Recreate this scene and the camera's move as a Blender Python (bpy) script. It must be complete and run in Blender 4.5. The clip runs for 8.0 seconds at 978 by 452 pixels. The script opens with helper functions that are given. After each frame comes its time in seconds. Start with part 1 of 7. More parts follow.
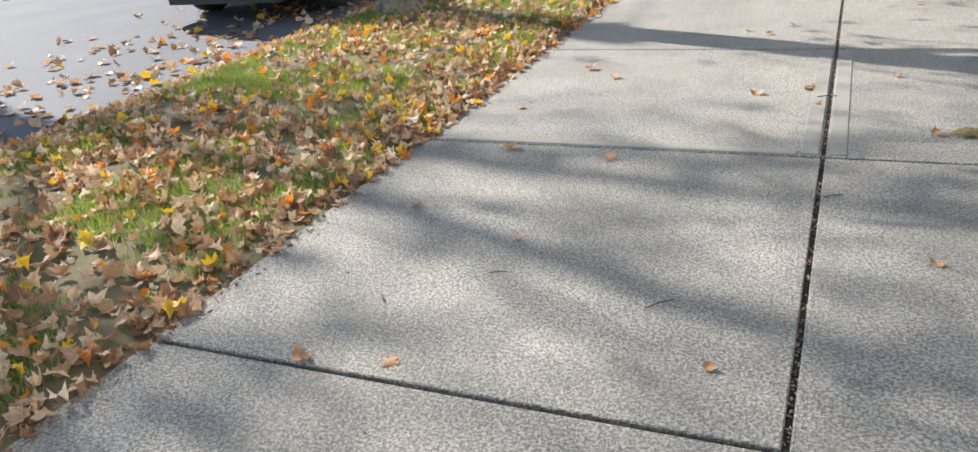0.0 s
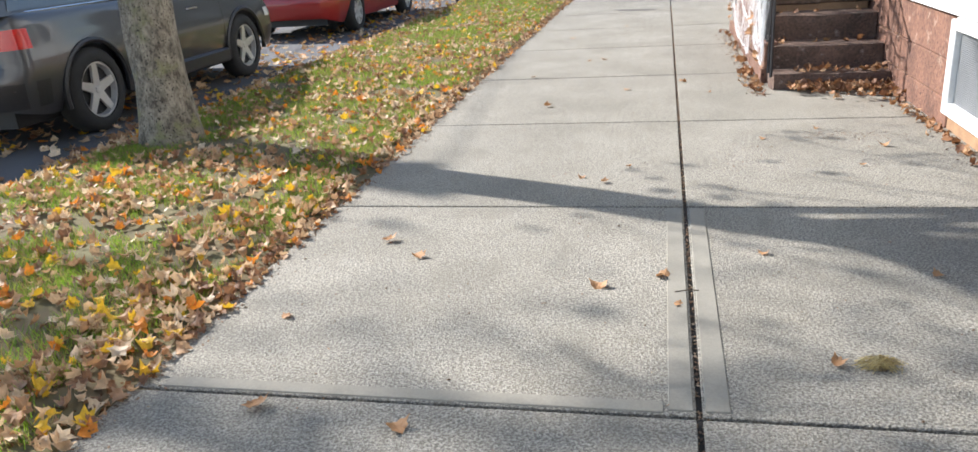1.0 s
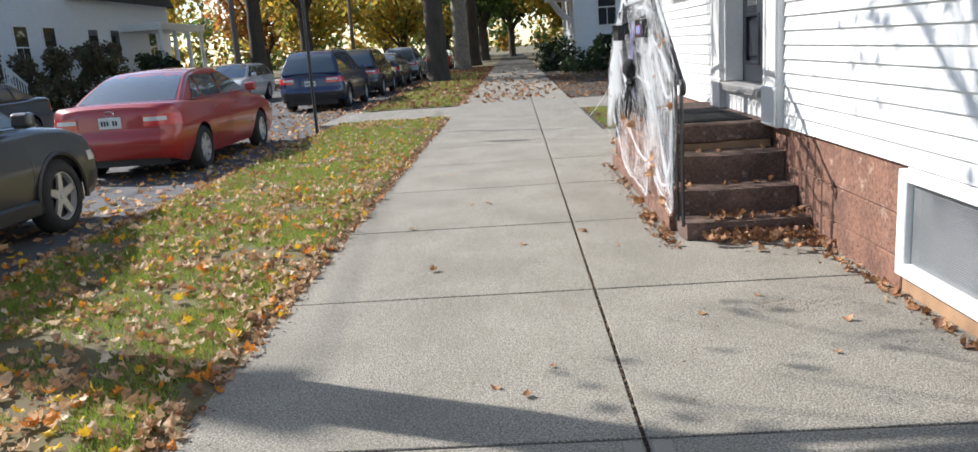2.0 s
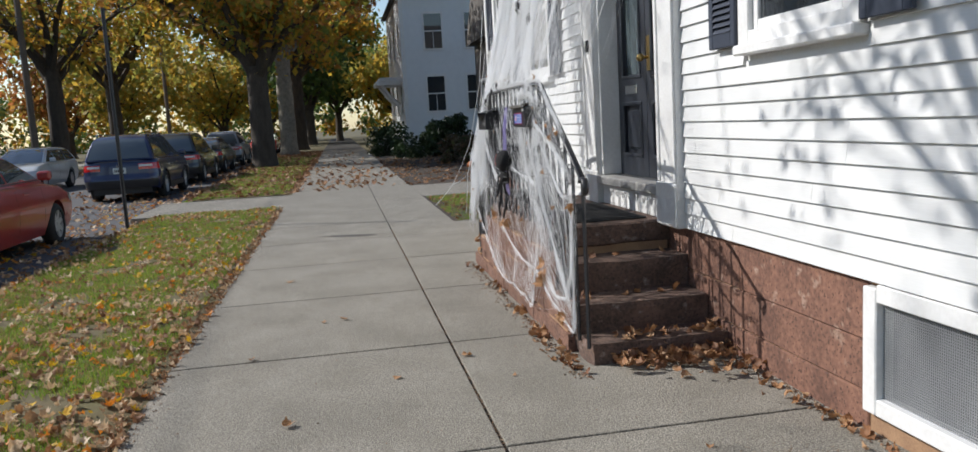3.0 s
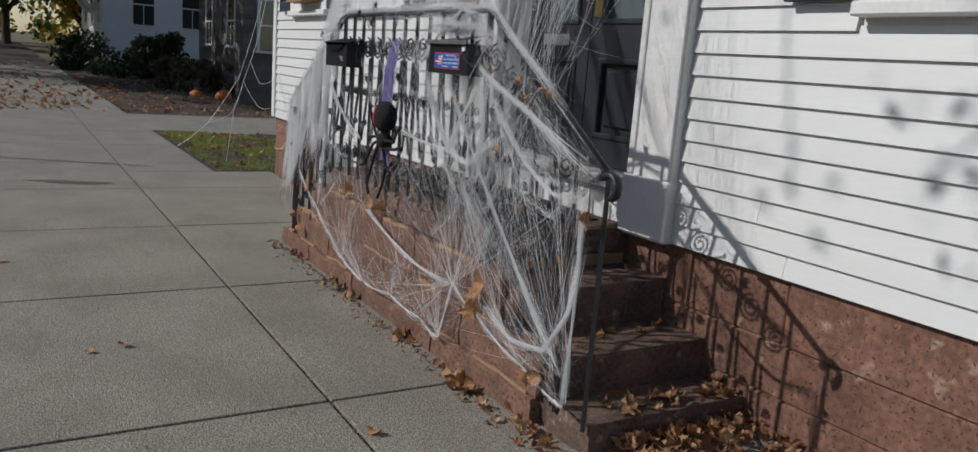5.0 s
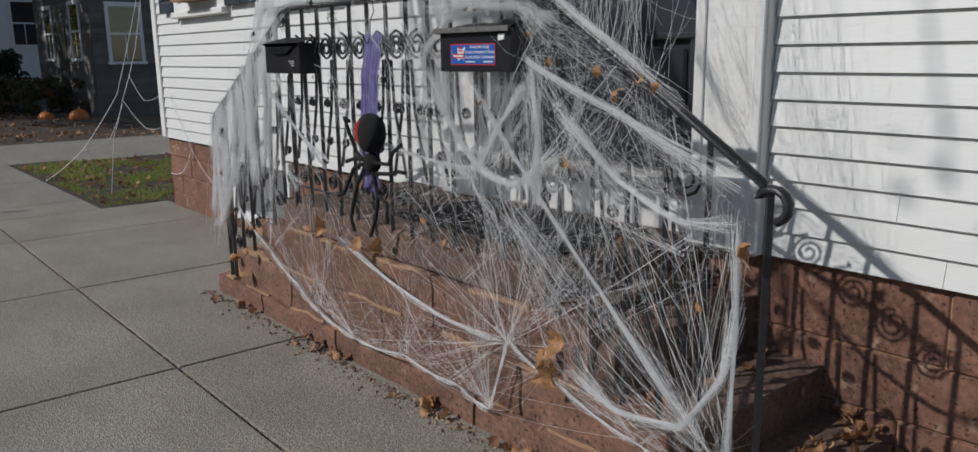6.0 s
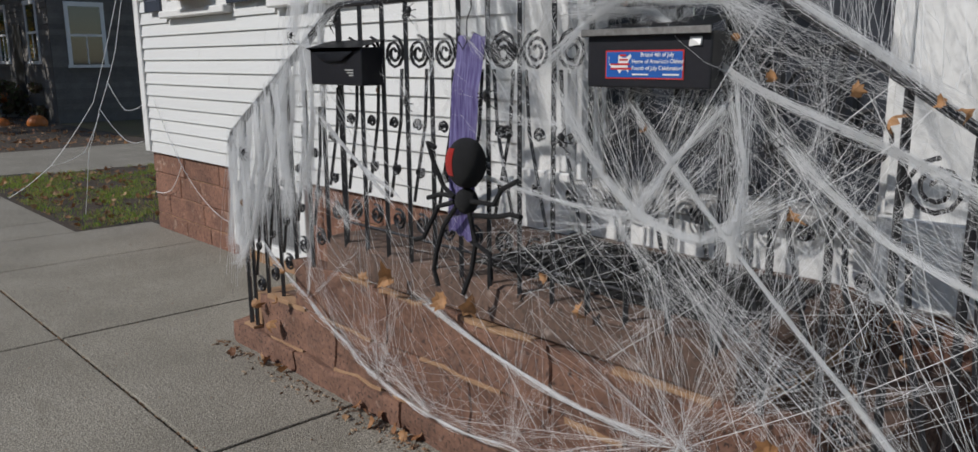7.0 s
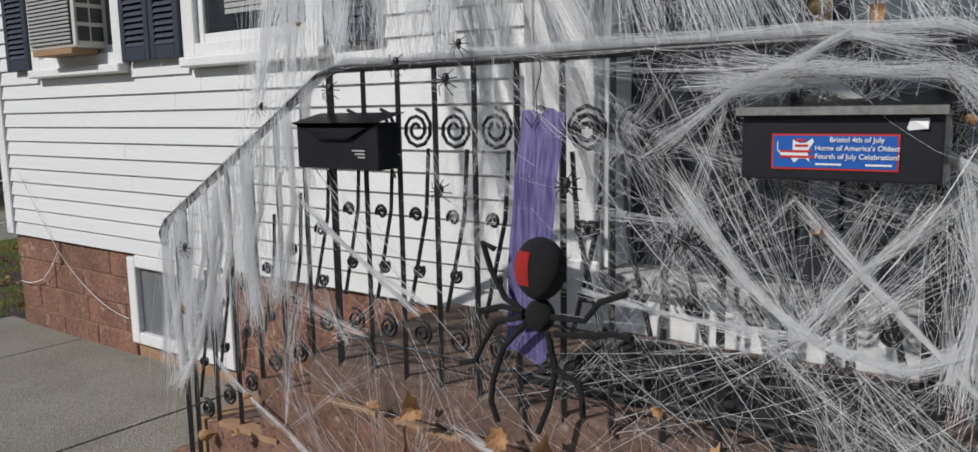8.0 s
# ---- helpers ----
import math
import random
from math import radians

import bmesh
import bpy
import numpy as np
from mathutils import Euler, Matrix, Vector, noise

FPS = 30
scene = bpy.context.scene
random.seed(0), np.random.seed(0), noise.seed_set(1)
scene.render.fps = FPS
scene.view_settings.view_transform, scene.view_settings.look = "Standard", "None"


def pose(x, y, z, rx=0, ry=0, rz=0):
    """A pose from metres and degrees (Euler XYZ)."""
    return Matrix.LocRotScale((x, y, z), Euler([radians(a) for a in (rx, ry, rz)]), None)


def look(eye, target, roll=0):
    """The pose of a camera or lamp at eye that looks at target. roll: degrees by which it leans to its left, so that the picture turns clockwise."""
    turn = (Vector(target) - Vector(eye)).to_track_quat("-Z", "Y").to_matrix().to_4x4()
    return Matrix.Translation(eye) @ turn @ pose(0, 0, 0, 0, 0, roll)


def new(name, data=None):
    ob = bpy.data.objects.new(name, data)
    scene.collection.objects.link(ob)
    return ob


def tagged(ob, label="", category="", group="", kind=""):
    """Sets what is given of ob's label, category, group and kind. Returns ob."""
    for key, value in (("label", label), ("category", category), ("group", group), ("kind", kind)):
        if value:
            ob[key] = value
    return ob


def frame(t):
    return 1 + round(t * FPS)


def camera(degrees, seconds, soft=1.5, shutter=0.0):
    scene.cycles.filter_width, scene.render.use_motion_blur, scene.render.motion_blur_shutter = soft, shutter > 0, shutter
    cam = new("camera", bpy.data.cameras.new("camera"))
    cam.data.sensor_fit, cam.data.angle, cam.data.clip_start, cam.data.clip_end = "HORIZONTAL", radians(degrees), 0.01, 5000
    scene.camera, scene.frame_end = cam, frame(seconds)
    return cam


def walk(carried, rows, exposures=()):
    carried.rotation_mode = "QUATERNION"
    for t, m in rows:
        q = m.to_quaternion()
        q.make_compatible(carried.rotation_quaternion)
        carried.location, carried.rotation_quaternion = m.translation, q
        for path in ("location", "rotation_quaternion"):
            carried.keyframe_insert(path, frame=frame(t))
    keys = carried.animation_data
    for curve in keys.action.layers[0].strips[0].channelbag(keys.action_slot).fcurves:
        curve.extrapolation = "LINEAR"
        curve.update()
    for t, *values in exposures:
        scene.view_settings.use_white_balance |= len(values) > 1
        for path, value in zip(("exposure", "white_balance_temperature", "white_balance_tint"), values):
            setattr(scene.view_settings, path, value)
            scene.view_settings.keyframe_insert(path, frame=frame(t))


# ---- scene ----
cam = camera(62.0, 8.0)
PATH = [
    (0, (0.05, 0.849, 1.233), (-0.721, 2.497, 0.403), -5.9),
    (0.5, (-0.028, 1.503, 1.265), (-0.644, 3.24, 0.487), -1.0),
    (1, (-0.107, 2.142, 1.325), (-0.524, 3.976, 0.644), -4.0),
    (1.5, (-0.267, 2.733, 1.365), (-0.563, 4.646, 0.863), -3.3),
    (2, (-0.391, 3.289, 1.415), (-0.476, 5.24, 0.983), -3.9),
    (2.2, (-0.416, 3.513, 1.416), (-0.448, 5.468, 0.996), -5.4),
    (3.3, (-0.719, 4.698, 1.479), (-0.259, 6.632, 1.258), -0.8),
    (3.5, (-0.775, 4.914, 1.488), (-0.283, 6.836, 1.228), 1.2),
    (4, (-0.955, 5.416, 1.536), (-0.245, 7.263, 1.247), 2.4),
    (4.2, (-0.99, 5.635, 1.537), (-0.205, 7.452, 1.247), 3.0),
    (5.3, (-1.205, 6.912, 1.428), (-0.123, 8.543, 1.015), 3.3),
    (5.5, (-1.211, 7.146, 1.441), (-0.129, 8.775, 1.019), 0.4),
    (6, (-1.228, 7.692, 1.457), (0.031, 9.19, 1.044), -0.7),
    (6.5, (-1.162, 8.193, 1.459), (0.109, 9.681, 1.045), -0.8),
    (7, (-1.15, 8.648, 1.476), (0.181, 10.086, 1.072), -0.4),
    (7.5, (-1.181, 9.091, 1.497), (0.256, 10.423, 1.097), -0.4),
    (8, (-1.147, 9.518, 1.559), (0.437, 10.704, 1.271), -1.0),
]
EXPOSURES = [(t, e, 6400, 10) for t, e in ((0.0, 1.3), (0.5, 1.3), (1.0, 1.27), (1.5, 1.18), (2.2, 0.82), (3.3, -0.02), (4.2, -0.4), (5.3, -0.55), (7.0, -0.45), (8.0, -0.38))]
walk(cam, [(t, look(eye, target, roll)) for t, eye, target, roll in PATH], EXPOSURES)

# ---- light ----
SUN_DIR = Vector((0.915, -0.415, -0.72)).normalized()
world = bpy.data.worlds.new("sky")
scene.world = world
world.use_nodes = True
wn = world.node_tree.nodes
sky = wn.new("ShaderNodeTexSky")
sky.sky_type = "NISHITA"
sky.sun_disc = False
sky.sun_elevation = math.asin(-SUN_DIR.z)
sky.sun_rotation = math.atan2(-SUN_DIR.x, -SUN_DIR.y)
sky.dust_density = 0.4
wn["Background"].inputs["Strength"].default_value = 0.115
world.node_tree.links.new(sky.outputs[0], wn["Background"].inputs["Color"])
sun = new("sun", bpy.data.lights.new("sun", "SUN"))
sun.data.energy, sun.data.angle, sun.data.color = 4.3, radians(0.53), (1.0, 0.96, 0.91)
sun.rotation_mode = "QUATERNION"
sun.rotation_quaternion = SUN_DIR.to_track_quat("-Z", "Y")


# ---- materials ----
def mat(name, color, color2=None, rough=0.7, metal=0.0, scale=8.0, fine=120.0, bump=0.2, vary=0.0, dark=None, stretch=(1, 1, 1), coat=0.0,
        translucent=0.0, mix=0.5, island=False, lo=0.3, hi=0.7, speck=None):
    """Base colour wandering between two tones at two scales, with fine relief."""
    m = bpy.data.materials.new(name)
    m.use_nodes = True
    n, k = m.node_tree.nodes, m.node_tree.links
    b = n["Principled BSDF"]
    b.inputs["Roughness"].default_value, b.inputs["Metallic"].default_value = rough, metal
    b.inputs["Coat Weight"].default_value = coat
    b.inputs["Coat Roughness"].default_value = 0.06
    color2 = color2 or tuple(c * 0.75 for c in color)
    co = n.new("ShaderNodeTexCoord")
    mp = n.new("ShaderNodeMapping")
    mp.inputs["Scale"].default_value = stretch
    geo = n.new("ShaderNodeNewGeometry")
    k.new(geo.outputs["Position"], mp.inputs["Vector"])
    big, small = n.new("ShaderNodeTexNoise"), n.new("ShaderNodeTexNoise")
    big.inputs["Scale"].default_value, small.inputs["Scale"].default_value = scale, fine
    big.inputs["Detail"].default_value, small.inputs["Detail"].default_value = 6, 4
    for t in (big, small):
        k.new(mp.outputs[0], t.inputs["Vector"])
    ramp = n.new("ShaderNodeMapRange")
    ramp.inputs["From Min"].default_value, ramp.inputs["From Max"].default_value = lo, hi
    add = n.new("ShaderNodeMath")
    add.operation = "MULTIPLY_ADD"
    add.inputs[1].default_value = mix
    half = n.new("ShaderNodeMath")
    half.operation = "MULTIPLY"
    half.inputs[1].default_value = 1 - mix
    k.new(big.outputs[0], half.inputs[0])
    k.new(small.outputs[0], add.inputs[0])
    k.new(half.outputs[0], add.inputs[2])
    k.new(add.outputs[0], ramp.inputs["Value"])
    c = n.new("ShaderNodeMix")
    c.data_type = "RGBA"
    c.inputs["A"].default_value, c.inputs["B"].default_value = (*color, 1), (*color2, 1)
    k.new(ramp.outputs[0], c.inputs["Factor"])
    out = c.outputs["Result"]
    for dark in [d for d in (dark, speck) if d]:
        st = n.new("ShaderNodeTexNoise")
        st.inputs["Scale"].default_value, st.inputs["Detail"].default_value = dark[0], 8 if dark[0] < 60 else 2
        k.new(geo.outputs["Position"], st.inputs["Vector"])
        r2 = n.new("ShaderNodeMapRange")
        r2.inputs["From Min"].default_value, r2.inputs["From Max"].default_value = dark[1], dark[1] + (0.12 if dark[0] < 60 else 0.06)
        k.new(st.outputs[0], r2.inputs["Value"])
        c2 = n.new("ShaderNodeMix")
        c2.data_type = "RGBA"
        c2.inputs["B"].default_value = (*dark[2], 1)
        k.new(out, c2.inputs["A"])
        k.new(r2.outputs[0], c2.inputs["Factor"])
        out = c2.outputs["Result"]
    if vary:
        hsv = n.new("ShaderNodeHueSaturation")
        mr = n.new("ShaderNodeMapRange")
        mr.inputs["To Min"].default_value, mr.inputs["To Max"].default_value = 1 - vary, 1 + vary
        if island:
            k.new(geo.outputs["Random Per Island"], mr.inputs["Value"])
        else:
            oi = n.new("ShaderNodeObjectInfo")
            k.new(oi.outputs["Random"], mr.inputs["Value"])
        k.new(mr.outputs[0], hsv.inputs["Value"])
        k.new(out, hsv.inputs["Color"])
        out = hsv.outputs["Color"]
    k.new(out, b.inputs["Base Color"])
    if bump:
        bp = n.new("ShaderNodeBump")
        bp.inputs["Strength"].default_value, bp.inputs["Distance"].default_value = bump, 0.01
        k.new(add.outputs[0], bp.inputs["Height"])
        k.new(bp.outputs[0], b.inputs["Normal"])
    if translucent:
        tr, mx = n.new("ShaderNodeBsdfTranslucent"), n.new("ShaderNodeMixShader")
        mx.inputs[0].default_value = translucent
        k.new(out, tr.inputs["Color"])
        k.new(b.outputs[0], mx.inputs[1])
        k.new(tr.outputs[0], mx.inputs[2])
        k.new(mx.outputs[0], n["Material Output"].inputs["Surface"])
    return m


def ramp_mat(name, colors, rough=0.7, translucent=0.25, fine=40.0):
    """Each island takes one of several tones."""
    m = bpy.data.materials.new(name)
    m.use_nodes = True
    n, k = m.node_tree.nodes, m.node_tree.links
    b = n["Principled BSDF"]
    b.inputs["Roughness"].default_value = rough
    geo, cr, tex = n.new("ShaderNodeNewGeometry"), n.new("ShaderNodeValToRGB"), n.new("ShaderNodeTexNoise")
    cr.color_ramp.interpolation = "CONSTANT"
    e = cr.color_ramp.elements
    while len(e) < len(colors):
        e.new(0.5)
    for i, c in enumerate(colors):
        e[i].position = i / len(colors)
        e[i].color = (*c, 1)
    k.new(geo.outputs["Random Per Island"], cr.inputs[0])
    tex.inputs["Scale"].default_value = fine
    k.new(geo.outputs["Position"], tex.inputs["Vector"])
    mr = n.new("ShaderNodeMapRange")
    mr.inputs["To Min"].default_value, mr.inputs["To Max"].default_value = 0.55, 1.4
    k.new(tex.outputs[0], mr.inputs["Value"])
    hsv = n.new("ShaderNodeHueSaturation")
    k.new(mr.outputs[0], hsv.inputs["Value"])
    k.new(cr.outputs[0], hsv.inputs["Color"])
    k.new(hsv.outputs[0], b.inputs["Base Color"])
    tr, mx = n.new("ShaderNodeBsdfTranslucent"), n.new("ShaderNodeMixShader")
    mx.inputs[0].default_value = translucent
    k.new(hsv.outputs[0], tr.inputs["Color"])
    k.new(b.outputs[0], mx.inputs[1])
    k.new(tr.outputs[0], mx.inputs[2])
    k.new(mx.outputs[0], n["Material Output"].inputs["Surface"])
    return m


def glass_mat(name, color, rough=0.03):
    m = bpy.data.materials.new(name)
    m.use_nodes = True
    b = m.node_tree.nodes["Principled BSDF"]
    b.inputs["Base Color"].default_value = (*color, 1)
    b.inputs["Roughness"].default_value = rough
    b.inputs["Specular IOR Level"].default_value = 0.8
    b.inputs["Coat Weight"].default_value = 0.6
    return m


def concrete_mat(name):
    """Broom-finished weathered concrete: pebbles, sand, dark pits, drifting stains."""
    m = bpy.data.materials.new(name)
    m.use_nodes = True
    n, k = m.node_tree.nodes, m.node_tree.links
    b = n["Principled BSDF"]
    b.inputs["Roughness"].default_value = 0.88
    geo = n.new("ShaderNodeNewGeometry")

    def tex(scale, detail, stretch=(1, 1, 1)):
        mp, t = n.new("ShaderNodeMapping"), n.new("ShaderNodeTexNoise")
        mp.inputs["Scale"].default_value = stretch
        t.inputs["Scale"].default_value, t.inputs["Detail"].default_value = scale, detail
        k.new(geo.outputs["Position"], mp.inputs["Vector"])
        k.new(mp.outputs[0], t.inputs["Vector"])
        return t.outputs[0]

    def span(v, lo, hi, a=0.0, c=1.0):
        mr = n.new("ShaderNodeMapRange")
        for key, q in (("From Min", lo), ("From Max", hi), ("To Min", a), ("To Max", c)):
            mr.inputs[key].default_value = q
        k.new(v, mr.inputs["Value"])
        return mr.outputs[0]

    def blend(fac, a, c):
        mx = n.new("ShaderNodeMix")
        mx.data_type = "RGBA"
        for key, q in (("A", a), ("B", c)):
            if isinstance(q, tuple):
                mx.inputs[key].default_value = (*q, 1)
            else:
                k.new(q, mx.inputs[key])
        k.new(fac, mx.inputs["Factor"])
        return mx.outputs["Result"]

    vo = n.new("ShaderNodeTexVoronoi")
    vo.inputs["Scale"].default_value = 160
    k.new(geo.outputs["Position"], vo.inputs["Vector"])
    sep = n.new("ShaderNodeSeparateColor")
    k.new(vo.outputs["Color"], sep.inputs[0])
    fine, grit = tex(110, 5), tex(240, 2)
    base = blend(span(tex(1.6, 7), 0.36, 0.64), (0.42, 0.388, 0.325), (0.30, 0.276, 0.226))
    base = blend(span(fine, 0.40, 0.62), base, (0.135, 0.122, 0.098))
    base = blend(span(sep.outputs[0], 0.70, 1.0, 0.0, 0.8), base, (0.15, 0.135, 0.112))
    base = blend(span(sep.outputs[1], 0.80, 1.0, 0.0, 0.45), base, (0.46, 0.435, 0.38))
    base = blend(span(grit, 0.57, 0.66), base, (0.09, 0.08, 0.066))
    base = blend(span(tex(7, 8, (1, 0.35, 1)), 0.57, 0.74, 0.0, 0.6), base, (0.19, 0.172, 0.138))
    base = blend(span(tex(26, 3), 0.66, 0.74, 0.0, 0.7), base, (0.12, 0.105, 0.085))
    k.new(base, b.inputs["Base Color"])
    add = n.new("ShaderNodeMath")
    k.new(fine, add.inputs[0])
    k.new(vo.outputs["Distance"], add.inputs[1])
    bp = n.new("ShaderNodeBump")
    bp.inputs["Strength"].default_value, bp.inputs["Distance"].default_value = 0.55, 0.006
    k.new(add.outputs[0], bp.inputs["Height"])
    k.new(bp.outputs[0], b.inputs["Normal"])
    return m


CONCRETE = concrete_mat("concrete")
CONCRETE_EDGE = mat("trowelled_concrete", (0.27, 0.25, 0.207), (0.19, 0.174, 0.143), 0.88, scale=6, fine=120, bump=0.3, mix=0.4)
SOIL = mat("soil", (0.07, 0.05, 0.033), (0.03, 0.022, 0.016), 0.95, scale=14, fine=160, bump=0.8)
JOINT = mat("joint_dirt", (0.05, 0.042, 0.034), (0.02, 0.017, 0.014), 0.95, scale=20, fine=300, bump=0.8)
ASPHALT = mat("asphalt", (0.11, 0.11, 0.113), (0.06, 0.06, 0.064), 0.85, scale=1.2, fine=190, bump=0.4)
TURF = mat("turf", (0.12, 0.115, 0.045), (0.13, 0.09, 0.05), 0.95, scale=3.5, fine=110, bump=0.8, mix=0.35)
GRASS = ramp_mat('grass_blades', [(0.19, 0.34, 0.03), (0.28, 0.44, 0.04), (0.14, 0.26, 0.03), (0.33, 0.37, 0.07), (0.38, 0.30, 0.11), (0.30, 0.22, 0.10)], 0.6, 0.45)
LEAF = ramp_mat('fallen_leaves', [(0.60, 0.41, 0.24), (0.46, 0.27, 0.13), (0.68, 0.50, 0.31), (0.30, 0.15, 0.07), (0.63, 0.44, 0.26), (0.50, 0.31, 0.17), (0.74, 0.58, 0.40), (0.70, 0.25, 0.03), (0.38, 0.21, 0.10), (0.74, 0.46, 0.03), (0.56, 0.37, 0.21), (0.43, 0.25, 0.14), (0.24, 0.12, 0.06)], 0.6, 0.3)
LEAF_BROWN = ramp_mat('dry_leaves', [(0.34, 0.17, 0.075), (0.26, 0.12, 0.05), (0.41, 0.22, 0.10), (0.19, 0.085, 0.04), (0.46, 0.28, 0.15)], 0.65, 0.2)
CROWN = ramp_mat('autumn_crown', [(0.55, 0.38, 0.05), (0.30, 0.29, 0.05), (0.58, 0.31, 0.04), (0.20, 0.23, 0.05), (0.45, 0.22, 0.05)], 0.6, 0.6)
CROWN_RED = ramp_mat('rust_crown', [(0.48, 0.19, 0.06), (0.38, 0.17, 0.05), (0.52, 0.28, 0.06), (0.28, 0.2, 0.05)], 0.6, 0.6)
CROWN_GREEN = ramp_mat('green_crown', [(0.11, 0.18, 0.045), (0.09, 0.14, 0.04), (0.16, 0.21, 0.05), (0.07, 0.11, 0.03)], 0.6, 0.5)
CROWN_YELLOW = ramp_mat('yellow_crown', [(0.60, 0.43, 0.07), (0.40, 0.36, 0.08), (0.30, 0.31, 0.07), (0.58, 0.36, 0.06)], 0.6, 0.6)
HEDGE = ramp_mat("hedge_leaves", [(0.025, 0.05, 0.015), (0.035, 0.065, 0.018), (0.018, 0.035, 0.012)], 0.5, 0.2)
SHRUB = ramp_mat("shrub_leaves", [(0.12, 0.10, 0.05), (0.10, 0.07, 0.045), (0.08, 0.09, 0.03), (0.14, 0.09, 0.05)], 0.7, 0.2)
BARK = mat("bark", (0.33, 0.29, 0.225), (0.085, 0.07, 0.052), 0.95, scale=16, fine=60, bump=1.0, mix=0.45, lo=0.37, hi=0.63, dark=(5.0, 0.56, (0.22, 0.22, 0.10)), speck=(70.0, 0.6, (0.04, 0.034, 0.026)), stretch=(1, 1, 0.55))
BARK_DARK = mat("dark_bark", (0.10, 0.08, 0.06), (0.04, 0.033, 0.027), 0.95, scale=6, fine=40, bump=0.9, stretch=(1, 1, 0.3))
BARK_PALE = mat("mottled_bark", (0.36, 0.33, 0.27), (0.14, 0.12, 0.09), 0.9, scale=5, fine=18, bump=0.5)
SIDING = mat("white_siding", (0.70, 0.705, 0.70), (0.63, 0.635, 0.625), 0.5, scale=1.5, fine=60, bump=0.04, vary=0.015, stretch=(1, 0.25, 4))
TRIM = mat("white_trim", (0.78, 0.78, 0.77), (0.66, 0.655, 0.64), 0.55, scale=4, fine=45, bump=0.12)
BROWNSTONE = mat("brownstone", (0.235, 0.125, 0.085), (0.115, 0.064, 0.047), 0.95, scale=7, fine=45, bump=1.0, vary=0.14, lo=0.36, hi=0.64, dark=(17.0, 0.645, (0.36, 0.27, 0.22)), speck=(60.0, 0.6, (0.06, 0.036, 0.028)))
STEPSTONE = mat("worn_brownstone", (0.17, 0.105, 0.078), (0.065, 0.045, 0.036), 0.9, scale=6, fine=45, bump=1.0, vary=0.08, lo=0.36, hi=0.64, dark=(16.0, 0.62, (0.29, 0.23, 0.20)), speck=(90.0, 0.64, (0.03, 0.024, 0.02)))
FOUNDATION = mat("painted_block", (0.255, 0.128, 0.085), (0.125, 0.064, 0.046), 0.92, scale=4, fine=34, bump=1.0, vary=0.14, lo=0.38, hi=0.62, dark=(13.0, 0.61, (0.36, 0.25, 0.19)), speck=(62.0, 0.60, (0.075, 0.040, 0.03)))
MORTAR = mat("mortar", (0.40, 0.25, 0.14), (0.24, 0.14, 0.085), 0.95, scale=10, fine=120, bump=0.6)
IRON = mat("painted_iron", (0.018, 0.018, 0.021), (0.032, 0.032, 0.035), 0.38, scale=25, fine=200, bump=0.25)
DOORPAINT = mat("slate_blue_paint", (0.022, 0.026, 0.036), (0.032, 0.037, 0.048), 0.4, scale=5, fine=60, bump=0.08)
SHUTTER = mat("navy_shutter_paint", (0.022, 0.030, 0.05), (0.034, 0.042, 0.062), 0.5, scale=6, fine=50, bump=0.1)
DARKGLASS = glass_mat("window_glass", (0.03, 0.035, 0.04))
CARGLASS = glass_mat("car_glass", (0.085, 0.10, 0.11), 0.02)
# black plastic parts; also painted shade behind the door, AC grille and wheel spokes
BLACKPLASTIC_SHADE = mat("black_plastic_and_shade", (0.016, 0.016, 0.018), (0.024, 0.024, 0.026), 0.45, scale=20, fine=150, bump=0.1)
RUBBER = mat("rubber", (0.018, 0.018, 0.018), (0.03, 0.029, 0.028), 0.85, scale=20, fine=120, bump=0.3)
RIM = mat("wheel_alloy", (0.62, 0.62, 0.62), (0.5, 0.5, 0.5), 0.35, metal=0.5, scale=20, fine=100, bump=0.03)
CHROME = mat("chrome", (0.7, 0.7, 0.7), (0.6, 0.6, 0.6), 0.15, metal=1.0, bump=0.0)
REDLENS = mat("red_lens", (0.62, 0.02, 0.015), (0.5, 0.012, 0.01), 0.15, coat=0.8, bump=0.0)
WHITELENS = mat("clear_lens", (0.6, 0.6, 0.6), (0.5, 0.5, 0.5), 0.12, coat=0.8, bump=0.0)
PLATE = mat("plate_white", (0.65, 0.68, 0.65), (0.6, 0.63, 0.6), 0.4, bump=0.0)


def paint(name, c):
    return mat(name, c, tuple(v * 0.9 for v in c), 0.4, metal=0.1, scale=1.5, fine=40, bump=0.0, coat=1.0)


# ---- mesh helpers ----
def bm_new():
    return bmesh.new()


def thing(name, at, label, category, group="", kind=""):
    e = new(name)
    e.location = at
    return tagged(e, label, category, group, kind)


def part(name, bm, material, parent=None, label="", smooth=False):
    me = bpy.data.meshes.new(name)
    bm.normal_update()
    bm.to_mesh(me)
    bm.free()
    me.materials.append(material)
    if smooth:
        for p in me.polygons:
            p.use_smooth = True
    ob = new(name, me)
    if parent is not None:
        ob.parent = parent
        up = parent
        off = Vector(up.location)
        while up.parent is not None:
            up = up.parent
            off += Vector(up.location)
        ob.location = -off
    return tagged(ob, label) if label else ob


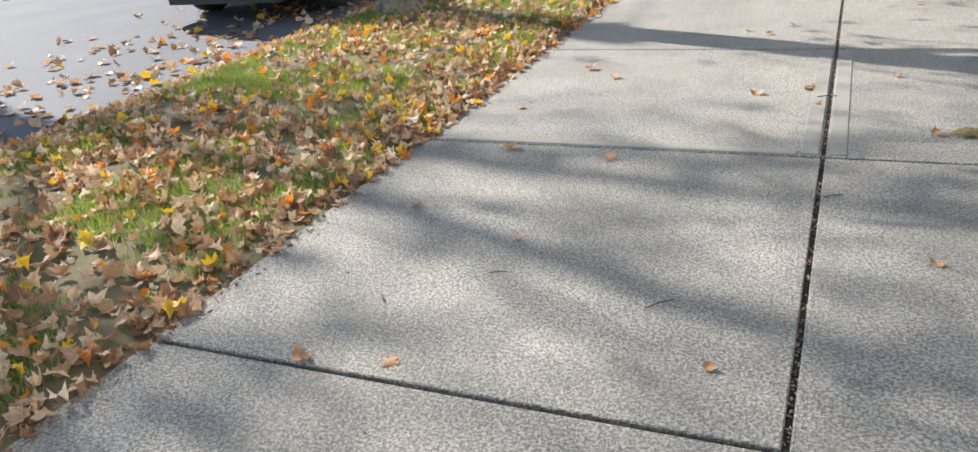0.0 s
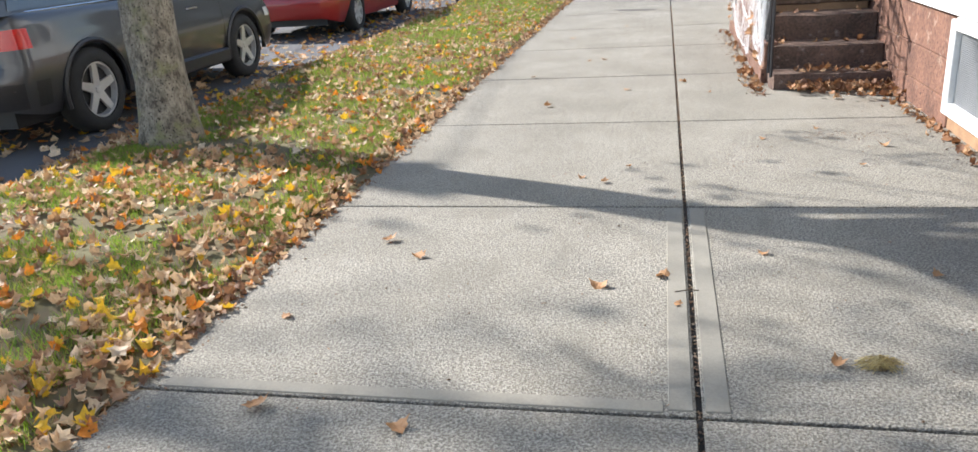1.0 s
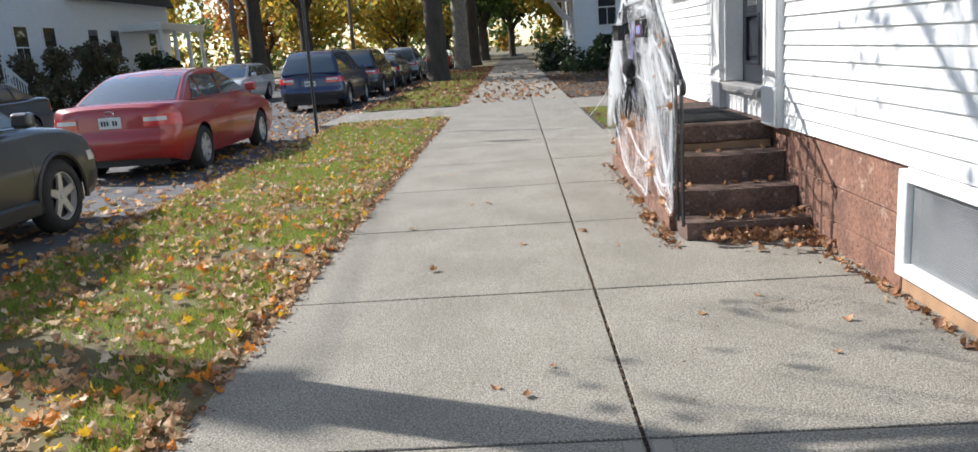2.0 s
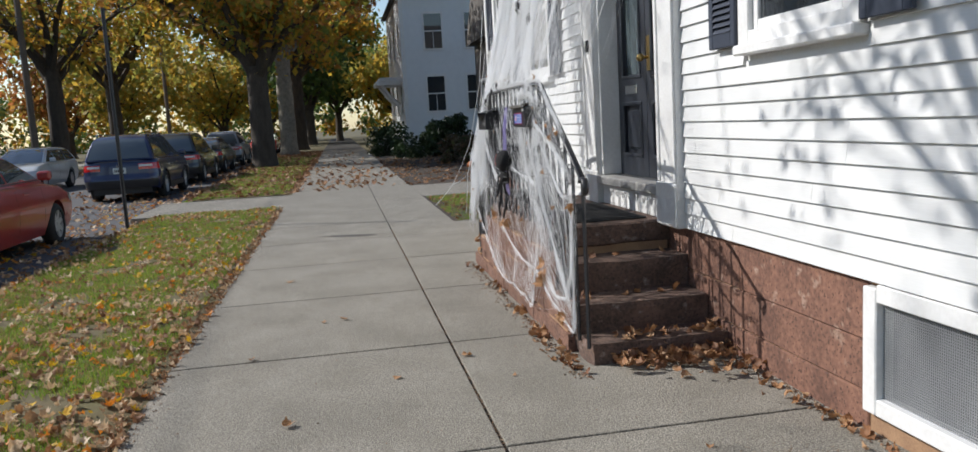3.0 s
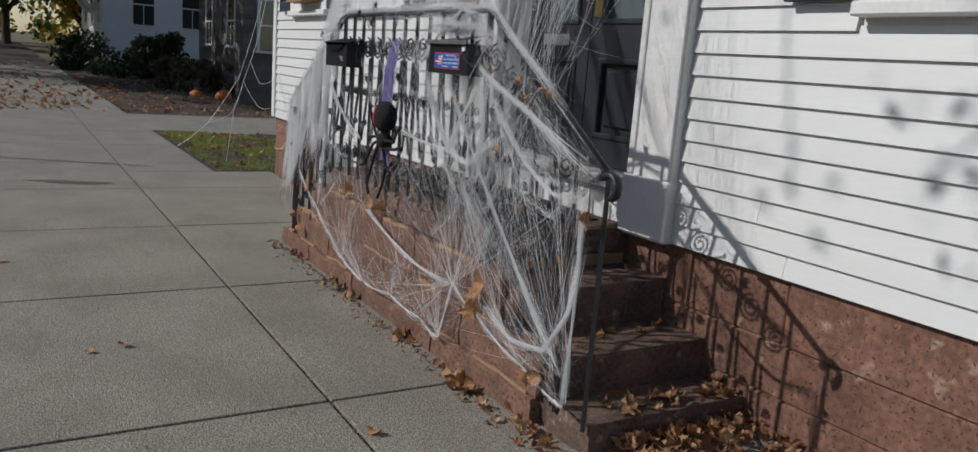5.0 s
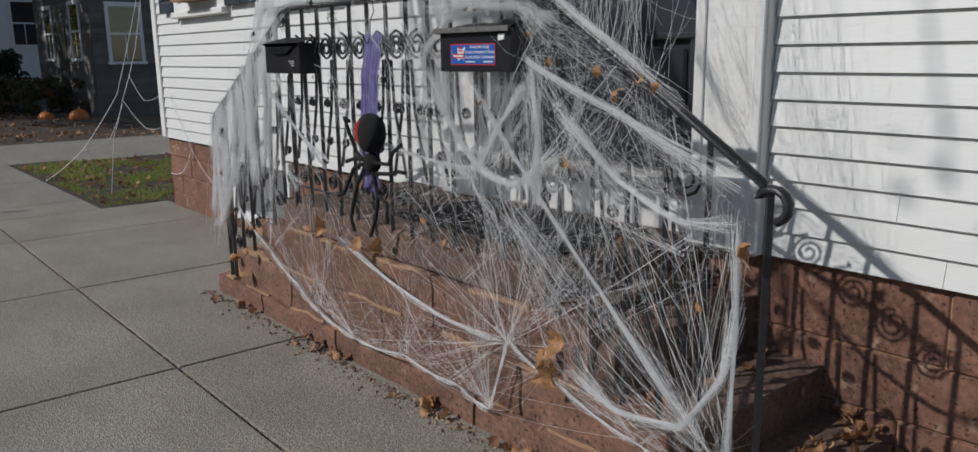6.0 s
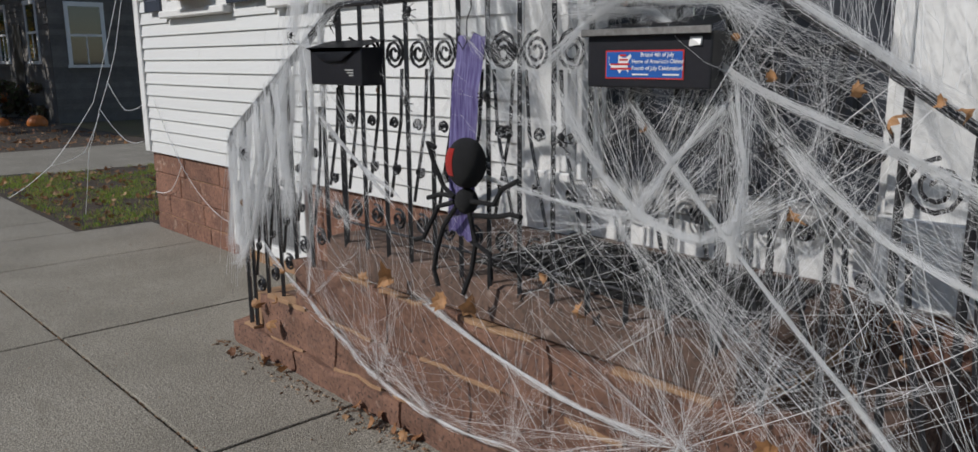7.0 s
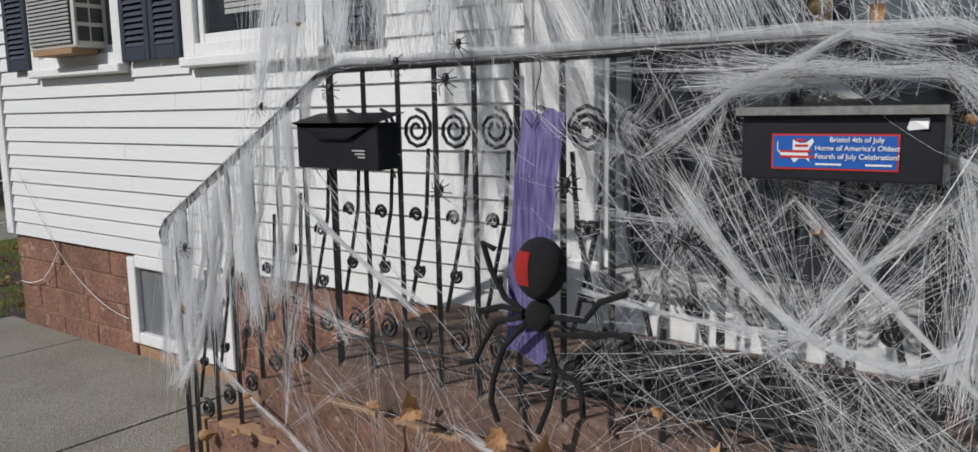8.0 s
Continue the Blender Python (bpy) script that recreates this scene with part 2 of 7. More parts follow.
def mesh_part(name, verts, faces, material, parent=None, label="", smooth=False):
    me = bpy.data.meshes.new(name)
    me.from_pydata(verts, [], faces)
    me.materials.append(material)
    if smooth:
        for p in me.polygons:
            p.use_smooth = True
    ob = new(name, me)
    if parent is not None:
        ob.parent = parent
        ob.location = -Vector(parent.location)
    return tagged(ob, label) if label else ob


def box(bm, x0, x1, y0, y1, z0, z1, bevel=0.0, seg=1, jitter=0.0):
    vs = [bm.verts.new((x, y, z)) for x in (x0, x1) for y in (y0, y1) for z in (z0, z1)]
    if jitter:
        for v in vs:
            v.co += Vector([random.uniform(-jitter, jitter) for _ in range(3)])
    fs = [bm.faces.new([vs[i] for i in q]) for q in ((0, 1, 3, 2), (4, 6, 7, 5), (0, 4, 5, 1), (2, 3, 7, 6), (0, 2, 6, 4), (1, 5, 7, 3))]
    if bevel:
        es = list({e for f in fs for e in f.edges})
        bmesh.ops.bevel(bm, geom=es, offset=bevel, segments=seg, affect="EDGES", profile=0.5)
    return bm


def boxpart(name, dims, material, parent=None, label="", bevel=0.004, seg=1, jitter=0.0):
    return part(name, box(bm_new(), *dims, bevel=bevel, seg=seg, jitter=jitter), material, parent, label)


def tube(bm, pts, r, n=6, flat=1.0, cap=True):
    """A round or flattened bar along a path; r is one number or one for each point."""
    pts = [Vector(p) for p in pts]
    rs = r if isinstance(r, (list, tuple)) else [r] * len(pts)
    rings = []
    ref = Vector((1, 0, 0))
    for i, p in enumerate(pts):
        d = (pts[min(i + 1, len(pts) - 1)] - pts[max(i - 1, 0)])
        d = d.normalized() if d.length > 1e-9 else Vector((0, 0, 1))
        a = ref - d * ref.dot(d)
        if a.length < 0.1:
            a = Vector((0, 1, 0)) - d * d.y
        a.normalize()
        b = d.cross(a)
        rings.append([bm.verts.new(p + a * math.cos(2 * math.pi * k / n) * rs[i] + b * math.sin(2 * math.pi * k / n) * rs[i] * flat) for k in range(n)])
    for u, v in zip(rings, rings[1:]):
        for k in range(n):
            bm.faces.new((u[k], u[(k + 1) % n], v[(k + 1) % n], v[k]))
    if cap and n > 2:
        bm.faces.new(rings[0][::-1])
        bm.faces.new(rings[-1])
    return bm


def spiral(y, z, r, turns, a0, hand, x, steps=22):
    return [(x, y + hand * r * (1 - 0.8 * i / steps) * math.cos(a0 + turns * 2 * math.pi * i / steps), z + r * (1 - 0.8 * i / steps) * math.sin(a0 + turns * 2 * math.pi * i / steps)) for i in range(steps + 1)]


# ---- ground, road, verge ----
WALK_L, WALL_X, HOUSE_END = -1.80, 1.55, 16.05
ROAD_Z = -0.10
boxpart("ground", (-900, 900, -900, 900, -0.6, -0.16), TURF, label="distant grassy ground", bevel=0)
tagged(bpy.data.objects["ground"], "dull green autumn lawn ground", "ground", kind="structure")
tagged(boxpart("road", (-13.2, -4.25, -40, 160, -0.3, ROAD_Z), ASPHALT, bevel=0.02), "dark grey asphalt street strewn with leaves", "road", kind="structure")
tagged(boxpart("road_shoulder_far", (-16.5, -13.2, -40, 160, -0.3, ROAD_Z + 0.08), TURF, bevel=0.02), "grass strip across the street", "verge", kind="structure")
tagged(boxpart("pavement_far", (-18.3, -16.5, -40, 160, -0.3, ROAD_Z + 0.1), CONCRETE, bevel=0.01), "concrete pavement across the street", "pavement", kind="structure")


def sheet(name, x0, x1, y0, y1, nx, ny, height, material):
    vs = [(x0 + (x1 - x0) * i / nx, y0 + (y1 - y0) * j / ny) for j in range(ny + 1) for i in range(nx + 1)]
    verts = [(x, y, height(x, y)) for x, y in vs]
    faces = [(j * (nx + 1) + i, j * (nx + 1) + i + 1, (j + 1) * (nx + 1) + i + 1, (j + 1) * (nx + 1) + i) for j in range(ny) for i in range(nx)]
    return mesh_part(name, verts, faces, material, smooth=True)


def verge_z(x, y):
    s = min(1.0, max(0.0, (x + 4.5) / 0.5))
    edge = min(1.0, max(0.0, (-1.72 - x) / 0.25))
    return -0.14 + 0.15 * s - 0.03 * (1 - edge) + 0.018 * noise.noise((x * 2.2, y * 2.2, 0.3)) + 0.01 * noise.noise((x * 7, y * 7, 2)) * edge


tagged(sheet("grass_verge", -4.5, WALK_L + 0.1, -6, 20.5, 40, 320, verge_z, TURF), "grass verge covered with fallen leaves", "verge", kind="structure")
tagged(sheet("grass_verge_far", -4.5, WALK_L + 0.1, 23.6, 120, 20, 400, verge_z, TURF), "leaf-covered grass verge with street trees", "verge", kind="structure")
tagged(boxpart("driveway_apron", (-4.6, WALK_L + 0.05, 20.5, 23.6, -0.3, -0.005), CONCRETE, bevel=0.01), "pale concrete driveway apron crossing the verge", "apron", kind="structure")
tagged(boxpart("driveway", (0.95, 12, 20.7, 24.2, -0.3, -0.02), CONCRETE, bevel=0.01), "grey driveway beside the house", "driveway", kind="structure")

# ---- the white house ----
house = thing("white_house", (WALL_X, 5, 0), "white clapboard house on a brownstone foundation", "house", kind="structure")
FX = WALL_X + 0.035   # face of the foundation
SID0 = 0.70
EXPO = 0.099
core = bm_new()
DOOR_Y0, DOOR_Y1 = 9.68, 10.98
WIN_A, WIN_B, WIN_C = (7.58, 8.43), (12.56, 13.50), (14.32, 15.28)
WIN_Z0, WIN_Z1 = 1.80, 3.35
VENT_A, VENT_B = (6.40, 7.47), (13.38, 14.40)
VENT_Z0, VENT_Z1 = 0.10, 0.66


def wall_cells(bm, x0, x1, y0, y1, z0, z1, holes):
    """A wall with openings through it, of upright strips."""
    ys = sorted({y0, y1, *[v for h in holes for v in h[:2]]})
    for a, b in zip(ys, ys[1:]):
        zs = [z0]
        for h in sorted([h for h in holes if h[0] <= a and h[1] >= b], key=lambda h: h[2]):
            zs += [h[2], h[3]]
        zs.append(z1)
        for lo, hi in zip(zs[::2], zs[1::2]):
            if hi - lo > 1e-4:
                box(bm, x0, x1, a, b, lo, hi)


HOLES = [(DOOR_Y0, DOOR_Y1, 0.72, 3.05), (*WIN_A, WIN_Z0, WIN_Z1), (*WIN_B, WIN_Z0 + 0.08, WIN_Z1), (*WIN_C, WIN_Z0 + 0.08, WIN_Z1)]
wall_cells(core, WALL_X + 0.03, WALL_X + 0.24, -8, HOUSE_END, SID0, 6.4, HOLES)
part("wall", core, TRIM, house)
fcore = bm_new()
wall_cells(fcore, FX + 0.012, FX + 0.3, -8, HOUSE_END - 0.03, -0.3, SID0, [(*VENT_A, VENT_Z0, VENT_Z1), (*VENT_B, VENT_Z0, VENT_Z1)])
part("foundation_core", fcore, MORTAR, house)
boxpart("end_wall", (WALL_X + 0.24, 9.5, HOUSE_END - 0.2, HOUSE_END, -0.3, 6.4), SIDING, house)
boxpart("back_wall", (9.5, 9.7, -8, HOUSE_END, -0.3, 6.4), SIDING, house)
boxpart("near_end_wall", (WALL_X + 0.24, 9.5, -8, -7.8, -0.3, 6.4), SIDING, house)
boxpart("floor", (WALL_X + 0.24, 9.5, -7.8, HOUSE_END - 0.2, 0.6, 0.7), BARK_DARK, house)
rb = bm_new()
v = [rb.verts.new(p) for p in ((1.2, -8.3, 6.4), (1.2, 16.4, 6.4), (5.6, 16.4, 9.2), (5.6, -8.3, 9.2), (10, -8.3, 6.4), (10, 16.4, 6.4))]
for q in ((0, 1, 2, 3), (3, 2, 5, 4), (0, 3, 4), (1, 5, 2), (0, 4, 5, 1)):
    rb.faces.new([v[i] for i in q])
part("roof", rb, BARK_DARK, house, "dark shingled roof")
boxpart("corner_board", (WALL_X - 0.012, WALL_X + 0.1, HOUSE_END - 0.09, HOUSE_END + 0.012, SID0 - 0.01, 6.35), TRIM, house)

# stoop of brownstone: landing with steps down both ways
SX0, SX1 = 0.70, FX + 0.008
LAND_Z = 0.71
stoop = thing("stoop", (1.1, 10.7, 0), "brownstone stoop with steps down both sides", "stoop", kind="structure")


def stone(name, dims, material, label="", bevel=0.018, jit=0.004, cuts=3, rough=0.006):
    bm = box(bm_new(), *dims)
    bmesh.ops.subdivide_edges(bm, edges=list(bm.edges), cuts=cuts, use_grid_fill=True)
    x0, x1, y0, y1, z0, z1 = dims
    for w in bm.verts:
        on = sum(abs(c - a) < 1e-5 or abs(c - b) < 1e-5 for c, a, b in ((w.co.x, x0, x1), (w.co.y, y0, y1), (w.co.z, z0, z1)))
        n3 = Vector((noise.noise(w.co * 6), noise.noise(w.co * 6 + Vector((9, 1, 3))), noise.noise(w.co * 6 + Vector((3, 7, 1))))) + 0.6 * Vector((noise.noise(w.co * 17), noise.noise(w.co * 17 + Vector((9, 1, 3))), noise.noise(w.co * 17 + Vector((3, 7, 1)))))
        w.co += n3 * rough
        if on >= 2:
            w.co += (Vector(((x0 + x1) / 2, (y0 + y1) / 2, (z0 + z1) / 2)) - w.co).normalized() * bevel
    return part(name, bm, material, stoop, label)


stone("step", (SX0 + 0.02, SX1, 8.82, 9.15, -0.05, 0.125), STEPSTONE, "low worn bottom step")
stone("step", (SX0 + 0.015, SX1, 9.08, 9.44, 0.0, 0.305), STEPSTONE, cuts=5)
stone("step", (SX0 + 0.015, SX1, 9.38, 9.74, 0.1, 0.51), STEPSTONE, cuts=5)
stone("step", (SX0 + 0.02, SX1, 12.30, 12.66, -0.05, 0.11), STEPSTONE)
stone("step", (SX0 + 0.015, SX1, 12.02, 12.34, 0.0, 0.31), STEPSTONE, cuts=5)
stone("step", (SX0 + 0.015, SX1, 11.70, 12.06, 0.1, 0.51), STEPSTONE, cuts=5)
stone("landing", (SX0 + 0.005, SX1, 9.68, 11.74, 0.56, LAND_Z), STEPSTONE, "worn brownstone landing slab", cuts=9)
boxpart("stoop_core", (SX0 + 0.04, SX1 - 0.02, 9.2, 12.5, -0.1, 0.29), MORTAR, stoop)
boxpart("stoop_core", (SX0 + 0.04, SX1 - 0.02, 9.7, 11.73, 0.2, 0.58), MORTAR, stoop)
# side blocks, in courses below the railing
for z0, z1, cuts_y in ((-0.03, 0.115, (9.14, 10.05, 11.15, 12.0, 12.64)), (0.12, 0.325, (9.13, 9.80, 10.75, 11.65, 12.33)), (0.33, 0.56, (9.46, 10.35, 11.25, 12.0))):
    for a, b in zip(cuts_y, cuts_y[1:]):
        stone("block", (SX0 - 0.01 + random.uniform(-0.003, 0.003) - (0.02 if z0 < 0 else 0), SX0 + 0.1, a + 0.002, b - 0.002, z0, z1 - 0.001), BROWNSTONE, bevel=0.006, cuts=9, rough=0.013)
for z, y0, y1 in ((0.328, 9.5, 12.25), (0.118, 9.2, 12.55), (0.557, 9.75, 11.7)):
    y = y0
    while y < y1:
        d = random.uniform(0.15, 0.5)
        stone("mortar_bead", (SX0 - 0.013, SX0 + 0.05, y, min(y + d, y1), z - random.uniform(0.006, 0.012), z + random.uniform(0.004, 0.010)), MORTAR, bevel=0.002, cuts=5, rough=0.012)
        y += d + random.uniform(0.02, 0.35)

# ---- door ----
door = thing("door_1", (1.72, 10.33, 0.93), "dark slate double entrance door with glazed upper panels", "door", kind="structure")
DX = 1.70
GLAZE = glass_mat("door_glass", (0.10, 0.13, 0.14), 0.08)
BRASS = mat("brass", (0.55, 0.38, 0.14), (0.4, 0.27, 0.1), 0.3, metal=1.0, bump=0.05)
for y0, y1 in ((9.70, 10.325), (10.335, 10.96)):
    bm = bm_new()
    wall_cells(bm, DX, DX + 0.05, y0, y1, 0.95, 3.02, [(y0 + 0.12, y1 - 0.12, 1.12, 1.52), (y0 + 0.12, y1 - 0.12, 1.74, 2.86)])
    leaf = part("leaf", bm, DOORPAINT, door)
    boxpart("panel", (DX + 0.025, DX + 0.045, y0 + 0.10, y1 - 0.10, 1.10, 1.54), DOORPAINT, leaf, bevel=0.006)
    boxpart("raised_panel", (DX + 0.006, DX + 0.03, y0 + 0.165, y1 - 0.165, 1.165, 1.475), DOORPAINT, leaf, bevel=0.012)
    boxpart("pane", (DX + 0.03, DX + 0.036, y0 + 0.10, y1 - 0.10, 1.72, 2.88), GLAZE, leaf, "dark reflecting glass pane", bevel=0)
    for z0, z1 in ((1.10, 1.13), (1.51, 1.54), (1.72, 1.75), (2.85, 2.88)):
        boxpart("moulding", (DX - 0.012, DX + 0.01, y0 + 0.10, y1 - 0.10, z0, z1), DOORPAINT, leaf, bevel=0.006)
    for ya in (y0 + 0.10, y1 - 0.13):
        for z0, z1 in ((1.13, 1.51), (1.75, 2.85)):
            boxpart("moulding", (DX - 0.012, DX + 0.01, ya, ya + 0.03, z0, z1), DOORPAINT, leaf, bevel=0.006)
boxpart("mail_slot", (DX - 0.01, DX + 0.01, 10.52, 10.78, 1.60, 1.67), CHROME, door, "metal letter slot", bevel=0.004)
bm = bm_new()
bmesh.ops.create_uvsphere(bm, u_segments=12, v_segments=8, radius=0.03, matrix=pose(DX - 0.07, 10.27, 1.86))
tube(bm, [(DX - 0.07, 10.27, 1.86), (DX, 10.27, 1.86)], 0.012, 8)
part("knob", bm, BRASS, door, "brass door knob", smooth=True)
boxpart("lock_plate", (DX - 0.008, DX + 0.004, 10.24, 10.30, 1.76, 2.02), BRASS, door, "brass lock plate", bevel=0.003)
# black sheet just behind the leaves, standing in for the unlit interior
boxpart("dark_interior_sheet", (DX + 0.06, DX + 0.1, 9.6, 11.05, 0.7, 3.1), BLACKPLASTIC_SHADE, door, bevel=0)
STONE = mat("granite_sill", (0.42, 0.41, 0.39), (0.30, 0.29, 0.28), 0.8, scale=8, fine=140, bump=0.3)
tagged(boxpart("door_sill", (WALL_X - 0.06, DX + 0.06, 9.66, 11.0, 0.88, 0.945), STONE, bevel=0.008, seg=2), "grey stone door sill", "sill", kind="structure")
tagged(boxpart("sill_riser", (WALL_X - 0.005, DX + 0.06, 9.66, 11.0, LAND_Z, 0.879), TRIM, bevel=0.004), "white painted riser under the door sill", "trim", kind="structure")
for nm, y0, y1 in (("trim", 9.36, 9.665), ("trim", 11.0, 11.32)):
    pil = thing("trim", (WALL_X, y0, 0.7), "white painted pilaster beside the door", "trim", kind="structure")
    boxpart("pilaster", (WALL_X - 0.045, WALL_X + 0.06, y0, y1, LAND_Z - 0.03, 3.3), TRIM, pil, bevel=0.006)
    boxpart("plinth", (WALL_X - 0.062, WALL_X - 0.043, y0 - 0.015, y1 + 0.015, LAND_Z - 0.02, 0.98), TRIM, pil, bevel=0.008)
    boxpart("edge_strip", (WALL_X - 0.056, WALL_X - 0.044, y0 + 0.005, y0 + 0.045, 0.985, 3.3), TRIM, pil, bevel=0.004)
    boxpart("edge_strip", (WALL_X - 0.056, WALL_X - 0.044, y1 - 0.045, y1 - 0.005, 0.985, 3.3), TRIM, pil, bevel=0.004)
for y0, y1 in ((9.665, 9.70), (10.962, 10.998)):
    tagged(boxpart("door_jamb", (WALL_X - 0.01, DX + 0.05, y0, y1, 0.95, 3.05), TRIM), "white door jamb", "trim", kind="structure")
tagged(boxpart("door_head", (WALL_X - 0.1, DX + 0.05, 9.3, 11.4, 3.05, 3.6), TRIM, bevel=0.02), "white entablature over the door", "trim", kind="structure")
tagged(boxpart("doorbell", (WALL_X - 0.065, WALL_X - 0.045, 11.12, 11.18, 1.98, 2.08), BLACKPLASTIC_SHADE), "small dark doorbell box on the pilaster", "doorbell")


# ---- windows and shutters ----
BLIND = mat("blind", (0.40, 0.40, 0.39), (0.32, 0.32, 0.31), 0.7, scale=3, fine=40)


def shutter(parent, y0, y1, z0, z1):
    s = boxpart("shutter", (WALL_X - 0.045, WALL_X - 0.02, y0, y0 + 0.05, z0, z1), SHUTTER, parent, "navy louvred shutter")
    boxpart("stile", (WALL_X - 0.045, WALL_X - 0.02, y1 - 0.05, y1, z0, z1), SHUTTER, s)
    for a in (z0, z0 + 0.72, z1 - 0.08):
        boxpart("rail", (WALL_X - 0.044, WALL_X - 0.021, y0 + 0.05, y1 - 0.05, a, a + 0.08), SHUTTER, s)
    boxpart("backing", (WALL_X - 0.022, WALL_X - 0.017, y0 + 0.03, y1 - 0.03, z0 + 0.02, z1 - 0.02), BLACKPLASTIC_SHADE, s, bevel=0)
    me = None
    for lo, hi in ((z0 + 0.08, z0 + 0.72), (z0 + 0.80, z1 - 0.08)):
        n = int((hi - lo) / 0.034)
        for i in range(n):
            z = lo + 0.017 + i * (hi - lo - 0.01) / n
            if me is None:
                bm = bm_new()
                w = (y1 - y0) / 2 - 0.05
                vs = [bm.verts.new(p) for p in ((-0.014, -w, -0.016), (-0.014, w, -0.016), (0.006, w, 0.014), (0.006, -w, 0.014), (-0.008, -w, -0.018), (-0.008, w, -0.018), (0.010, w, 0.010), (0.010, -w, 0.010))]
                for q in ((0, 1, 2, 3), (7, 6, 5, 4), (0, 4, 5, 1), (1, 5, 6, 2), (2, 6, 7, 3), (3, 7, 4, 0)):
                    bm.faces.new([vs[k] for k in q])
                o = part("slat", bm, SHUTTER, s)
                me = o.data
                base = Vector(o.location)
            else:
                o = new("slat", me)
                o.parent = s
            o.location = base + Vector((WALL_X - 0.034, (y0 + y1) / 2, z))


def window(name, y0, y1, shutters, label, dz=0.0, blind=False):
    w = thing(name, (WALL_X, y0, WIN_Z0), label, "window", kind="structure")
    z0, z1 = WIN_Z0 + dz, WIN_Z1
    for a, b in ((y0 - 0.10, y0 + 0.01), (y1 - 0.01, y1 + 0.10)):
        boxpart("frame", (WALL_X - 0.03, WALL_X + 0.06, a, b, z0 - 0.02, z1 + 0.1), TRIM, w, bevel=0.005)
    boxpart("frame", (WALL_X - 0.03, WALL_X + 0.06, y0 + 0.011, y1 - 0.011, z1 - 0.01, z1 + 0.1), TRIM, w, bevel=0.005)
    boxpart("sill", (WALL_X - 0.065, WALL_X + 0.1, y0 - 0.10, y1 + 0.10, z0 - 0.075, z0 - 0.021), TRIM, w, "grey-white wooden sill", bevel=0.008)
    boxpart("apron", (WALL_X - 0.028, WALL_X + 0.04, y0 - 0.1, y1 + 0.1, z0 - 0.02, z0 + 0.05), TRIM, w, bevel=0.004)
    for a, b, c, d in ((y0 + 0.012, y0 + 0.06, z0 + 0.05, z1 - 0.012), (y1 - 0.06, y1 - 0.012, z0 + 0.05, z1 - 0.012), (y0 + 0.061, y1 - 0.061, z0 + 0.05, z0 + 0.1), (y0 + 0.061, y1 - 0.061, 2.56, 2.61), (y0 + 0.061, y1 - 0.061, z1 - 0.06, z1 - 0.012)):
        boxpart("sash", (WALL_X + 0.0, WALL_X + 0.04, a, b, c, d), TRIM, w, bevel=0.004)
    boxpart("pane", (WALL_X + 0.018, WALL_X + 0.023, y0 + 0.055, y1 - 0.055, z0 + 0.09, z1 - 0.05), DARKGLASS, w, "dark window glass", bevel=0)
    if blind:
        bl = bm_new()
        for i in range(44):
            z = z0 + 0.19 + i * 0.03
            box(bl, WALL_X + 0.010, WALL_X + 0.015, y0 + 0.06, y1 - 0.24, z, z + 0.024)
        part("blind", bl, BLIND, w, "closed horizontal blind")
    for a, b in shutters:
        shutter(w, a, b, z0 - 0.015, z1 + 0.05)
    return w


window("window_1", *WIN_A, ((8.54, 8.85), (7.15, 7.47)), "white sash window with navy shutters")
window("window_2", *WIN_B, ((12.12, 12.45), (13.61, 13.90)), "white sash window with blind and navy shutters", 0.08, blind=True)
window("window_3", *WIN_C, ((13.91, 14.21), (15.39, 15.72)), "white sash window holding an air conditioner", 0.08)
# air conditioner
ac = thing("air_conditioner", (WALL_X, 14.8, 1.9), "off-white window air conditioner on a wooden support", "air conditioner")
BEIGE = mat("beige_enamel", (0.62, 0.60, 0.54), (0.52, 0.50, 0.45), 0.5, scale=10, fine=60, bump=0.05)
bm = box(bm_new(), 1.37, 1.60, 14.46, 15.06, 1.96, 2.34, bevel=0.015, seg=2)
part("case", bm, BEIGE, ac)
for y0, y1 in ((14.50, 15.02),):
    g = bm_new()
    for i in range(14):
        box(g, 1.355, 1.368, y0, y1, 1.99 + i * 0.023, 2.003 + i * 0.023)
    part("rear_grille", g, BLIND, ac, "metal fin grille")
    boxpart("grille_shadow", (1.362, 1.372, y0, y1, 1.99, 2.31), BLACKPLASTIC_SHADE, ac, bevel=0)
for x0 in (1.385, 1.47):
    for z0 in (2.0, 2.11, 2.22):
        boxpart("side_vent", (x0, x0 + 0.07, 14.452, 14.462, z0, z0 + 0.085), BLACKPLASTIC_SHADE, ac, "black side louvre", bevel=0.001)
tagged(boxpart("wood_support", (1.36, 1.52, 14.5, 15.0, 1.925, 1.959), mat("raw_wood", (0.36, 0.22, 0.12), (0.25, 0.15, 0.08), 0.8, scale=8, fine=60), bevel=0.003), "raw wooden block under the air conditioner", "wood block")

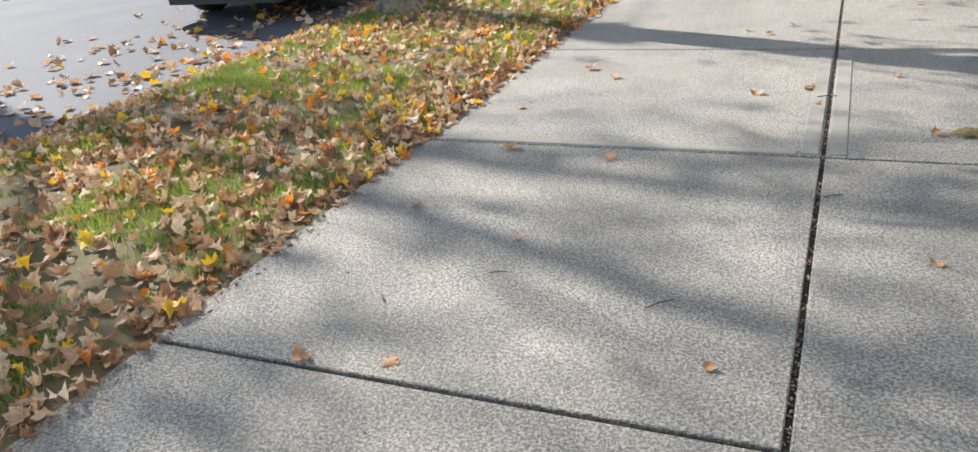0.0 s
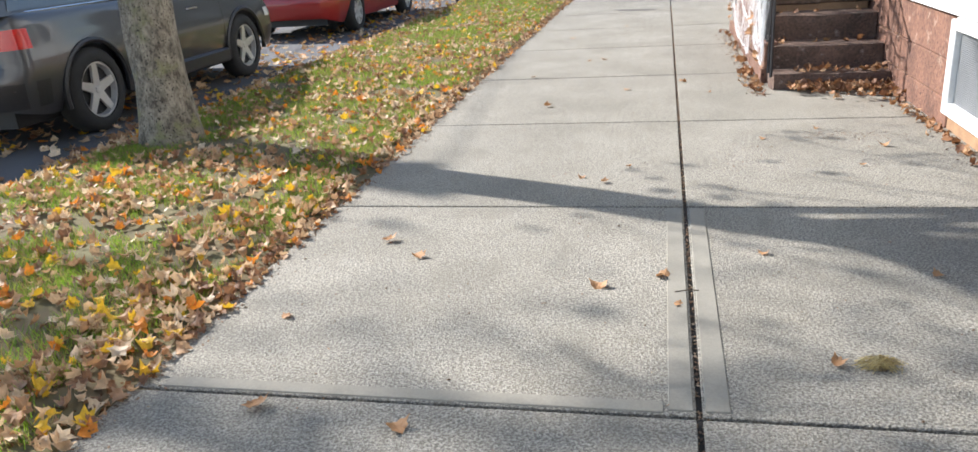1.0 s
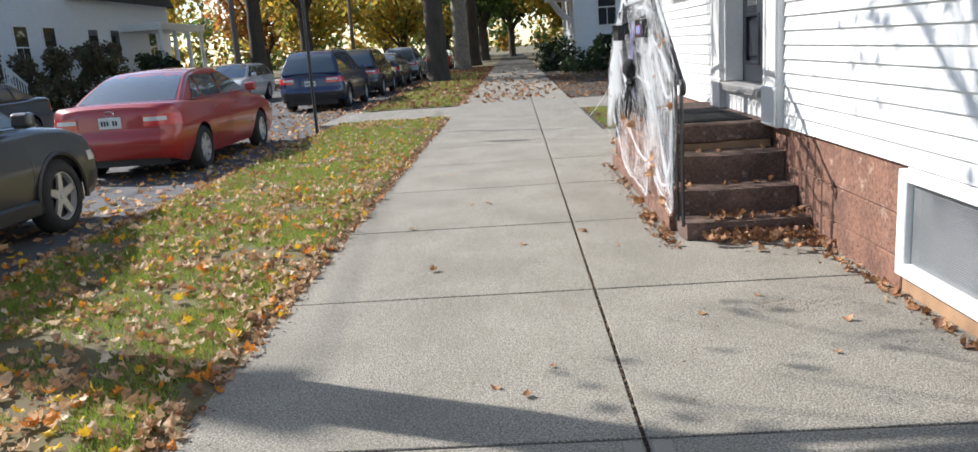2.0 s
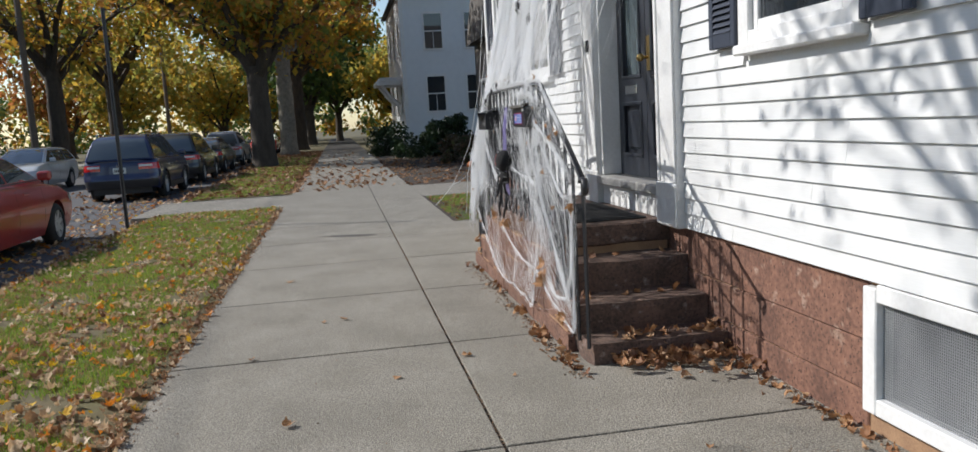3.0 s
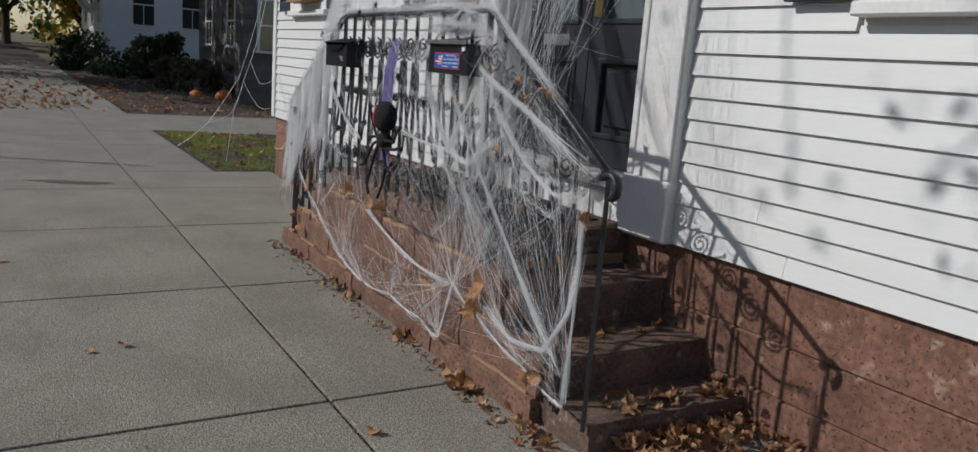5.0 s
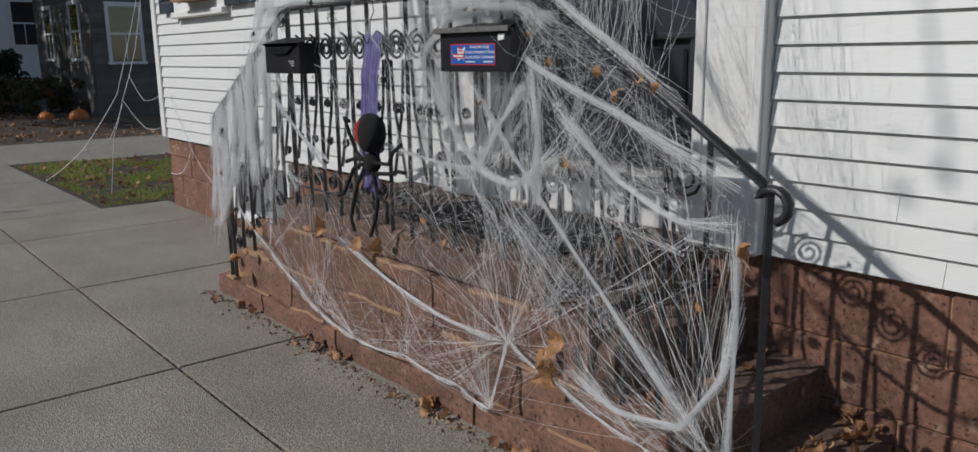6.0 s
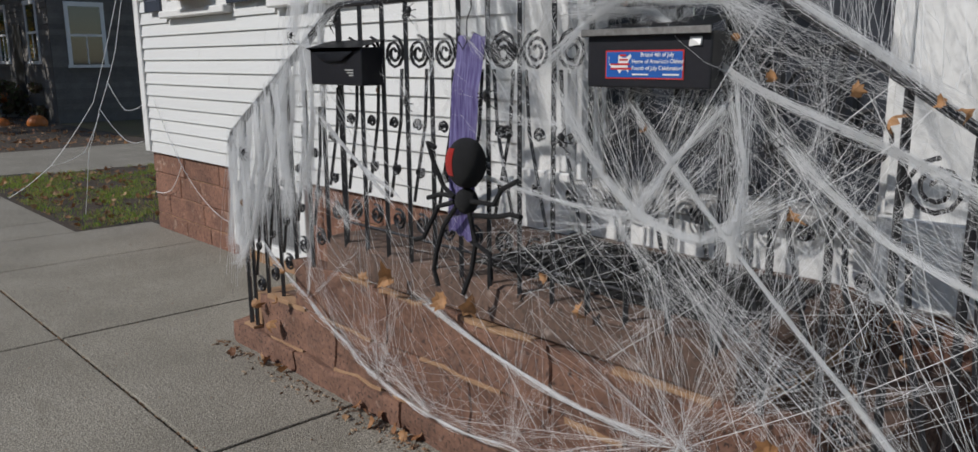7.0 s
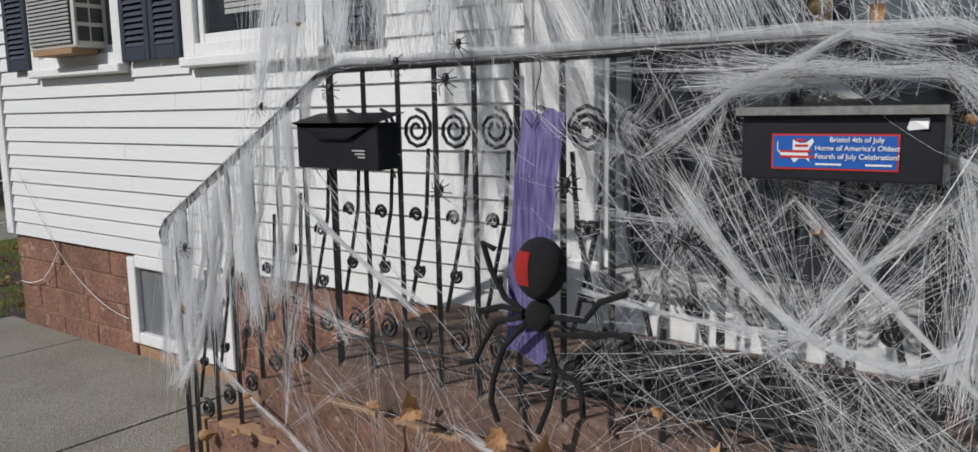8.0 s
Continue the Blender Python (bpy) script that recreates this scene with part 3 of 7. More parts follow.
# ---- basement vents ----
SCREEN = mat("wire_screen", (0.42, 0.43, 0.44), (0.33, 0.34, 0.35), 0.5, metal=0.4, scale=6, fine=60, bump=0.0)
SCREENBACK = mat("screen_back", (0.10, 0.105, 0.11), (0.15, 0.155, 0.16), 0.8, scale=4, fine=40)
for i, (y0, y1) in enumerate((VENT_A, VENT_B)):
    v = thing("basement_window_%d" % (i + 1), (WALL_X, y0, VENT_Z0), "white framed basement window with wire screen", "window", kind="structure")
    z0, z1 = VENT_Z0, VENT_Z1
    for a, b, c, d in ((y0 - 0.02, y0 + 0.06, z0, z1), (y1 - 0.06, y1 + 0.03, z0, z1), (y0 + 0.061, y1 - 0.061, z0, z0 + 0.075), (y0 + 0.061, y1 - 0.061, z1 - 0.06, z1 + 0.02)):
        boxpart("frame", (FX - 0.035, FX + 0.1, a, b, c, d), TRIM, v, bevel=0.006)
    boxpart("backing", (FX + 0.05, FX + 0.06, y0, y1, z0, z1), SCREENBACK, v, bevel=0)
    bm = bm_new()
    n = int((y1 - y0 - 0.12) / 0.0115)
    for j in range(n):
        y = y0 + 0.06 + 0.0115 * j
        box(bm, FX + 0.004, FX + 0.007, y, y + 0.003, z0 + 0.07, z1 - 0.055)
    for j in range(int((z1 - z0 - 0.12) / 0.0115)):
        z = z0 + 0.075 + 0.0115 * j
        box(bm, FX + 0.002, FX + 0.005, y0 + 0.06, y1 - 0.06, z, z + 0.003)
    part("screen", bm, SCREEN, v, "grey wire screen")

# ---- iron railing ----
RX = 0.715
Y_NEAR, Y_FLAT0, Y_FLAT1, Y_FAR = 8.86, 9.76, 11.56, 12.56


def rail_z(y):
    if y < Y_FLAT0:
        return 1.69 - (Y_FLAT0 - y) * 0.64
    if y > Y_FLAT1:
        return 1.69 - (y - Y_FLAT1) * 0.57
    return 1.69


def foot_z(y):
    for lim, z in ((9.12, 0.12), (9.42, 0.30), (9.72, 0.505), (11.72, 0.705), (12.04, 0.505), (12.33, 0.305)):
        if y < lim:
            return z
    return 0.10


railing = thing("iron_railing", (RX, 10.7, 0.7), "black wrought iron railing with scrolls, draped in cobweb", "railing")
top = [(RX, Y_NEAR - 0.03 + 0.045 * math.cos(a), rail_z(Y_NEAR) - 0.06 + 0.045 * math.sin(a)) for a in [math.pi * (-0.6 - 0.16 * k) for k in range(9)]]
top += [(RX, Y_NEAR, rail_z(Y_NEAR) - 0.005)] + [(RX, y, rail_z(y)) for y in (9.2, 9.6)] + [(RX, 9.72, 1.672), (RX, 9.79, 1.69), (RX, 10.6, 1.69), (RX, 11.52, 1.69), (RX, 11.60, 1.672)]
top += [(RX, y, rail_z(y)) for y in (11.8, 12.2, Y_FAR)] + [(RX, Y_FAR + 0.04, rail_z(Y_FAR) - 0.05), (RX, Y_FAR + 0.02, rail_z(Y_FAR) - 0.1)]
part("handrail", tube(bm_new(), top, 0.021, 8, 0.62), IRON, railing, smooth=True)


def bar(name, pts, r=0.0075, n=4):
    part(name, tube(bm_new(), pts, r, n), IRON, railing)


def scroll(name, y, z, r, turns, a0, hand, dx=0.0, thick=0.0078):
    part(name, tube(bm_new(), spiral(y, z, r, turns, a0, hand, RX + dx), thick, 4, 0.7), IRON, railing)


for y in (Y_NEAR - 0.02, Y_FLAT0, Y_FLAT1, Y_FAR - 0.06):
    bar("post", [(RX, y, foot_z(y) - 0.02), (RX, y, rail_z(y))], 0.0125)
PITCH = 0.148
picks = [11.55 - PITCH * i for i in range(-6, 19)]
for y in picks:
    if not Y_NEAR + 0.1 < y < Y_FAR:
        continue
    bar("picket", [(RX, y, foot_z(y) - 0.02), (RX, y, rail_z(y) - 0.01)], 0.0112)
    off = rail_z(y) - 1.69
    flat = Y_FLAT0 - 0.05 < y < Y_FLAT1 + 0.02
    # leaning bar with two small curls, one low scroll, one ring under the handrail
    sgn = 1 if y > 10.66 else -1
    ym = y - sgn * PITCH / 2
    lo, hi = max(foot_z(ym) + 0.24, 0.9 + off), 1.44 + off
    if hi - lo > 0.15:
        bar("slanted_bar", [(RX, ym + sgn * 0.045, lo), (RX, ym - sgn * 0.03, (lo + hi) / 2 + 0.05), (RX, ym - sgn * 0.045, hi)], 0.0082)
        scroll("curl", ym + sgn * 0.012, 1.235 + off, 0.024, 1.6, -0.5, sgn)
        scroll("curl", ym + sgn * 0.008, 1.06 + off, 0.024, 1.6, 2.4, sgn)
    scroll("low_scroll", ym, max(0.86 + off, foot_z(ym) + 0.13), 0.042, 1.9, 1.2, sgn)
    if flat:
        scroll("ring", ym, 1.497, 0.062, 2.2, 1.57, sgn, thick=0.0085)
    elif y < Y_FLAT0:
        scroll("ring", ym, rail_z(ym) - 0.17, 0.066, 2.2, 1.57, sgn, thick=0.008)
bar("lower_rail", [(RX, Y_FLAT0, 0.80), (RX, Y_FLAT1, 0.80)], 0.006)

# ---- things hung on the railing ----
MB = mat("mailbox_enamel", (0.010, 0.010, 0.014), (0.018, 0.018, 0.022), 0.35, scale=9, fine=70, bump=0.05)
box1 = thing("mailbox", (0.63, 11.48, 1.37), "small black metal mailbox with folded lid on the railing", "mailbox")
bm = box(bm_new(), 0.585, 0.69, 11.265, 11.685, 1.372, 1.515, bevel=0.006, seg=2)
part("body", bm, MB, box1)
bm = bm_new()
vs = [bm.verts.new(p) for p in ((0.70, 11.25, 1.545), (0.70, 11.70, 1.545), (0.575, 11.70, 1.515), (0.575, 11.25, 1.515), (0.570, 11.55, 1.465), (0.570, 11.40, 1.465), (0.575, 11.64, 1.50), (0.575, 11.31, 1.50))]
for q in ((0, 1, 2, 3), (3, 2, 6, 4, 5, 7)):
    bm.faces.new([vs[k] for k in q])
r = bmesh.ops.solidify(bm, geom=list(bm.faces), thickness=0.003)
part("lid", bm, MB, box1, "black lid with a pointed flap")
for k, (a, b) in enumerate(((11.40, 1.428), (11.40, 1.418), (11.40, 1.408))):
    boxpart("print", (0.5825, 0.5845, a - 0.075, a - 0.01 - 0.015 * k, b, b + 0.005), BLIND, box1, "tiny faded white print", bevel=0)
STEEL = mat("worn_steel", (0.42, 0.41, 0.39), (0.2, 0.19, 0.18), 0.4, metal=0.8, scale=20, fine=90, bump=0.1)
box2 = thing("mailbox", (0.63, 9.97, 1.39), "wide black mailbox with steel lid edge and patriotic sticker", "mailbox")
part("body", box(bm_new(), 0.585, 0.70, 9.765, 10.150, 1.395, 1.535, bevel=0.005, seg=2), MB, box2)
bm = bm_new()
vs = [bm.verts.new(p) for p in ((0.71, 9.755, 1.585), (0.71, 10.160, 1.565), (0.57, 10.160, 1.535), (0.57, 9.755, 1.550), (0.57, 10.160, 1.527), (0.57, 9.755, 1.540))]
for q in ((0, 1, 2, 3), (3, 2, 4, 5)):
    bm.faces.new([vs[k] for k in q])
bmesh.ops.solidify(bm, geom=list(bm.faces), thickness=0.003)
part("lid", bm, MB, box2)
boxpart("lid_edge", (0.564, 0.5685, 9.757, 10.158, 1.530, 1.548), STEEL, box2, "worn steel lid edge", bevel=0.001)
STICK_BLUE = mat("sticker_blue", (0.012, 0.10, 0.40), (0.011, 0.09, 0.37), 0.4, bump=0.0)
STICK_RED = mat("sticker_red", (0.48, 0.03, 0.035), (0.45, 0.03, 0.03), 0.4, bump=0.0)
STICK_WHITE = mat("sticker_white", (0.75, 0.75, 0.74), (0.7, 0.7, 0.69), 0.4, bump=0.0)
SY0, SY1, SZ0, SZ1 = 9.840, 10.085, 1.418, 1.492
st = boxpart("sticker", (0.5826, 0.5846, SY0, SY1, SZ0, SZ1), STICK_RED, box2, "red, white and blue slogan sticker", bevel=0)
boxpart("sticker_field", (0.5818, 0.5836, SY0 + 0.004, SY1 - 0.004, SZ0 + 0.004, SZ1 - 0.004), STICK_BLUE, st, bevel=0)
mp = [(0.0, 0.85), (0.45, 0.92), (0.62, 0.78), (0.78, 0.80), (0.95, 0.98), (1.0, 0.85), (0.86, 0.55), (0.84, 0.35), (0.9, 0.02), (0.78, 0.18), (0.6, 0.16), (0.48, 0.0), (0.38, 0.2), (0.12, 0.28), (0.0, 0.5)]
bm = bm_new()
bm.faces.new([bm.verts.new((0.5812, SY1 - 0.012 - 0.074 * a, SZ0 + 0.014 + 0.052 * b)) for a, b in mp])
part("map_shape", bm, STICK_WHITE, st)
for k in range(4):
    boxpart("stripe", (0.5804, 0.5810, SY1 - 0.012 - 0.075 + 0.006 * k, SY1 - 0.014 - (0.034 if k > 1 else 0.004), SZ0 + 0.024 + 0.0115 * k, SZ0 + 0.029 + 0.0115 * k), STICK_RED, st, bevel=0)
boxpart("star_field", (0.5798, 0.5803, SY1 - 0.043, SY1 - 0.014, SZ0 + 0.040, SZ0 + 0.064), STICK_BLUE, st, bevel=0)


def lettering(name, body, y_mid, z, size, x, material, parent, bold=0.0002):
    cu = bpy.data.curves.new(name, "FONT")
    cu.body, cu.size, cu.align_x, cu.offset = body, size, "CENTER", bold
    tmp = bpy.data.objects.new(name, cu)
    scene.collection.objects.link(tmp)
    bpy.context.view_layer.update()
    me = bpy.data.meshes.new_from_object(tmp.evaluated_get(bpy.context.evaluated_depsgraph_get()))
    bpy.data.objects.remove(tmp)
    me.transform(Matrix(((0, 0, -1, x), (-1, 0, 0, y_mid), (0, 1, 0, z), (0, 0, 0, 1))))
    me.materials.append(material)
    ob = new(name, me)
    ob.parent = parent
    off, up = Vector(parent.location), parent.parent
    while up is not None:
        off += Vector(up.location)
        up = up.parent
    ob.location = -off
    return ob


for body, z in (("Bristol 4th of July", 0.0575), ("Home of America's Oldest", 0.0405), ("Fourth of July Celebration!", 0.0235)):
    lettering("lettering", body, SY0 + 0.078, SZ0 + z, 0.0145, 0.5795, STICK_WHITE, st)
for a, b in ((0.105, 0.155), (0.012, 0.06)):
    boxpart("small_print", (0.5798, 0.5812, SY0 + a, SY0 + b, SZ0 + 0.010, SZ0 + 0.014), STICK_WHITE, st, bevel=0)
boxpart("torn_paper", (0.5800, 0.5840, 9.79, 9.826, 1.500, 1.520), STICK_WHITE, box2, "torn white paper tag", bevel=0, jitter=0.004)

# purple board
WOODGRAIN = mat("purple_grain", (0.36, 0.33, 0.62), (0.11, 0.08, 0.27), 0.6, scale=10, fine=26, bump=0.2, stretch=(0.3, 7, 0.5), mix=0.5, lo=0.36, hi=0.62)
board = thing("hanging_board", (0.66, 10.72, 1.5), "purple wood-grain board with ragged ends hung by a hook", "decoration")
bm = bm_new()
rows = []
random.seed(5)
for k in range(8):
    f = k / 7
    tz, bz = random.uniform(-0.012, 0.012), random.uniform(-0.018, 0.018)
    rows.append(((10.752 - 0.135 * f, 1.545 + tz), (10.815 - 0.135 * f, 0.865 + bz)))
cols = [[bm.verts.new((0.672 - 0.02 * math.sin(math.pi * j / 8) + 0.004 * math.sin(j * 2.3), t[0] + (b[0] - t[0]) * j / 8, t[1] + (b[1] - t[1]) * j / 8)) for j in range(9)] for t, b in rows]
for u, w in zip(cols, cols[1:]):
    for j in range(8):
        bm.faces.new((u[j], w[j], w[j + 1], u[j + 1]))
bmesh.ops.solidify(bm, geom=list(bm.faces), thickness=0.006)
part("board", bm, WOODGRAIN, board)
hook = [(RX - 0.025, 10.71, 1.695), (RX - 0.03, 10.70, 1.66), (RX - 0.02, 10.71, 1.64), (0.675, 10.71, 1.60), (0.665, 10.70, 1.53), (0.66, 10.715, 1.505), (0.655, 10.73, 1.53)]
part("hook", tube(bm_new(), hook, 0.0022, 5), BLACKPLASTIC_SHADE, board, "bent black wire hook")

# big spider
GLITTER = mat("black_glitter", (0.004, 0.004, 0.005), (0.014, 0.014, 0.016), 0.75, scale=300, fine=700, bump=1.0, mix=0.7)
REDGLIT = mat("red_glitter", (0.55, 0.02, 0.012), (0.30, 0.01, 0.008), 0.5, scale=300, fine=700, bump=0.8, mix=0.7)
sp = thing("spider_decoration", (0.63, 10.72, 1.12), "large glittery black toy spider with red back patch", "decoration")
PX = 1 / 480.0


def sxy(px, py, x):
    return (x, 10.690 - (px - 868) * PX, 1.02 - (py - 495) * PX)


bm = bm_new()
bmesh.ops.create_uvsphere(bm, u_segments=24, v_segments=16, radius=1.0, matrix=Matrix.LocRotScale(sxy(870, 433, 0.615), None, (0.066, 0.071, 0.085)))
part("abdomen", bm, GLITTER, sp, smooth=True)
bm = bm_new()
bmesh.ops.create_uvsphere(bm, u_segments=16, v_segments=10, radius=1.0, matrix=Matrix.LocRotScale(sxy(868, 495, 0.618), None, (0.040, 0.042, 0.045)))
part("head", bm, GLITTER, sp, smooth=True)
c = Vector(sxy(870, 433, 0.615))
bm = bm_new()
grid = [[bm.verts.new(c + Vector((-0.0675 * math.cos(a) * math.cos(b), 0.0725 * math.sin(a) * math.cos(b), 0.0865 * math.sin(b)))) for a in [-0.06 + 0.115 * i for i in range(8)]] for b in [-0.45 + 0.11 * j for j in range(11)]]
for u, w in zip(grid, grid[1:]):
    for i in range(7):
        bm.faces.new((u[i], u[i + 1], w[i + 1], w[i]))
part("back_patch", bm, REDGLIT, sp, "red glitter patch", smooth=True)
for leg in (((848, 490), (815, 478), (795, 440), (788, 404), (806, 412)), ((848, 490), (810, 490), (776, 500)), ((848, 498), (800, 512), (780, 545), (772, 568), (745, 577)), ((852, 505), (812, 545), (797, 590), (797, 620), (807, 648)), ((890, 492), (935, 492), (958, 465), (998, 448)), ((895, 514), (945, 510), (975, 502), (1006, 501)), ((884, 512), (893, 560), (885, 610), (872, 648)), ((888, 520), (890, 560), (930, 573), (938, 592), (938, 612))):
    pts = [sxy(px, py, 0.60 + 0.012 * math.sin(i * 1.4)) for i, (px, py) in enumerate(leg)]
    part("leg", tube(bm_new(), pts, 0.0085, 8), GLITTER, sp, "bendy black leg")

sp.location += Vector((0.015, -0.005, -0.015))
board.location.y += 0.01
box2.location, box2.scale = (0.65, 9.958, 1.392), (1, 1.01, 1)
box1.location, box1.scale = (0.65, 11.425, 1.375), (1, 0.86, 1)

# doormat
mat_thing = thing("doormat", (1.16, 10.36, LAND_Z), "dark ribbed rubber doormat on the landing", "doormat")
boxpart("base", (0.86, 1.46, 9.80, 10.92, LAND_Z + 0.002, LAND_Z + 0.012), RUBBER, mat_thing, bevel=0.003)
for k in range(22):
    boxpart("rib", (0.89, 1.43, 9.83 + 0.049 * k, 9.855 + 0.049 * k, LAND_Z + 0.011, LAND_Z + 0.019), RUBBER, mat_thing, bevel=0.003)


# small plastic spiders
def small_spider(y, z, x, s, turn):
    t = thing("toy_spider", (x, y, z), "small black plastic spider caught in the cobweb", "toy spider", "small spiders in the web")
    bm = bm_new()
    bmesh.ops.create_icosphere(bm, subdivisions=2, radius=1.0, matrix=Matrix.LocRotScale((x, y, z), None, (0.009 * s, 0.011 * s, 0.015 * s)))
    bmesh.ops.create_icosphere(bm, subdivisions=1, radius=0.007 * s, matrix=pose(x, y, z - 0.017 * s))
    part("body", bm, BLACKPLASTIC_SHADE, t)
    for side in (-1, 1):
        for k in range(4):
            a = turn + (0.9 - 0.55 * k)
            y1, z1 = y + side * 0.022 * s * math.cos(a), z - 0.008 * s + 0.022 * s * math.sin(a)
            y2, z2 = y + side * 0.042 * s * math.cos(a * 1.1), z - 0.008 * s + 0.042 * s * math.sin(a * 1.3) - 0.004
            part("leg", tube(bm_new(), [(x, y, z - 0.008 * s), (x - 0.014 * s, y1, z1), (x + 0.002, y2, z2)], 0.0017 * s, 4), BLACKPLASTIC_SHADE, t)


for y, z, s in ((11.50, 1.63, 1.0), (11.21, 1.70, 0.9), (11.02, 1.645, 1.0), (11.05, 1.325, 1.0), (10.29, 1.24, 1.1), (10.97, 1.74, 0.8), (10.62, 1.36, 1.1), (12.37, 1.04, 0.9), (9.62, 1.26, 1.0), (11.85, 1.58, 0.7), (10.9, 1.98, 1.3), (10.5, 2.2, 1.3), (10.85, 2.35, 1.5), (11.2, 1.88, 1.1), (9.3, 0.42, 0.9)):
    small_spider(y, z, 0.665 if z < 1.75 else 0.85, s, random.uniform(-0.3, 0.3))


# ---- parked cars ----
def wheel(parent, x, u, r, side):
    bm = bm_new()
    prof = [(0.0, r * 0.66), (-0.01, r * 0.70), (0.0, r * 0.9), (0.035, r), (0.17, r), (0.205, r * 0.9), (0.2, r * 0.5)]
    n = 28
    rings = [[bm.verts.new((x + side * (-d), u + q * math.cos(2 * math.pi * k / n), r + q * math.sin(2 * math.pi * k / n))) for k in range(n)] for d, q in prof]
    for a, b in zip(rings, rings[1:]):
        for k in range(n):
            bm.faces.new((a[k], a[(k + 1) % n], b[(k + 1) % n], b[k]))
    bmesh.ops.recalc_face_normals(bm, faces=list(bm.faces))
    w = part("wheel", bm, RUBBER, parent, "black tyre on a silver rim", smooth=True)
    bm = bm_new()
    q = r * 0.67
    o = x - side * 0.012
    rim = [[bm.verts.new((o - side * d, u + p * math.cos(2 * math.pi * k / n), r + p * math.sin(2 * math.pi * k / n))) for k in range(n)] for d, p in ((0.0, q), (0.0, q * 0.92), (0.05, q * 0.88))]
    for a, b in zip(rim, rim[1:]):
        for k in range(n):
            bm.faces.new((a[k], a[(k + 1) % n], b[(k + 1) % n], b[k]))
    part("rim", bm, RIM, w)
    bm = bm_new()
    bm.faces.new([bm.verts.new((o - side * 0.055, u + q * math.cos(2 * math.pi * k / n), r + q * math.sin(2 * math.pi * k / n))) for k in range(n)])
    part("brake_shadow", bm, BLACKPLASTIC_SHADE, w)
    count = 7 if r < 0.34 else 5
    for s in range(count):
        bm = bm_new()
        a = 2 * math.pi * s / count + 0.3
        ca, sa = math.cos(a), math.sin(a)
        vs = []
        for d in (0.006, 0.03):
            for p, h in ((q * 0.12, 0.045), (q * 0.95, 0.03)):
                for g in (-1, 1):
                    vs.append(bm.verts.new((o - side * (d + 0.012 * (p < q * 0.5)), u + p * ca - g * h * sa, r + p * sa + g * h * ca)))
        for f in ((0, 1, 3, 2), (4, 6, 7, 5), (0, 4, 5, 1), (2, 3, 7, 6), (0, 2, 6, 4), (1, 5, 7, 3)):
            bm.faces.new([vs[i] for i in f])
        part("spoke", bm, RIM, w)
    part("hub_cap", box(bm_new(), o - side * 0.03, o - side * 0.008, u - 0.03, u + 0.03, r - 0.03, r + 0.03, bevel=0.012, seg=2), RIM, w)


def soften(ob, width):
    """Rounded edges and smooth shading for pressed metal."""
    if width:
        b = ob.modifiers.new("rounding", "BEVEL")
        b.width, b.segments, b.limit_method, b.angle_limit = width, 3, "ANGLE", radians(25)
    for p in ob.data.polygons:
        p.use_smooth = True
    ob.data.set_sharp_from_angle(angle=radians(38))
    return ob


def lerp_table(rows, x):
    """Piecewise value of a small table of (x, value)."""
    if x <= rows[0][0]:
        return rows[0][1]
    for (x0, v0), (x1, v1) in zip(rows, rows[1:]):
        if x <= x1:
            f = (x - x0) / (x1 - x0)
            return v0 + (v1 - v0) * (f * f * (3 - 2 * f) * 0.4 + f * 0.6)
    return rows[-1][1]


def round_outline(pts, steps=4):
    """A smooth curve through a few points."""
    out = []
    for i in range(len(pts) - 1):
        p0, p1, p2, p3 = pts[max(0, i - 1)], pts[i], pts[i + 1], pts[min(len(pts) - 1, i + 2)]
        for k in range(steps):
            t = k / steps
            out.append(tuple(0.5 * (2 * b + (c - a) * t + (2 * a - 5 * b + 4 * c - d) * t * t + (3 * b - a - 3 * c + d) * t ** 3) for a, b, c, d in zip(p0, p1, p2, p3)))
    return out + [pts[-1]]


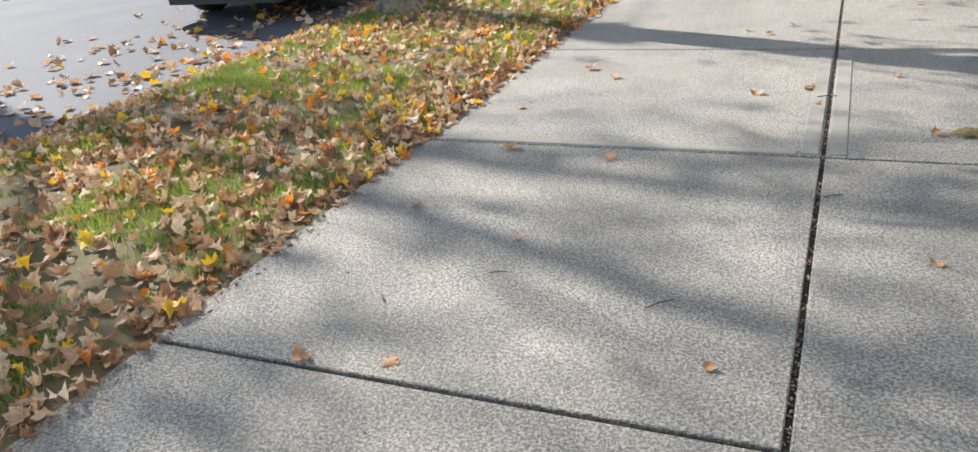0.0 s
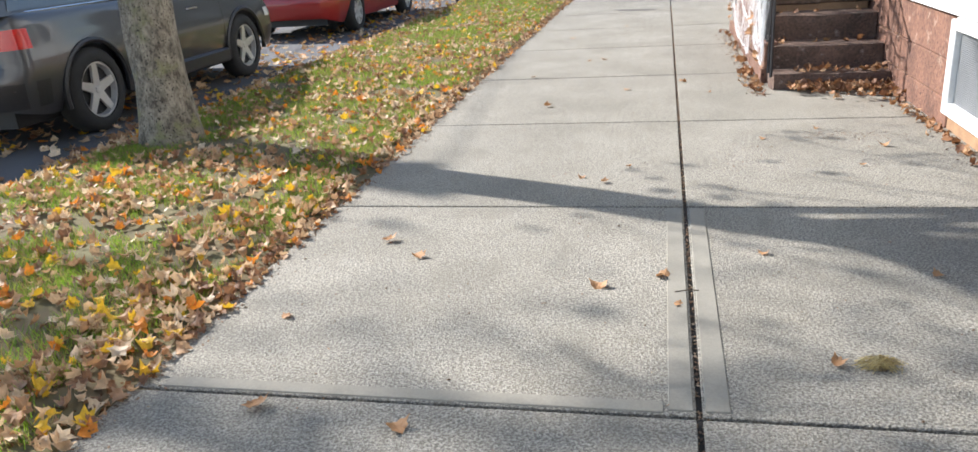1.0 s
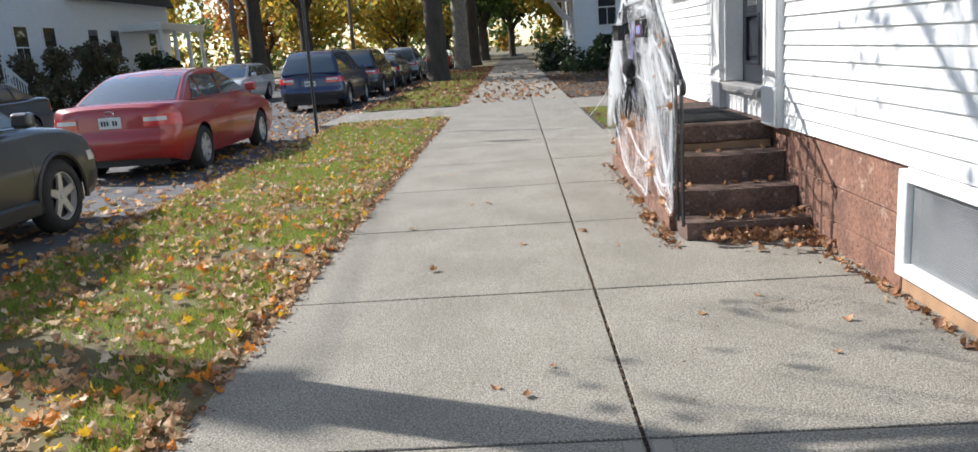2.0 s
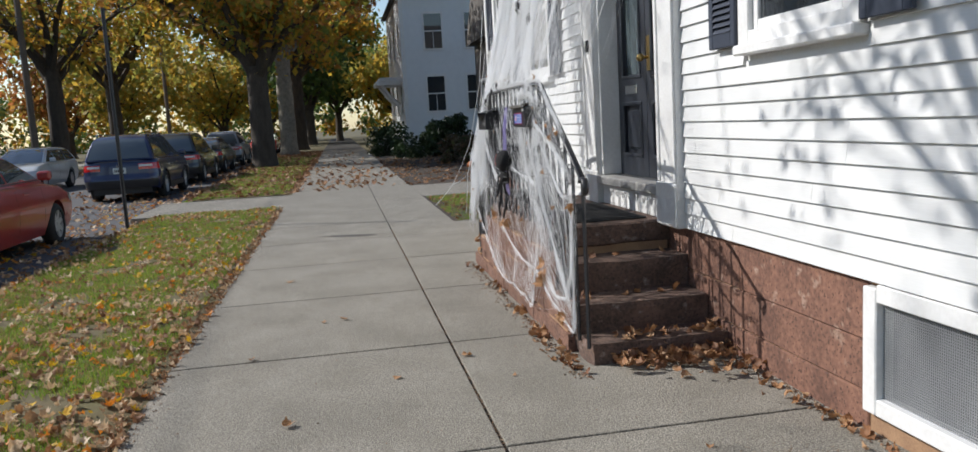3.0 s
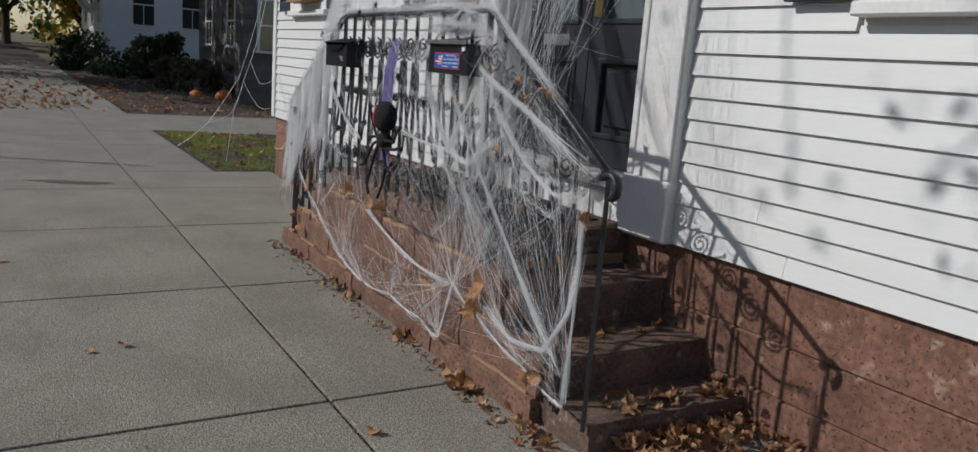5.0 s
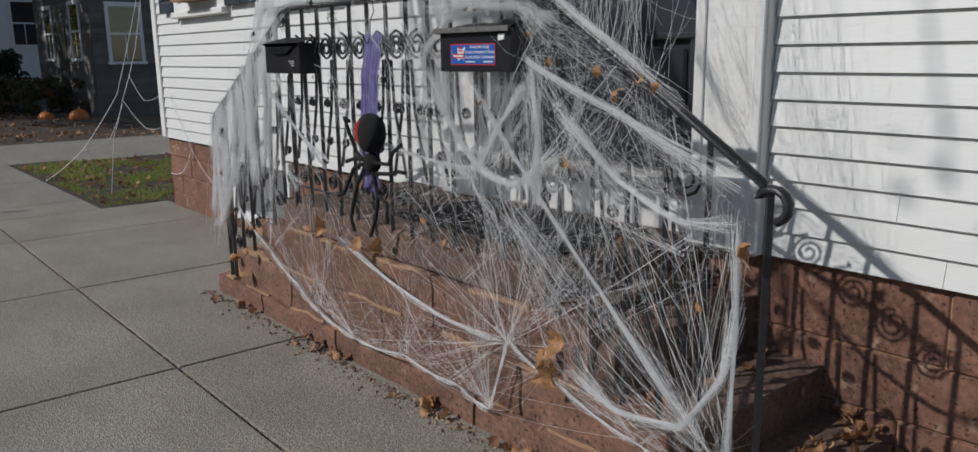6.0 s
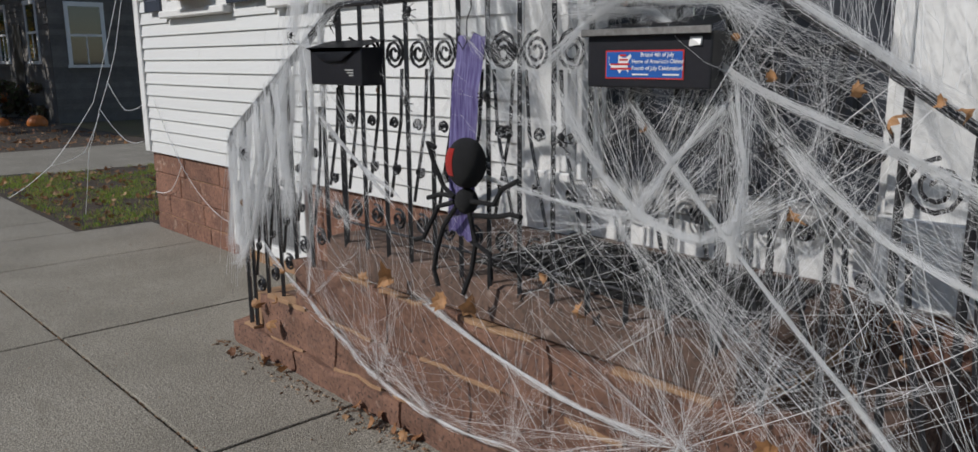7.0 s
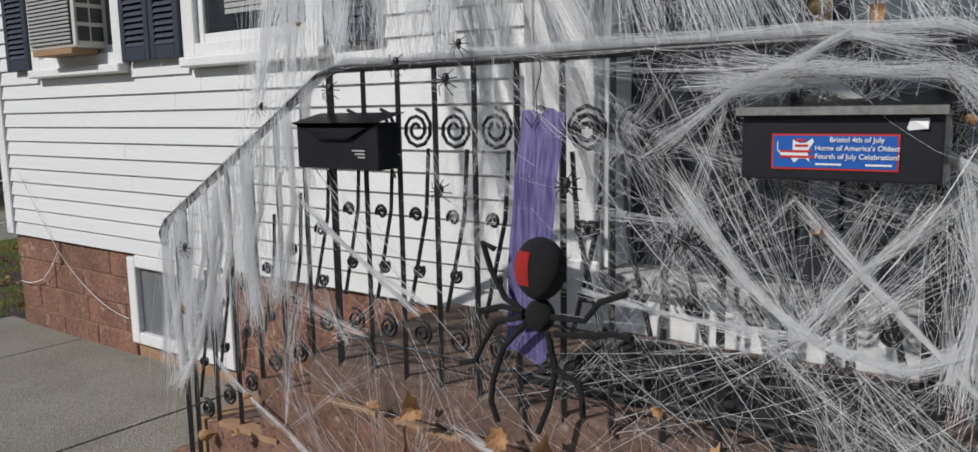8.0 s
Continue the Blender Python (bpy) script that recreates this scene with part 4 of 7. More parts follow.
def car(name, label, x, y, facing, color, kind_of):
    e = thing(name, (0, 0, 0), label, "car")
    P = paint(name + "_paint", color)
    suv = kind_of == "suv"
    wagon = kind_of == "wagon"
    L, W = (4.6, 1.86) if suv else (4.8, 1.82)
    r = 0.36 if suv else 0.325
    wu = (0.98, 3.66) if suv else (1.05, 3.83)
    sill = 0.27 if suv else 0.21
    if suv:
        deck = [(0, 1.02), (0.15, 1.08), (1.2, 1.07), (3.38, 1.05), (3.9, 1.0), (4.35, 0.90), (4.6, 0.78)]
        cab = [(0.10, 1.06), (0.22, 1.34), (0.46, 1.61), (1.0, 1.69), (2.0, 1.69), (2.55, 1.60), (3.45, 1.04)]
    elif wagon:
        deck = [(0, 0.94), (0.12, 0.98), (1.2, 0.97), (3.45, 0.96), (4.1, 0.88), (4.6, 0.74), (4.8, 0.62)]
        cab = [(0.12, 0.97), (0.42, 1.34), (1.0, 1.44), (2.1, 1.45), (2.6, 1.38), (3.5, 0.95)]
    else:
        deck = [(0, 0.99), (0.10, 1.035), (0.65, 1.045), (1.2, 1.01), (3.5, 0.98), (4.1, 0.91), (4.5, 0.80), (4.8, 0.66)]
        cab = [(0.58, 1.03), (0.98, 1.24), (1.42, 1.41), (1.95, 1.47), (2.45, 1.46), (2.9, 1.35), (3.68, 0.97)]
    cab = round_outline(cab)
    REAR = [(0.2, 0.15), (0.36, 0.04), (0.52, 0.0), (0.62, 0.015), (0.68, 0.05), (0.92, 0.06), (1.08, 0.10)]
    FRONT = [(0.2, 0.14), (0.36, 0.03), (0.52, 0.0), (0.66, 0.06), (0.82, 0.18)]
    SIDE = [(0.2, 0.90), (0.34, 0.955), (0.5, 0.985), (0.66, 1.0), (0.76, 0.992), (0.86, 0.975), (0.98, 0.955), (1.1, 0.92)]

    def skin(u, z):
        """Half width of the body and the true place along it."""
        t = min(u, L - u)
        w = W / 2 * lerp_table(SIDE, z) * (1 - 0.26 * max(0.0, 1 - t / 0.30) ** 2.6)
        v = u + max(0.0, 1 - u / 0.5) * lerp_table(REAR, z) - max(0.0, 1 - (L - u) / 0.6) * lerp_table(FRONT, z)
        return w, v

    ra = r + 0.05
    stations = {round(L * k / 34, 3) for k in range(35)} | {q for d in (0.012, 0.028, 0.05, 0.08, 0.115, 0.19, 0.24) for q in (d, L - d)}
    for c in wu:
        reach = math.sqrt(ra * ra - (sill - r) ** 2)
        stations = {u for u in stations if abs(u - c) > reach + 0.03}
        stations |= {round(c + reach * math.sin(math.pi / 2 * k / 8), 4) for k in range(-8, 9)} | {c - reach - 0.002, c + reach + 0.002}
    N = 13
    rings = []
    bm = bm_new()
    for u in sorted(stations):
        bottom = sill + 0.10 * max(0.0, 1 - min(u, L - u) / 0.5) ** 2
        for c in wu:
            if abs(u - c) < ra:
                bottom = max(bottom, r + math.sqrt(max(0.0, ra * ra - (u - c) ** 2)))
        top = lerp_table(deck, u)
        half = []
        for k in range(N):
            z = bottom + (top - 0.04 - bottom) * k / (N - 1)
            half.append((*skin(u, z), z))
        w, v = skin(u, top - 0.02)
        half += [(w - 0.015, v + 0.0, top - 0.016), (w - 0.05, v, top + 0.004), (w - 0.16, v, top + 0.018), (w * 0.4, v, top + 0.030)]
        ring = [bm.verts.new(p) for p in half] + [bm.verts.new((0, v, top + 0.032))] + [bm.verts.new((-p[0], p[1], p[2])) for p in half[::-1]]
        rings.append(ring)
    M = len(rings[0])
    for a, b in zip(rings, rings[1:]):
        for k in range(M - 1):
            bm.faces.new((a[k], a[k + 1], b[k + 1], b[k]))
    for ring in (rings[0], rings[-1]):
        for k in range(M // 2 - 1):
            bm.faces.new((ring[k], ring[k + 1], ring[M - 2 - k], ring[M - 1 - k]))
        bm.faces.new((ring[M // 2 - 1], ring[M // 2], ring[M // 2 + 1]))
    bmesh.ops.recalc_face_normals(bm, faces=list(bm.faces))
    soften(part("body", bm, P, e), 0.0)

    def patch(pname, z0, z1, x_in, u_out, material, front=False, off=0.008, lab=""):
        """A lamp or trim wrapped round a corner of the body."""
        for s in (1, -1):
            bm = bm_new()
            cols = []
            path = [(0.0, f) for f in (0.0, 0.5, 1.0)] + [(u_out * f, None) for f in (0.15, 0.35, 0.7, 1.0)]
            for uu, f in path:
                col = []
                for k in range(4):
                    z = z0 + (z1 - z0) * k / 3
                    w, v = skin(L - uu if front else uu, z)
                    xx = x_in + (w - x_in) * f if f is not None else w + off
                    d = off * (1 if f is not None else 0.4)
                    col.append(bm.verts.new((s * xx, v + (d if front else -d), z)))
                cols.append(col)
            for a, b in zip(cols, cols[1:]):
                for k in range(3):
                    bm.faces.new((a[k], b[k], b[k + 1], a[k + 1]) if s > 0 else (a[k], a[k + 1], b[k + 1], b[k]))
            bmesh.ops.recalc_face_normals(bm, faces=list(bm.faces))
            soften(part(pname, bm, material, e, lab), 0.0)

    # cabin: painted shell with glass set 6 mm proud
    top = max(c[1] for c in cab)
    zc0 = min(cab[0][1], cab[-1][1])
    COLS = (1.0, 0.85, 0.5, 0.0, -0.5, -0.85, -1.0)

    def cw(z):
        f = max(0.0, (z - zc0) / (top - zc0))
        return W / 2 - 0.085 - 0.20 * f - 0.05 * f ** 4

    def bow(u, z, c, far=0.0):
        """The shell's surface at one share of the width."""
        lift = 1 - c * c
        f = max(0.0, min(1.0, (z - zc0) / (top - zc0)))
        end = 0.10 * lift * (1 - f)
        return (c * cw(z), u + (-end if u < L * 0.42 else end) + far, z + 0.03 * lift * f)

    bm = bm_new()
    rows = [[bm.verts.new(bow(u, z, c)) for c in COLS] for u, z in cab]
    for a, b in zip(rows, rows[1:]):
        for k in range(len(COLS) - 1):
            bm.faces.new((a[k], b[k], b[k + 1], a[k + 1]))
    for k in (0, -1):
        bm.faces.new([row[k] for row in rows])
    bmesh.ops.recalc_face_normals(bm, faces=list(bm.faces))
    bmesh.ops.bevel(bm, geom=[ed for ed in bm.edges if len(ed.link_faces) == 2 and any(len(f.verts) > 4 for f in ed.link_faces)], offset=0.035, segments=3, affect="EDGES")
    soften(part("cabin", bm, P, e), 0.0)

    def edge_u(z, front):
        seq = cab[::-1] if front else cab
        for (u0, z0), (u1, z1) in zip(seq, seq[1:]):
            if z0 <= z <= z1:
                return u0 + (u1 - u0) * (z - z0) / (z1 - z0)
        return seq[-1][0]

    zb, zt = max(cab[0][1], cab[-1][1]) + 0.03, top - 0.09
    mid = (1.35, 2.28) if suv else ((1.25, 2.3) if wagon else (1.42, 2.28))
    for s in (1, -1):
        starts = [None, *mid]
        for i in range(len(starts)):
            b0 = edge_u(zb, False) + (0.36 if not (suv or wagon) else 0.14) if i == 0 else starts[i] + 0.03
            t0 = edge_u(zt, False) + 0.09 if i == 0 else starts[i] + 0.03
            b1 = edge_u(zb, True) - 0.10 if i == len(starts) - 1 else starts[i + 1] - 0.03
            t1 = edge_u(zt, True) - 0.06 if i == len(starts) - 1 else starts[i + 1] - 0.03
            t0, t1 = min(t0, b1 - 0.03), max(t1, b0 + 0.03)
            bm = bm_new()
            strips = []
            for k in range(6):
                f = k / 5
                z = zb + (zt - zb) * f
                strips.append([bm.verts.new((s * (cw(z) + 0.005), b0 + (t0 - b0) * f, z)), bm.verts.new((s * (cw(z) + 0.005), b1 + (t1 - b1) * f, z))])
            for p, q in zip(strips, strips[1:]):
                bm.faces.new((p[0], p[1], q[1], q[0]) if s > 0 else (p[0], q[0], q[1], p[1]))
            part("side_window", bm, CARGLASS, e, smooth=True)
        ym, zm = edge_u(zb, True) - 0.28, zb - 0.02
        part("mirror", box(bm_new(), *sorted((s * (W / 2 - 0.03), s * (W / 2 + 0.16))), ym - 0.06, ym + 0.06, zm, zm + 0.14, bevel=0.04, seg=3), P, e)
        part("window_trim", tube(bm_new(), [(s * (cw(zb - 0.02) + 0.006), u, zb - 0.02) for u in (edge_u(zb, False) + 0.3, 2.0, edge_u(zb, True) - 0.1)], 0.008, 5), CHROME if suv else BLACKPLASTIC_SHADE, e)
    for front in (False, True):
        seq = cab[::-1] if front else cab
        lo_z, hi_z = seq[0][1] + 0.035, top - 0.055
        bm = bm_new()
        rows = []
        for k in range(7):
            z = lo_z + (hi_z - lo_z) * k / 6
            rows.append([bm.verts.new(bow(edge_u(z, front), z, c * 0.90, 0.014 if front else -0.014)) for c in COLS])
        for p, q in zip(rows, rows[1:]):
            for k in range(len(COLS) - 1):
                bm.faces.new((p[k], p[k + 1], q[k + 1], q[k]))
        part("windscreen" if front else "rear_window", bm, CARGLASS, e, smooth=True)
    for u in wu:
        for s in (1, -1):
            wheel(e, s * (W / 2 - 0.005), u, r, s)
    bm = bm_new()
    box(bm, -W / 2 + 0.22, W / 2 - 0.22, 0.2, L - 0.2, 0.2, 0.55)
    part("underbody", bm, BLACKPLASTIC_SHADE, e)
    zl = 0.86 if suv else 0.80
    patch("tail_light", zl - 0.05, zl + 0.10, 0.46, 0.30, REDLENS, lab="red tail light")
    patch("reverse_light", zl + 0.02, zl + 0.075, 0.47, 0.06, WHITELENS, off=0.013)
    patch("headlight", 0.64, 0.74, 0.52, 0.40, WHITELENS, front=True, lab="clear headlight")
    for s in (1, -1):
        for u in (1.55, 2.55):
            part("door_handle", box(bm_new(), *sorted((s * (W / 2 - 0.07), s * (W / 2 - 0.008))), u, u + 0.2, 0.865, 0.895, bevel=0.01), CHROME if suv else P, e)
        for u in ((1.56, 2.30, 3.30) if not suv else (1.47, 2.28, 3.22)):
            part("door_seam", tube(bm_new(), [(s * (skin(u, z)[0] - 0.001), u, z) for z in (0.36, 0.5, 0.62, 0.75, 0.86, 0.94)], 0.0032, 4), BLACKPLASTIC_SHADE, e)
        if suv:
            part("sill_cladding", box(bm_new(), *sorted((s * (W / 2 - 0.06), s * (W / 2 + 0.012))), wu[0] + r + 0.06, wu[1] - r - 0.06, 0.25, 0.40, bevel=0.02), BLACKPLASTIC_SHADE, e)
            part("roof_rail", tube(bm_new(), [(s * 0.6, 0.6, top - 0.02), (s * 0.6, 0.7, top + 0.03), (s * 0.6, 2.2, top + 0.03), (s * 0.6, 2.3, top - 0.02)], 0.015, 6), CHROME, e)
    pz = 0.82 if not suv else 0.80
    plate = part("number_plate", box(bm_new(), -0.155, 0.155, 0.035, 0.075, pz - 0.075, pz + 0.075, bevel=0.004), PLATE, e, "white number plate")
    for k in range(6):
        if k != 3:
            part("plate_bar", box(bm_new(), -0.12 + 0.04 * k, -0.095 + 0.04 * k, 0.031, 0.036, pz - 0.035, pz + 0.03), IRON, plate)
    bm = bm_new()
    tube(bm, [(0.065 * math.cos(a), 0.058, pz + 0.12 + 0.04 * math.sin(a)) for a in [2 * math.pi * k / 20 for k in range(21)]], 0.008, 6)
    part("badge", bm, CHROME, e, "plain chrome oval badge")
    if suv:
        patch("rear_bumper", 0.36, 0.56, 0.0, 0.42, BLACKPLASTIC_SHADE, off=0.006)
        patch("front_bumper", 0.36, 0.52, 0.0, 0.40, BLACKPLASTIC_SHADE, front=True, off=0.006)
        for c in wu:
            for s in (1, -1):
                arch = [(s * (skin(c, 0.6)[0] - 0.004), c + (ra + 0.012) * math.cos(q), r + (ra + 0.012) * math.sin(q)) for q in [math.pi * (k / 16) for k in range(-1, 18)]]
                part("arch_cladding", tube(bm_new(), arch, 0.026, 6), BLACKPLASTIC_SHADE, e, "black plastic arch trim")
    e.rotation_euler = (0, 0, 0 if facing > 0 else math.pi)
    e.location = (x, y - facing * L / 2, ROAD_Z)
    return e


car("grey_suv", "dark grey compact SUV parked at the verge", -5.78, 9.65, 1, (0.05, 0.05, 0.053), "suv")
car("red_sedan", "red sedan parked at the verge", -5.95, 16.65, 1, (0.36, 0.022, 0.016), "sedan")
car("blue_suv", "dark blue SUV parked under the street trees", -6.15, 28.6, 1, (0.008, 0.016, 0.075), "suv")
car("black_suv", "black SUV parked in the row of cars", -6.1, 34.6, 1, (0.014, 0.014, 0.016), "suv")
car("black_sedan", "black sedan parked in the row of cars", -6.2, 40.8, 1, (0.014, 0.015, 0.018), "sedan")
car("silver_suv", "silver SUV parked far along the street", -6.2, 47.5, 1, (0.30, 0.31, 0.32), "suv")
car("white_wagon", "white station wagon parked across the street", -11.2, 35.0, -1, (0.62, 0.63, 0.62), "wagon")
car("dark_sedan", "dark sedan parked across the street", -11.9, 19.6, -1, (0.02, 0.022, 0.026), "sedan")
car("distant_car", "pale car parked far across the street", -12.3, 52.0, -1, (0.45, 0.46, 0.47), "suv")
car("distant_red_car", "red car at the far end of the street", -5.9, 66.0, 1, (0.4, 0.03, 0.02), "wagon")


# ---- trees ----
def leaf_cloud(centers, count, size, rng, squash=0.8):
    """Many small leaf blades in clumps about the given centres (x, y, z, radius)."""
    vs, fs = [], []
    for _ in range(count):
        cx, cy, cz, cr = centers[rng.randrange(len(centers))]
        d = Vector((rng.gauss(0, 1), rng.gauss(0, 1), rng.gauss(0, 1))).normalized() * cr * rng.random() ** 0.45
        p = Vector((cx, cy, cz)) + Vector((d.x, d.y, d.z * squash))
        a = Vector((rng.gauss(0, 1), rng.gauss(0, 1), rng.gauss(0, 1))).normalized()
        b = a.cross(Vector((rng.gauss(0, 1), rng.gauss(0, 1), rng.gauss(0, 1)))).normalized()
        s = size * rng.uniform(0.6, 1.4)
        o = len(vs)
        vs += [p - a * s, p + b * s * 0.55 - a * s * 0.2, p + a * s, p - b * s * 0.55 - a * s * 0.1]
        fs.append((o, o + 1, o + 2, o + 3))
    return vs, fs


def tree(name, x, y, r, high, first, spread, bark, leaves, label, seed, count=6000, size=0.14, lean=(0, 0), limbs=7, clump=1.3, twigs=4, limb=0.42):
    rng = random.Random(seed)
    t = thing(name, (x, y, 0), label, "tree")
    bm = bm_new()
    pts, rs = [], []
    for k in range(15):
        f = k / 14
        z = -0.15 + (first + 1.0) * f
        flare = 1 + 0.5 * math.exp(-f * (first + 1) / 0.22)
        pts.append((x + lean[0] * z + 0.03 * noise.noise((seed, z * 0.6, 1)), y + lean[1] * z + 0.03 * noise.noise((seed, z * 0.6, 4)), z))
        rs.append(r * flare * (1 - 0.16 * f))
    tube(bm, pts, rs, 20)
    for v in bm.verts:
        v.co += Vector((noise.noise(v.co * 3), noise.noise(v.co * 3 + Vector((5, 5, 5))), 0)) * r * 0.12 + Vector((noise.noise(v.co * 11), noise.noise(v.co * 11 + Vector((5, 5, 5))), 0)) * r * 0.06
    part("trunk", bm, bark, t, smooth=True)
    centers = []
    base = Vector(pts[-1])
    for i in range(limbs):
        a = 2 * math.pi * i / limbs + rng.uniform(-0.4, 0.4)
        reach = spread * rng.uniform(0.6, 1.0)
        start = base + Vector((0, 0, rng.uniform(-1.2, 0.1)))
        end = base + Vector((math.cos(a) * reach, math.sin(a) * reach, (high - first) * rng.uniform(0.35, 0.85)))
        mids = [start.lerp(end, q) + Vector((rng.uniform(-0.3, 0.3), rng.uniform(-0.3, 0.3), 0.5 * math.sin(q * 3.14))) for q in (0.33, 0.66)]
        lb = bm_new()
        path = [start, *mids, end]
        tube(lb, path, [r * limb, r * limb * 0.7, r * limb * 0.42, r * 0.05], 7)
        for q, p in zip((0.4, 0.7, 0.9, 1.0), (mids[0], mids[1], mids[1].lerp(end, 0.7), end)):
            centers.append((*p, clump * rng.uniform(0.7, 1.3)))
            for _ in range(twigs):
                e2 = p + Vector((rng.uniform(-1.6, 1.6), rng.uniform(-1.6, 1.6), rng.uniform(-0.7, 1.5)))
                tube(lb, [p, p.lerp(e2, 0.5) + Vector((0, 0, 0.15)), e2], [r * 0.10, r * 0.06, 0.008], 4)
                centers.append((*e2, clump * rng.uniform(0.4, 0.9)))
        part("limb", lb, bark, t)
    if count:
        vs, fs = leaf_cloud(centers, count, size, rng)
        mesh_part("crown", vs, fs, leaves, t, "thinning autumn leaves")
    return t


tree("street_tree", -3.68, 7.45, 0.185, 8.6, 3.3, 6.0, BARK, CROWN, "grey street tree trunk on the leafy verge", 2, count=6000, size=0.048, lean=(-0.035, 0.06), limbs=14, clump=0.5, twigs=11, limb=0.27)
tree("street_tree", -14.8, 8.6, 0.35, 15.0, 6.5, 4.2, BARK_DARK, CROWN, "tall thinning tree across the street", 17, count=2000, size=0.09, limbs=7, clump=1.0, twigs=4, limb=0.32)
tree("street_tree", -3.75, 39.5, 0.48, 12, 3.3, 7.0, BARK_DARK, CROWN, "dark street tree with yellow-brown crown", 4, count=15000, size=0.17, limbs=10, clump=1.9)
tree("street_tree", -3.6, 55, 0.5, 15, 5.2, 6.5, BARK_PALE, CROWN_RED, "pale mottled street tree with rusty crown", 6, count=9000, size=0.2, limbs=9, clump=2.0)
tree("street_tree", -3.4, 66, 0.5, 14, 5, 6.5, BARK_DARK, CROWN, "dark street tree along the pavement", 8, count=7000, size=0.24, limbs=8, clump=2.0)
tree("street_tree", -3.2, 84, 0.5, 12, 3, 7, BARK_DARK, CROWN_GREEN, "green tree at the end of the pavement", 9, count=8000, size=0.28, limbs=8, clump=2.3)
tree("street_tree", -0.5, 100, 0.4, 11, 3, 7, BARK_DARK, CROWN_GREEN, "dense green tree far down the street", 10, count=8000, size=0.3, limbs=8, clump=2.5)
tree("street_tree", -14.8, 50, 0.45, 13, 4.5, 6.5, BARK_DARK, CROWN, "dark tree across the street", 12, count=4000, size=0.2, limbs=9, clump=1.9)
tree("street_tree", -15.0, 62, 0.45, 14, 4.5, 7, BARK_DARK, CROWN_YELLOW, "yellow-leaved tree across the street", 13, count=4500, size=0.24, limbs=9, clump=2.2)
for i, (x, y, m) in enumerate(((-12, 92, CROWN_YELLOW), (-20, 84, CROWN_YELLOW), (-28, 96, CROWN_RED), (-9, 112, CROWN_YELLOW), (-18, 118, CROWN), (-36, 80, CROWN_YELLOW), (6, 92, CROWN_YELLOW), (9, 110, CROWN), (16, 80, CROWN_GREEN), (-48, 95, CROWN), (-34, 52, CROWN_GREEN), (-40, 36, CROWN), (14, 62, CROWN_YELLOW))):
    tree("yard_tree", x, y, 0.35, 11 + (i % 3), 1.6, 6.5, BARK_DARK, m, "autumn tree behind the street", 20 + i, count=4300, size=0.31, limbs=8, clump=2.6)


def bush(name, x0, x1, y0, y1, h, leaves, label, seed, count=3500, size=0.07):
    rng = random.Random(seed)
    b = thing(name, ((x0 + x1) / 2, (y0 + y1) / 2, -0.1), label, "hedge" if "hedge" in name else "bush")
    cs = []
    for _ in range(30):
        z = rng.uniform(0.05, h)
        cs.append((rng.uniform(x0, x1), rng.uniform(y0, y1), z, 0.28 * min(h, 1.6) * rng.uniform(0.7, 1.3)))
    vs, fs = leaf_cloud(cs, count, size, rng, 1.0)
    mesh_part("foliage", vs, fs, leaves, b)
    bm = bm_new()
    for c in cs[:12]:
        tube(bm, [((x0 + x1) / 2 + (c[0] - (x0 + x1) / 2) * 0.5, (y0 + y1) / 2 + (c[1] - (y0 + y1) / 2) * 0.6, -0.16), c[:3]], [0.02, 0.006], 5)
    tagged(part("stems", bm, BARK_DARK, b), kind="stuff")


bush("hedge", 2.0, 5.2, 40.5, 42.5, 1.5, HEDGE, "dark clipped ivy hedge before the white house", 1, 9000, 0.08)
bush("bush", 3.2, 5.2, 33.5, 36.5, 0.8, SHRUB, "low brownish garden shrubs", 2, 3000, 0.07)
bush("hedge", -21.0, -18.9, 26.5, 31.0, 2.6, HEDGE, "tall dark hedge across the street", 3, 9000, 0.11)
bush("bush", -21.0, -19.0, 35.0, 38.5, 2.3, SHRUB, "round brown shrub across the street", 4, 7000, 0.09)
bush("bush", -21.0, -19.0, 40.0, 43.5, 2.6, SHRUB, "brownish green shrub across the street", 5, 7000, 0.09)
bush("hedge", -20.8, -18.8, 45.0, 50.0, 1.9, HEDGE, "dark evergreen shrubs across the street", 6, 8000, 0.1)
bush("bush", 0.9, 2.6, 47.5, 49.2, 1.4, HEDGE, "small green shrub beside the far stoop", 8, 2500, 0.08)
bush("hedge", -21, -19, 16.0, 23.5, 2.2, HEDGE, "dark hedge across the street", 9, 8000, 0.11)

# ---- neighbouring houses ----
SIDING_BLUE = mat("pale_siding", (0.74, 0.76, 0.78), (0.66, 0.68, 0.70), 0.6, scale=3, fine=40, bump=0.05)
SHINGLE = mat("weathered_shingle", (0.17, 0.155, 0.14), (0.10, 0.092, 0.085), 0.9, scale=5, fine=40, bump=0.5, vary=0.2, island=True)
ROOFING = mat("roof_shingle", (0.06, 0.055, 0.05), (0.035, 0.033, 0.03), 0.9, scale=5, fine=30, bump=0.5)


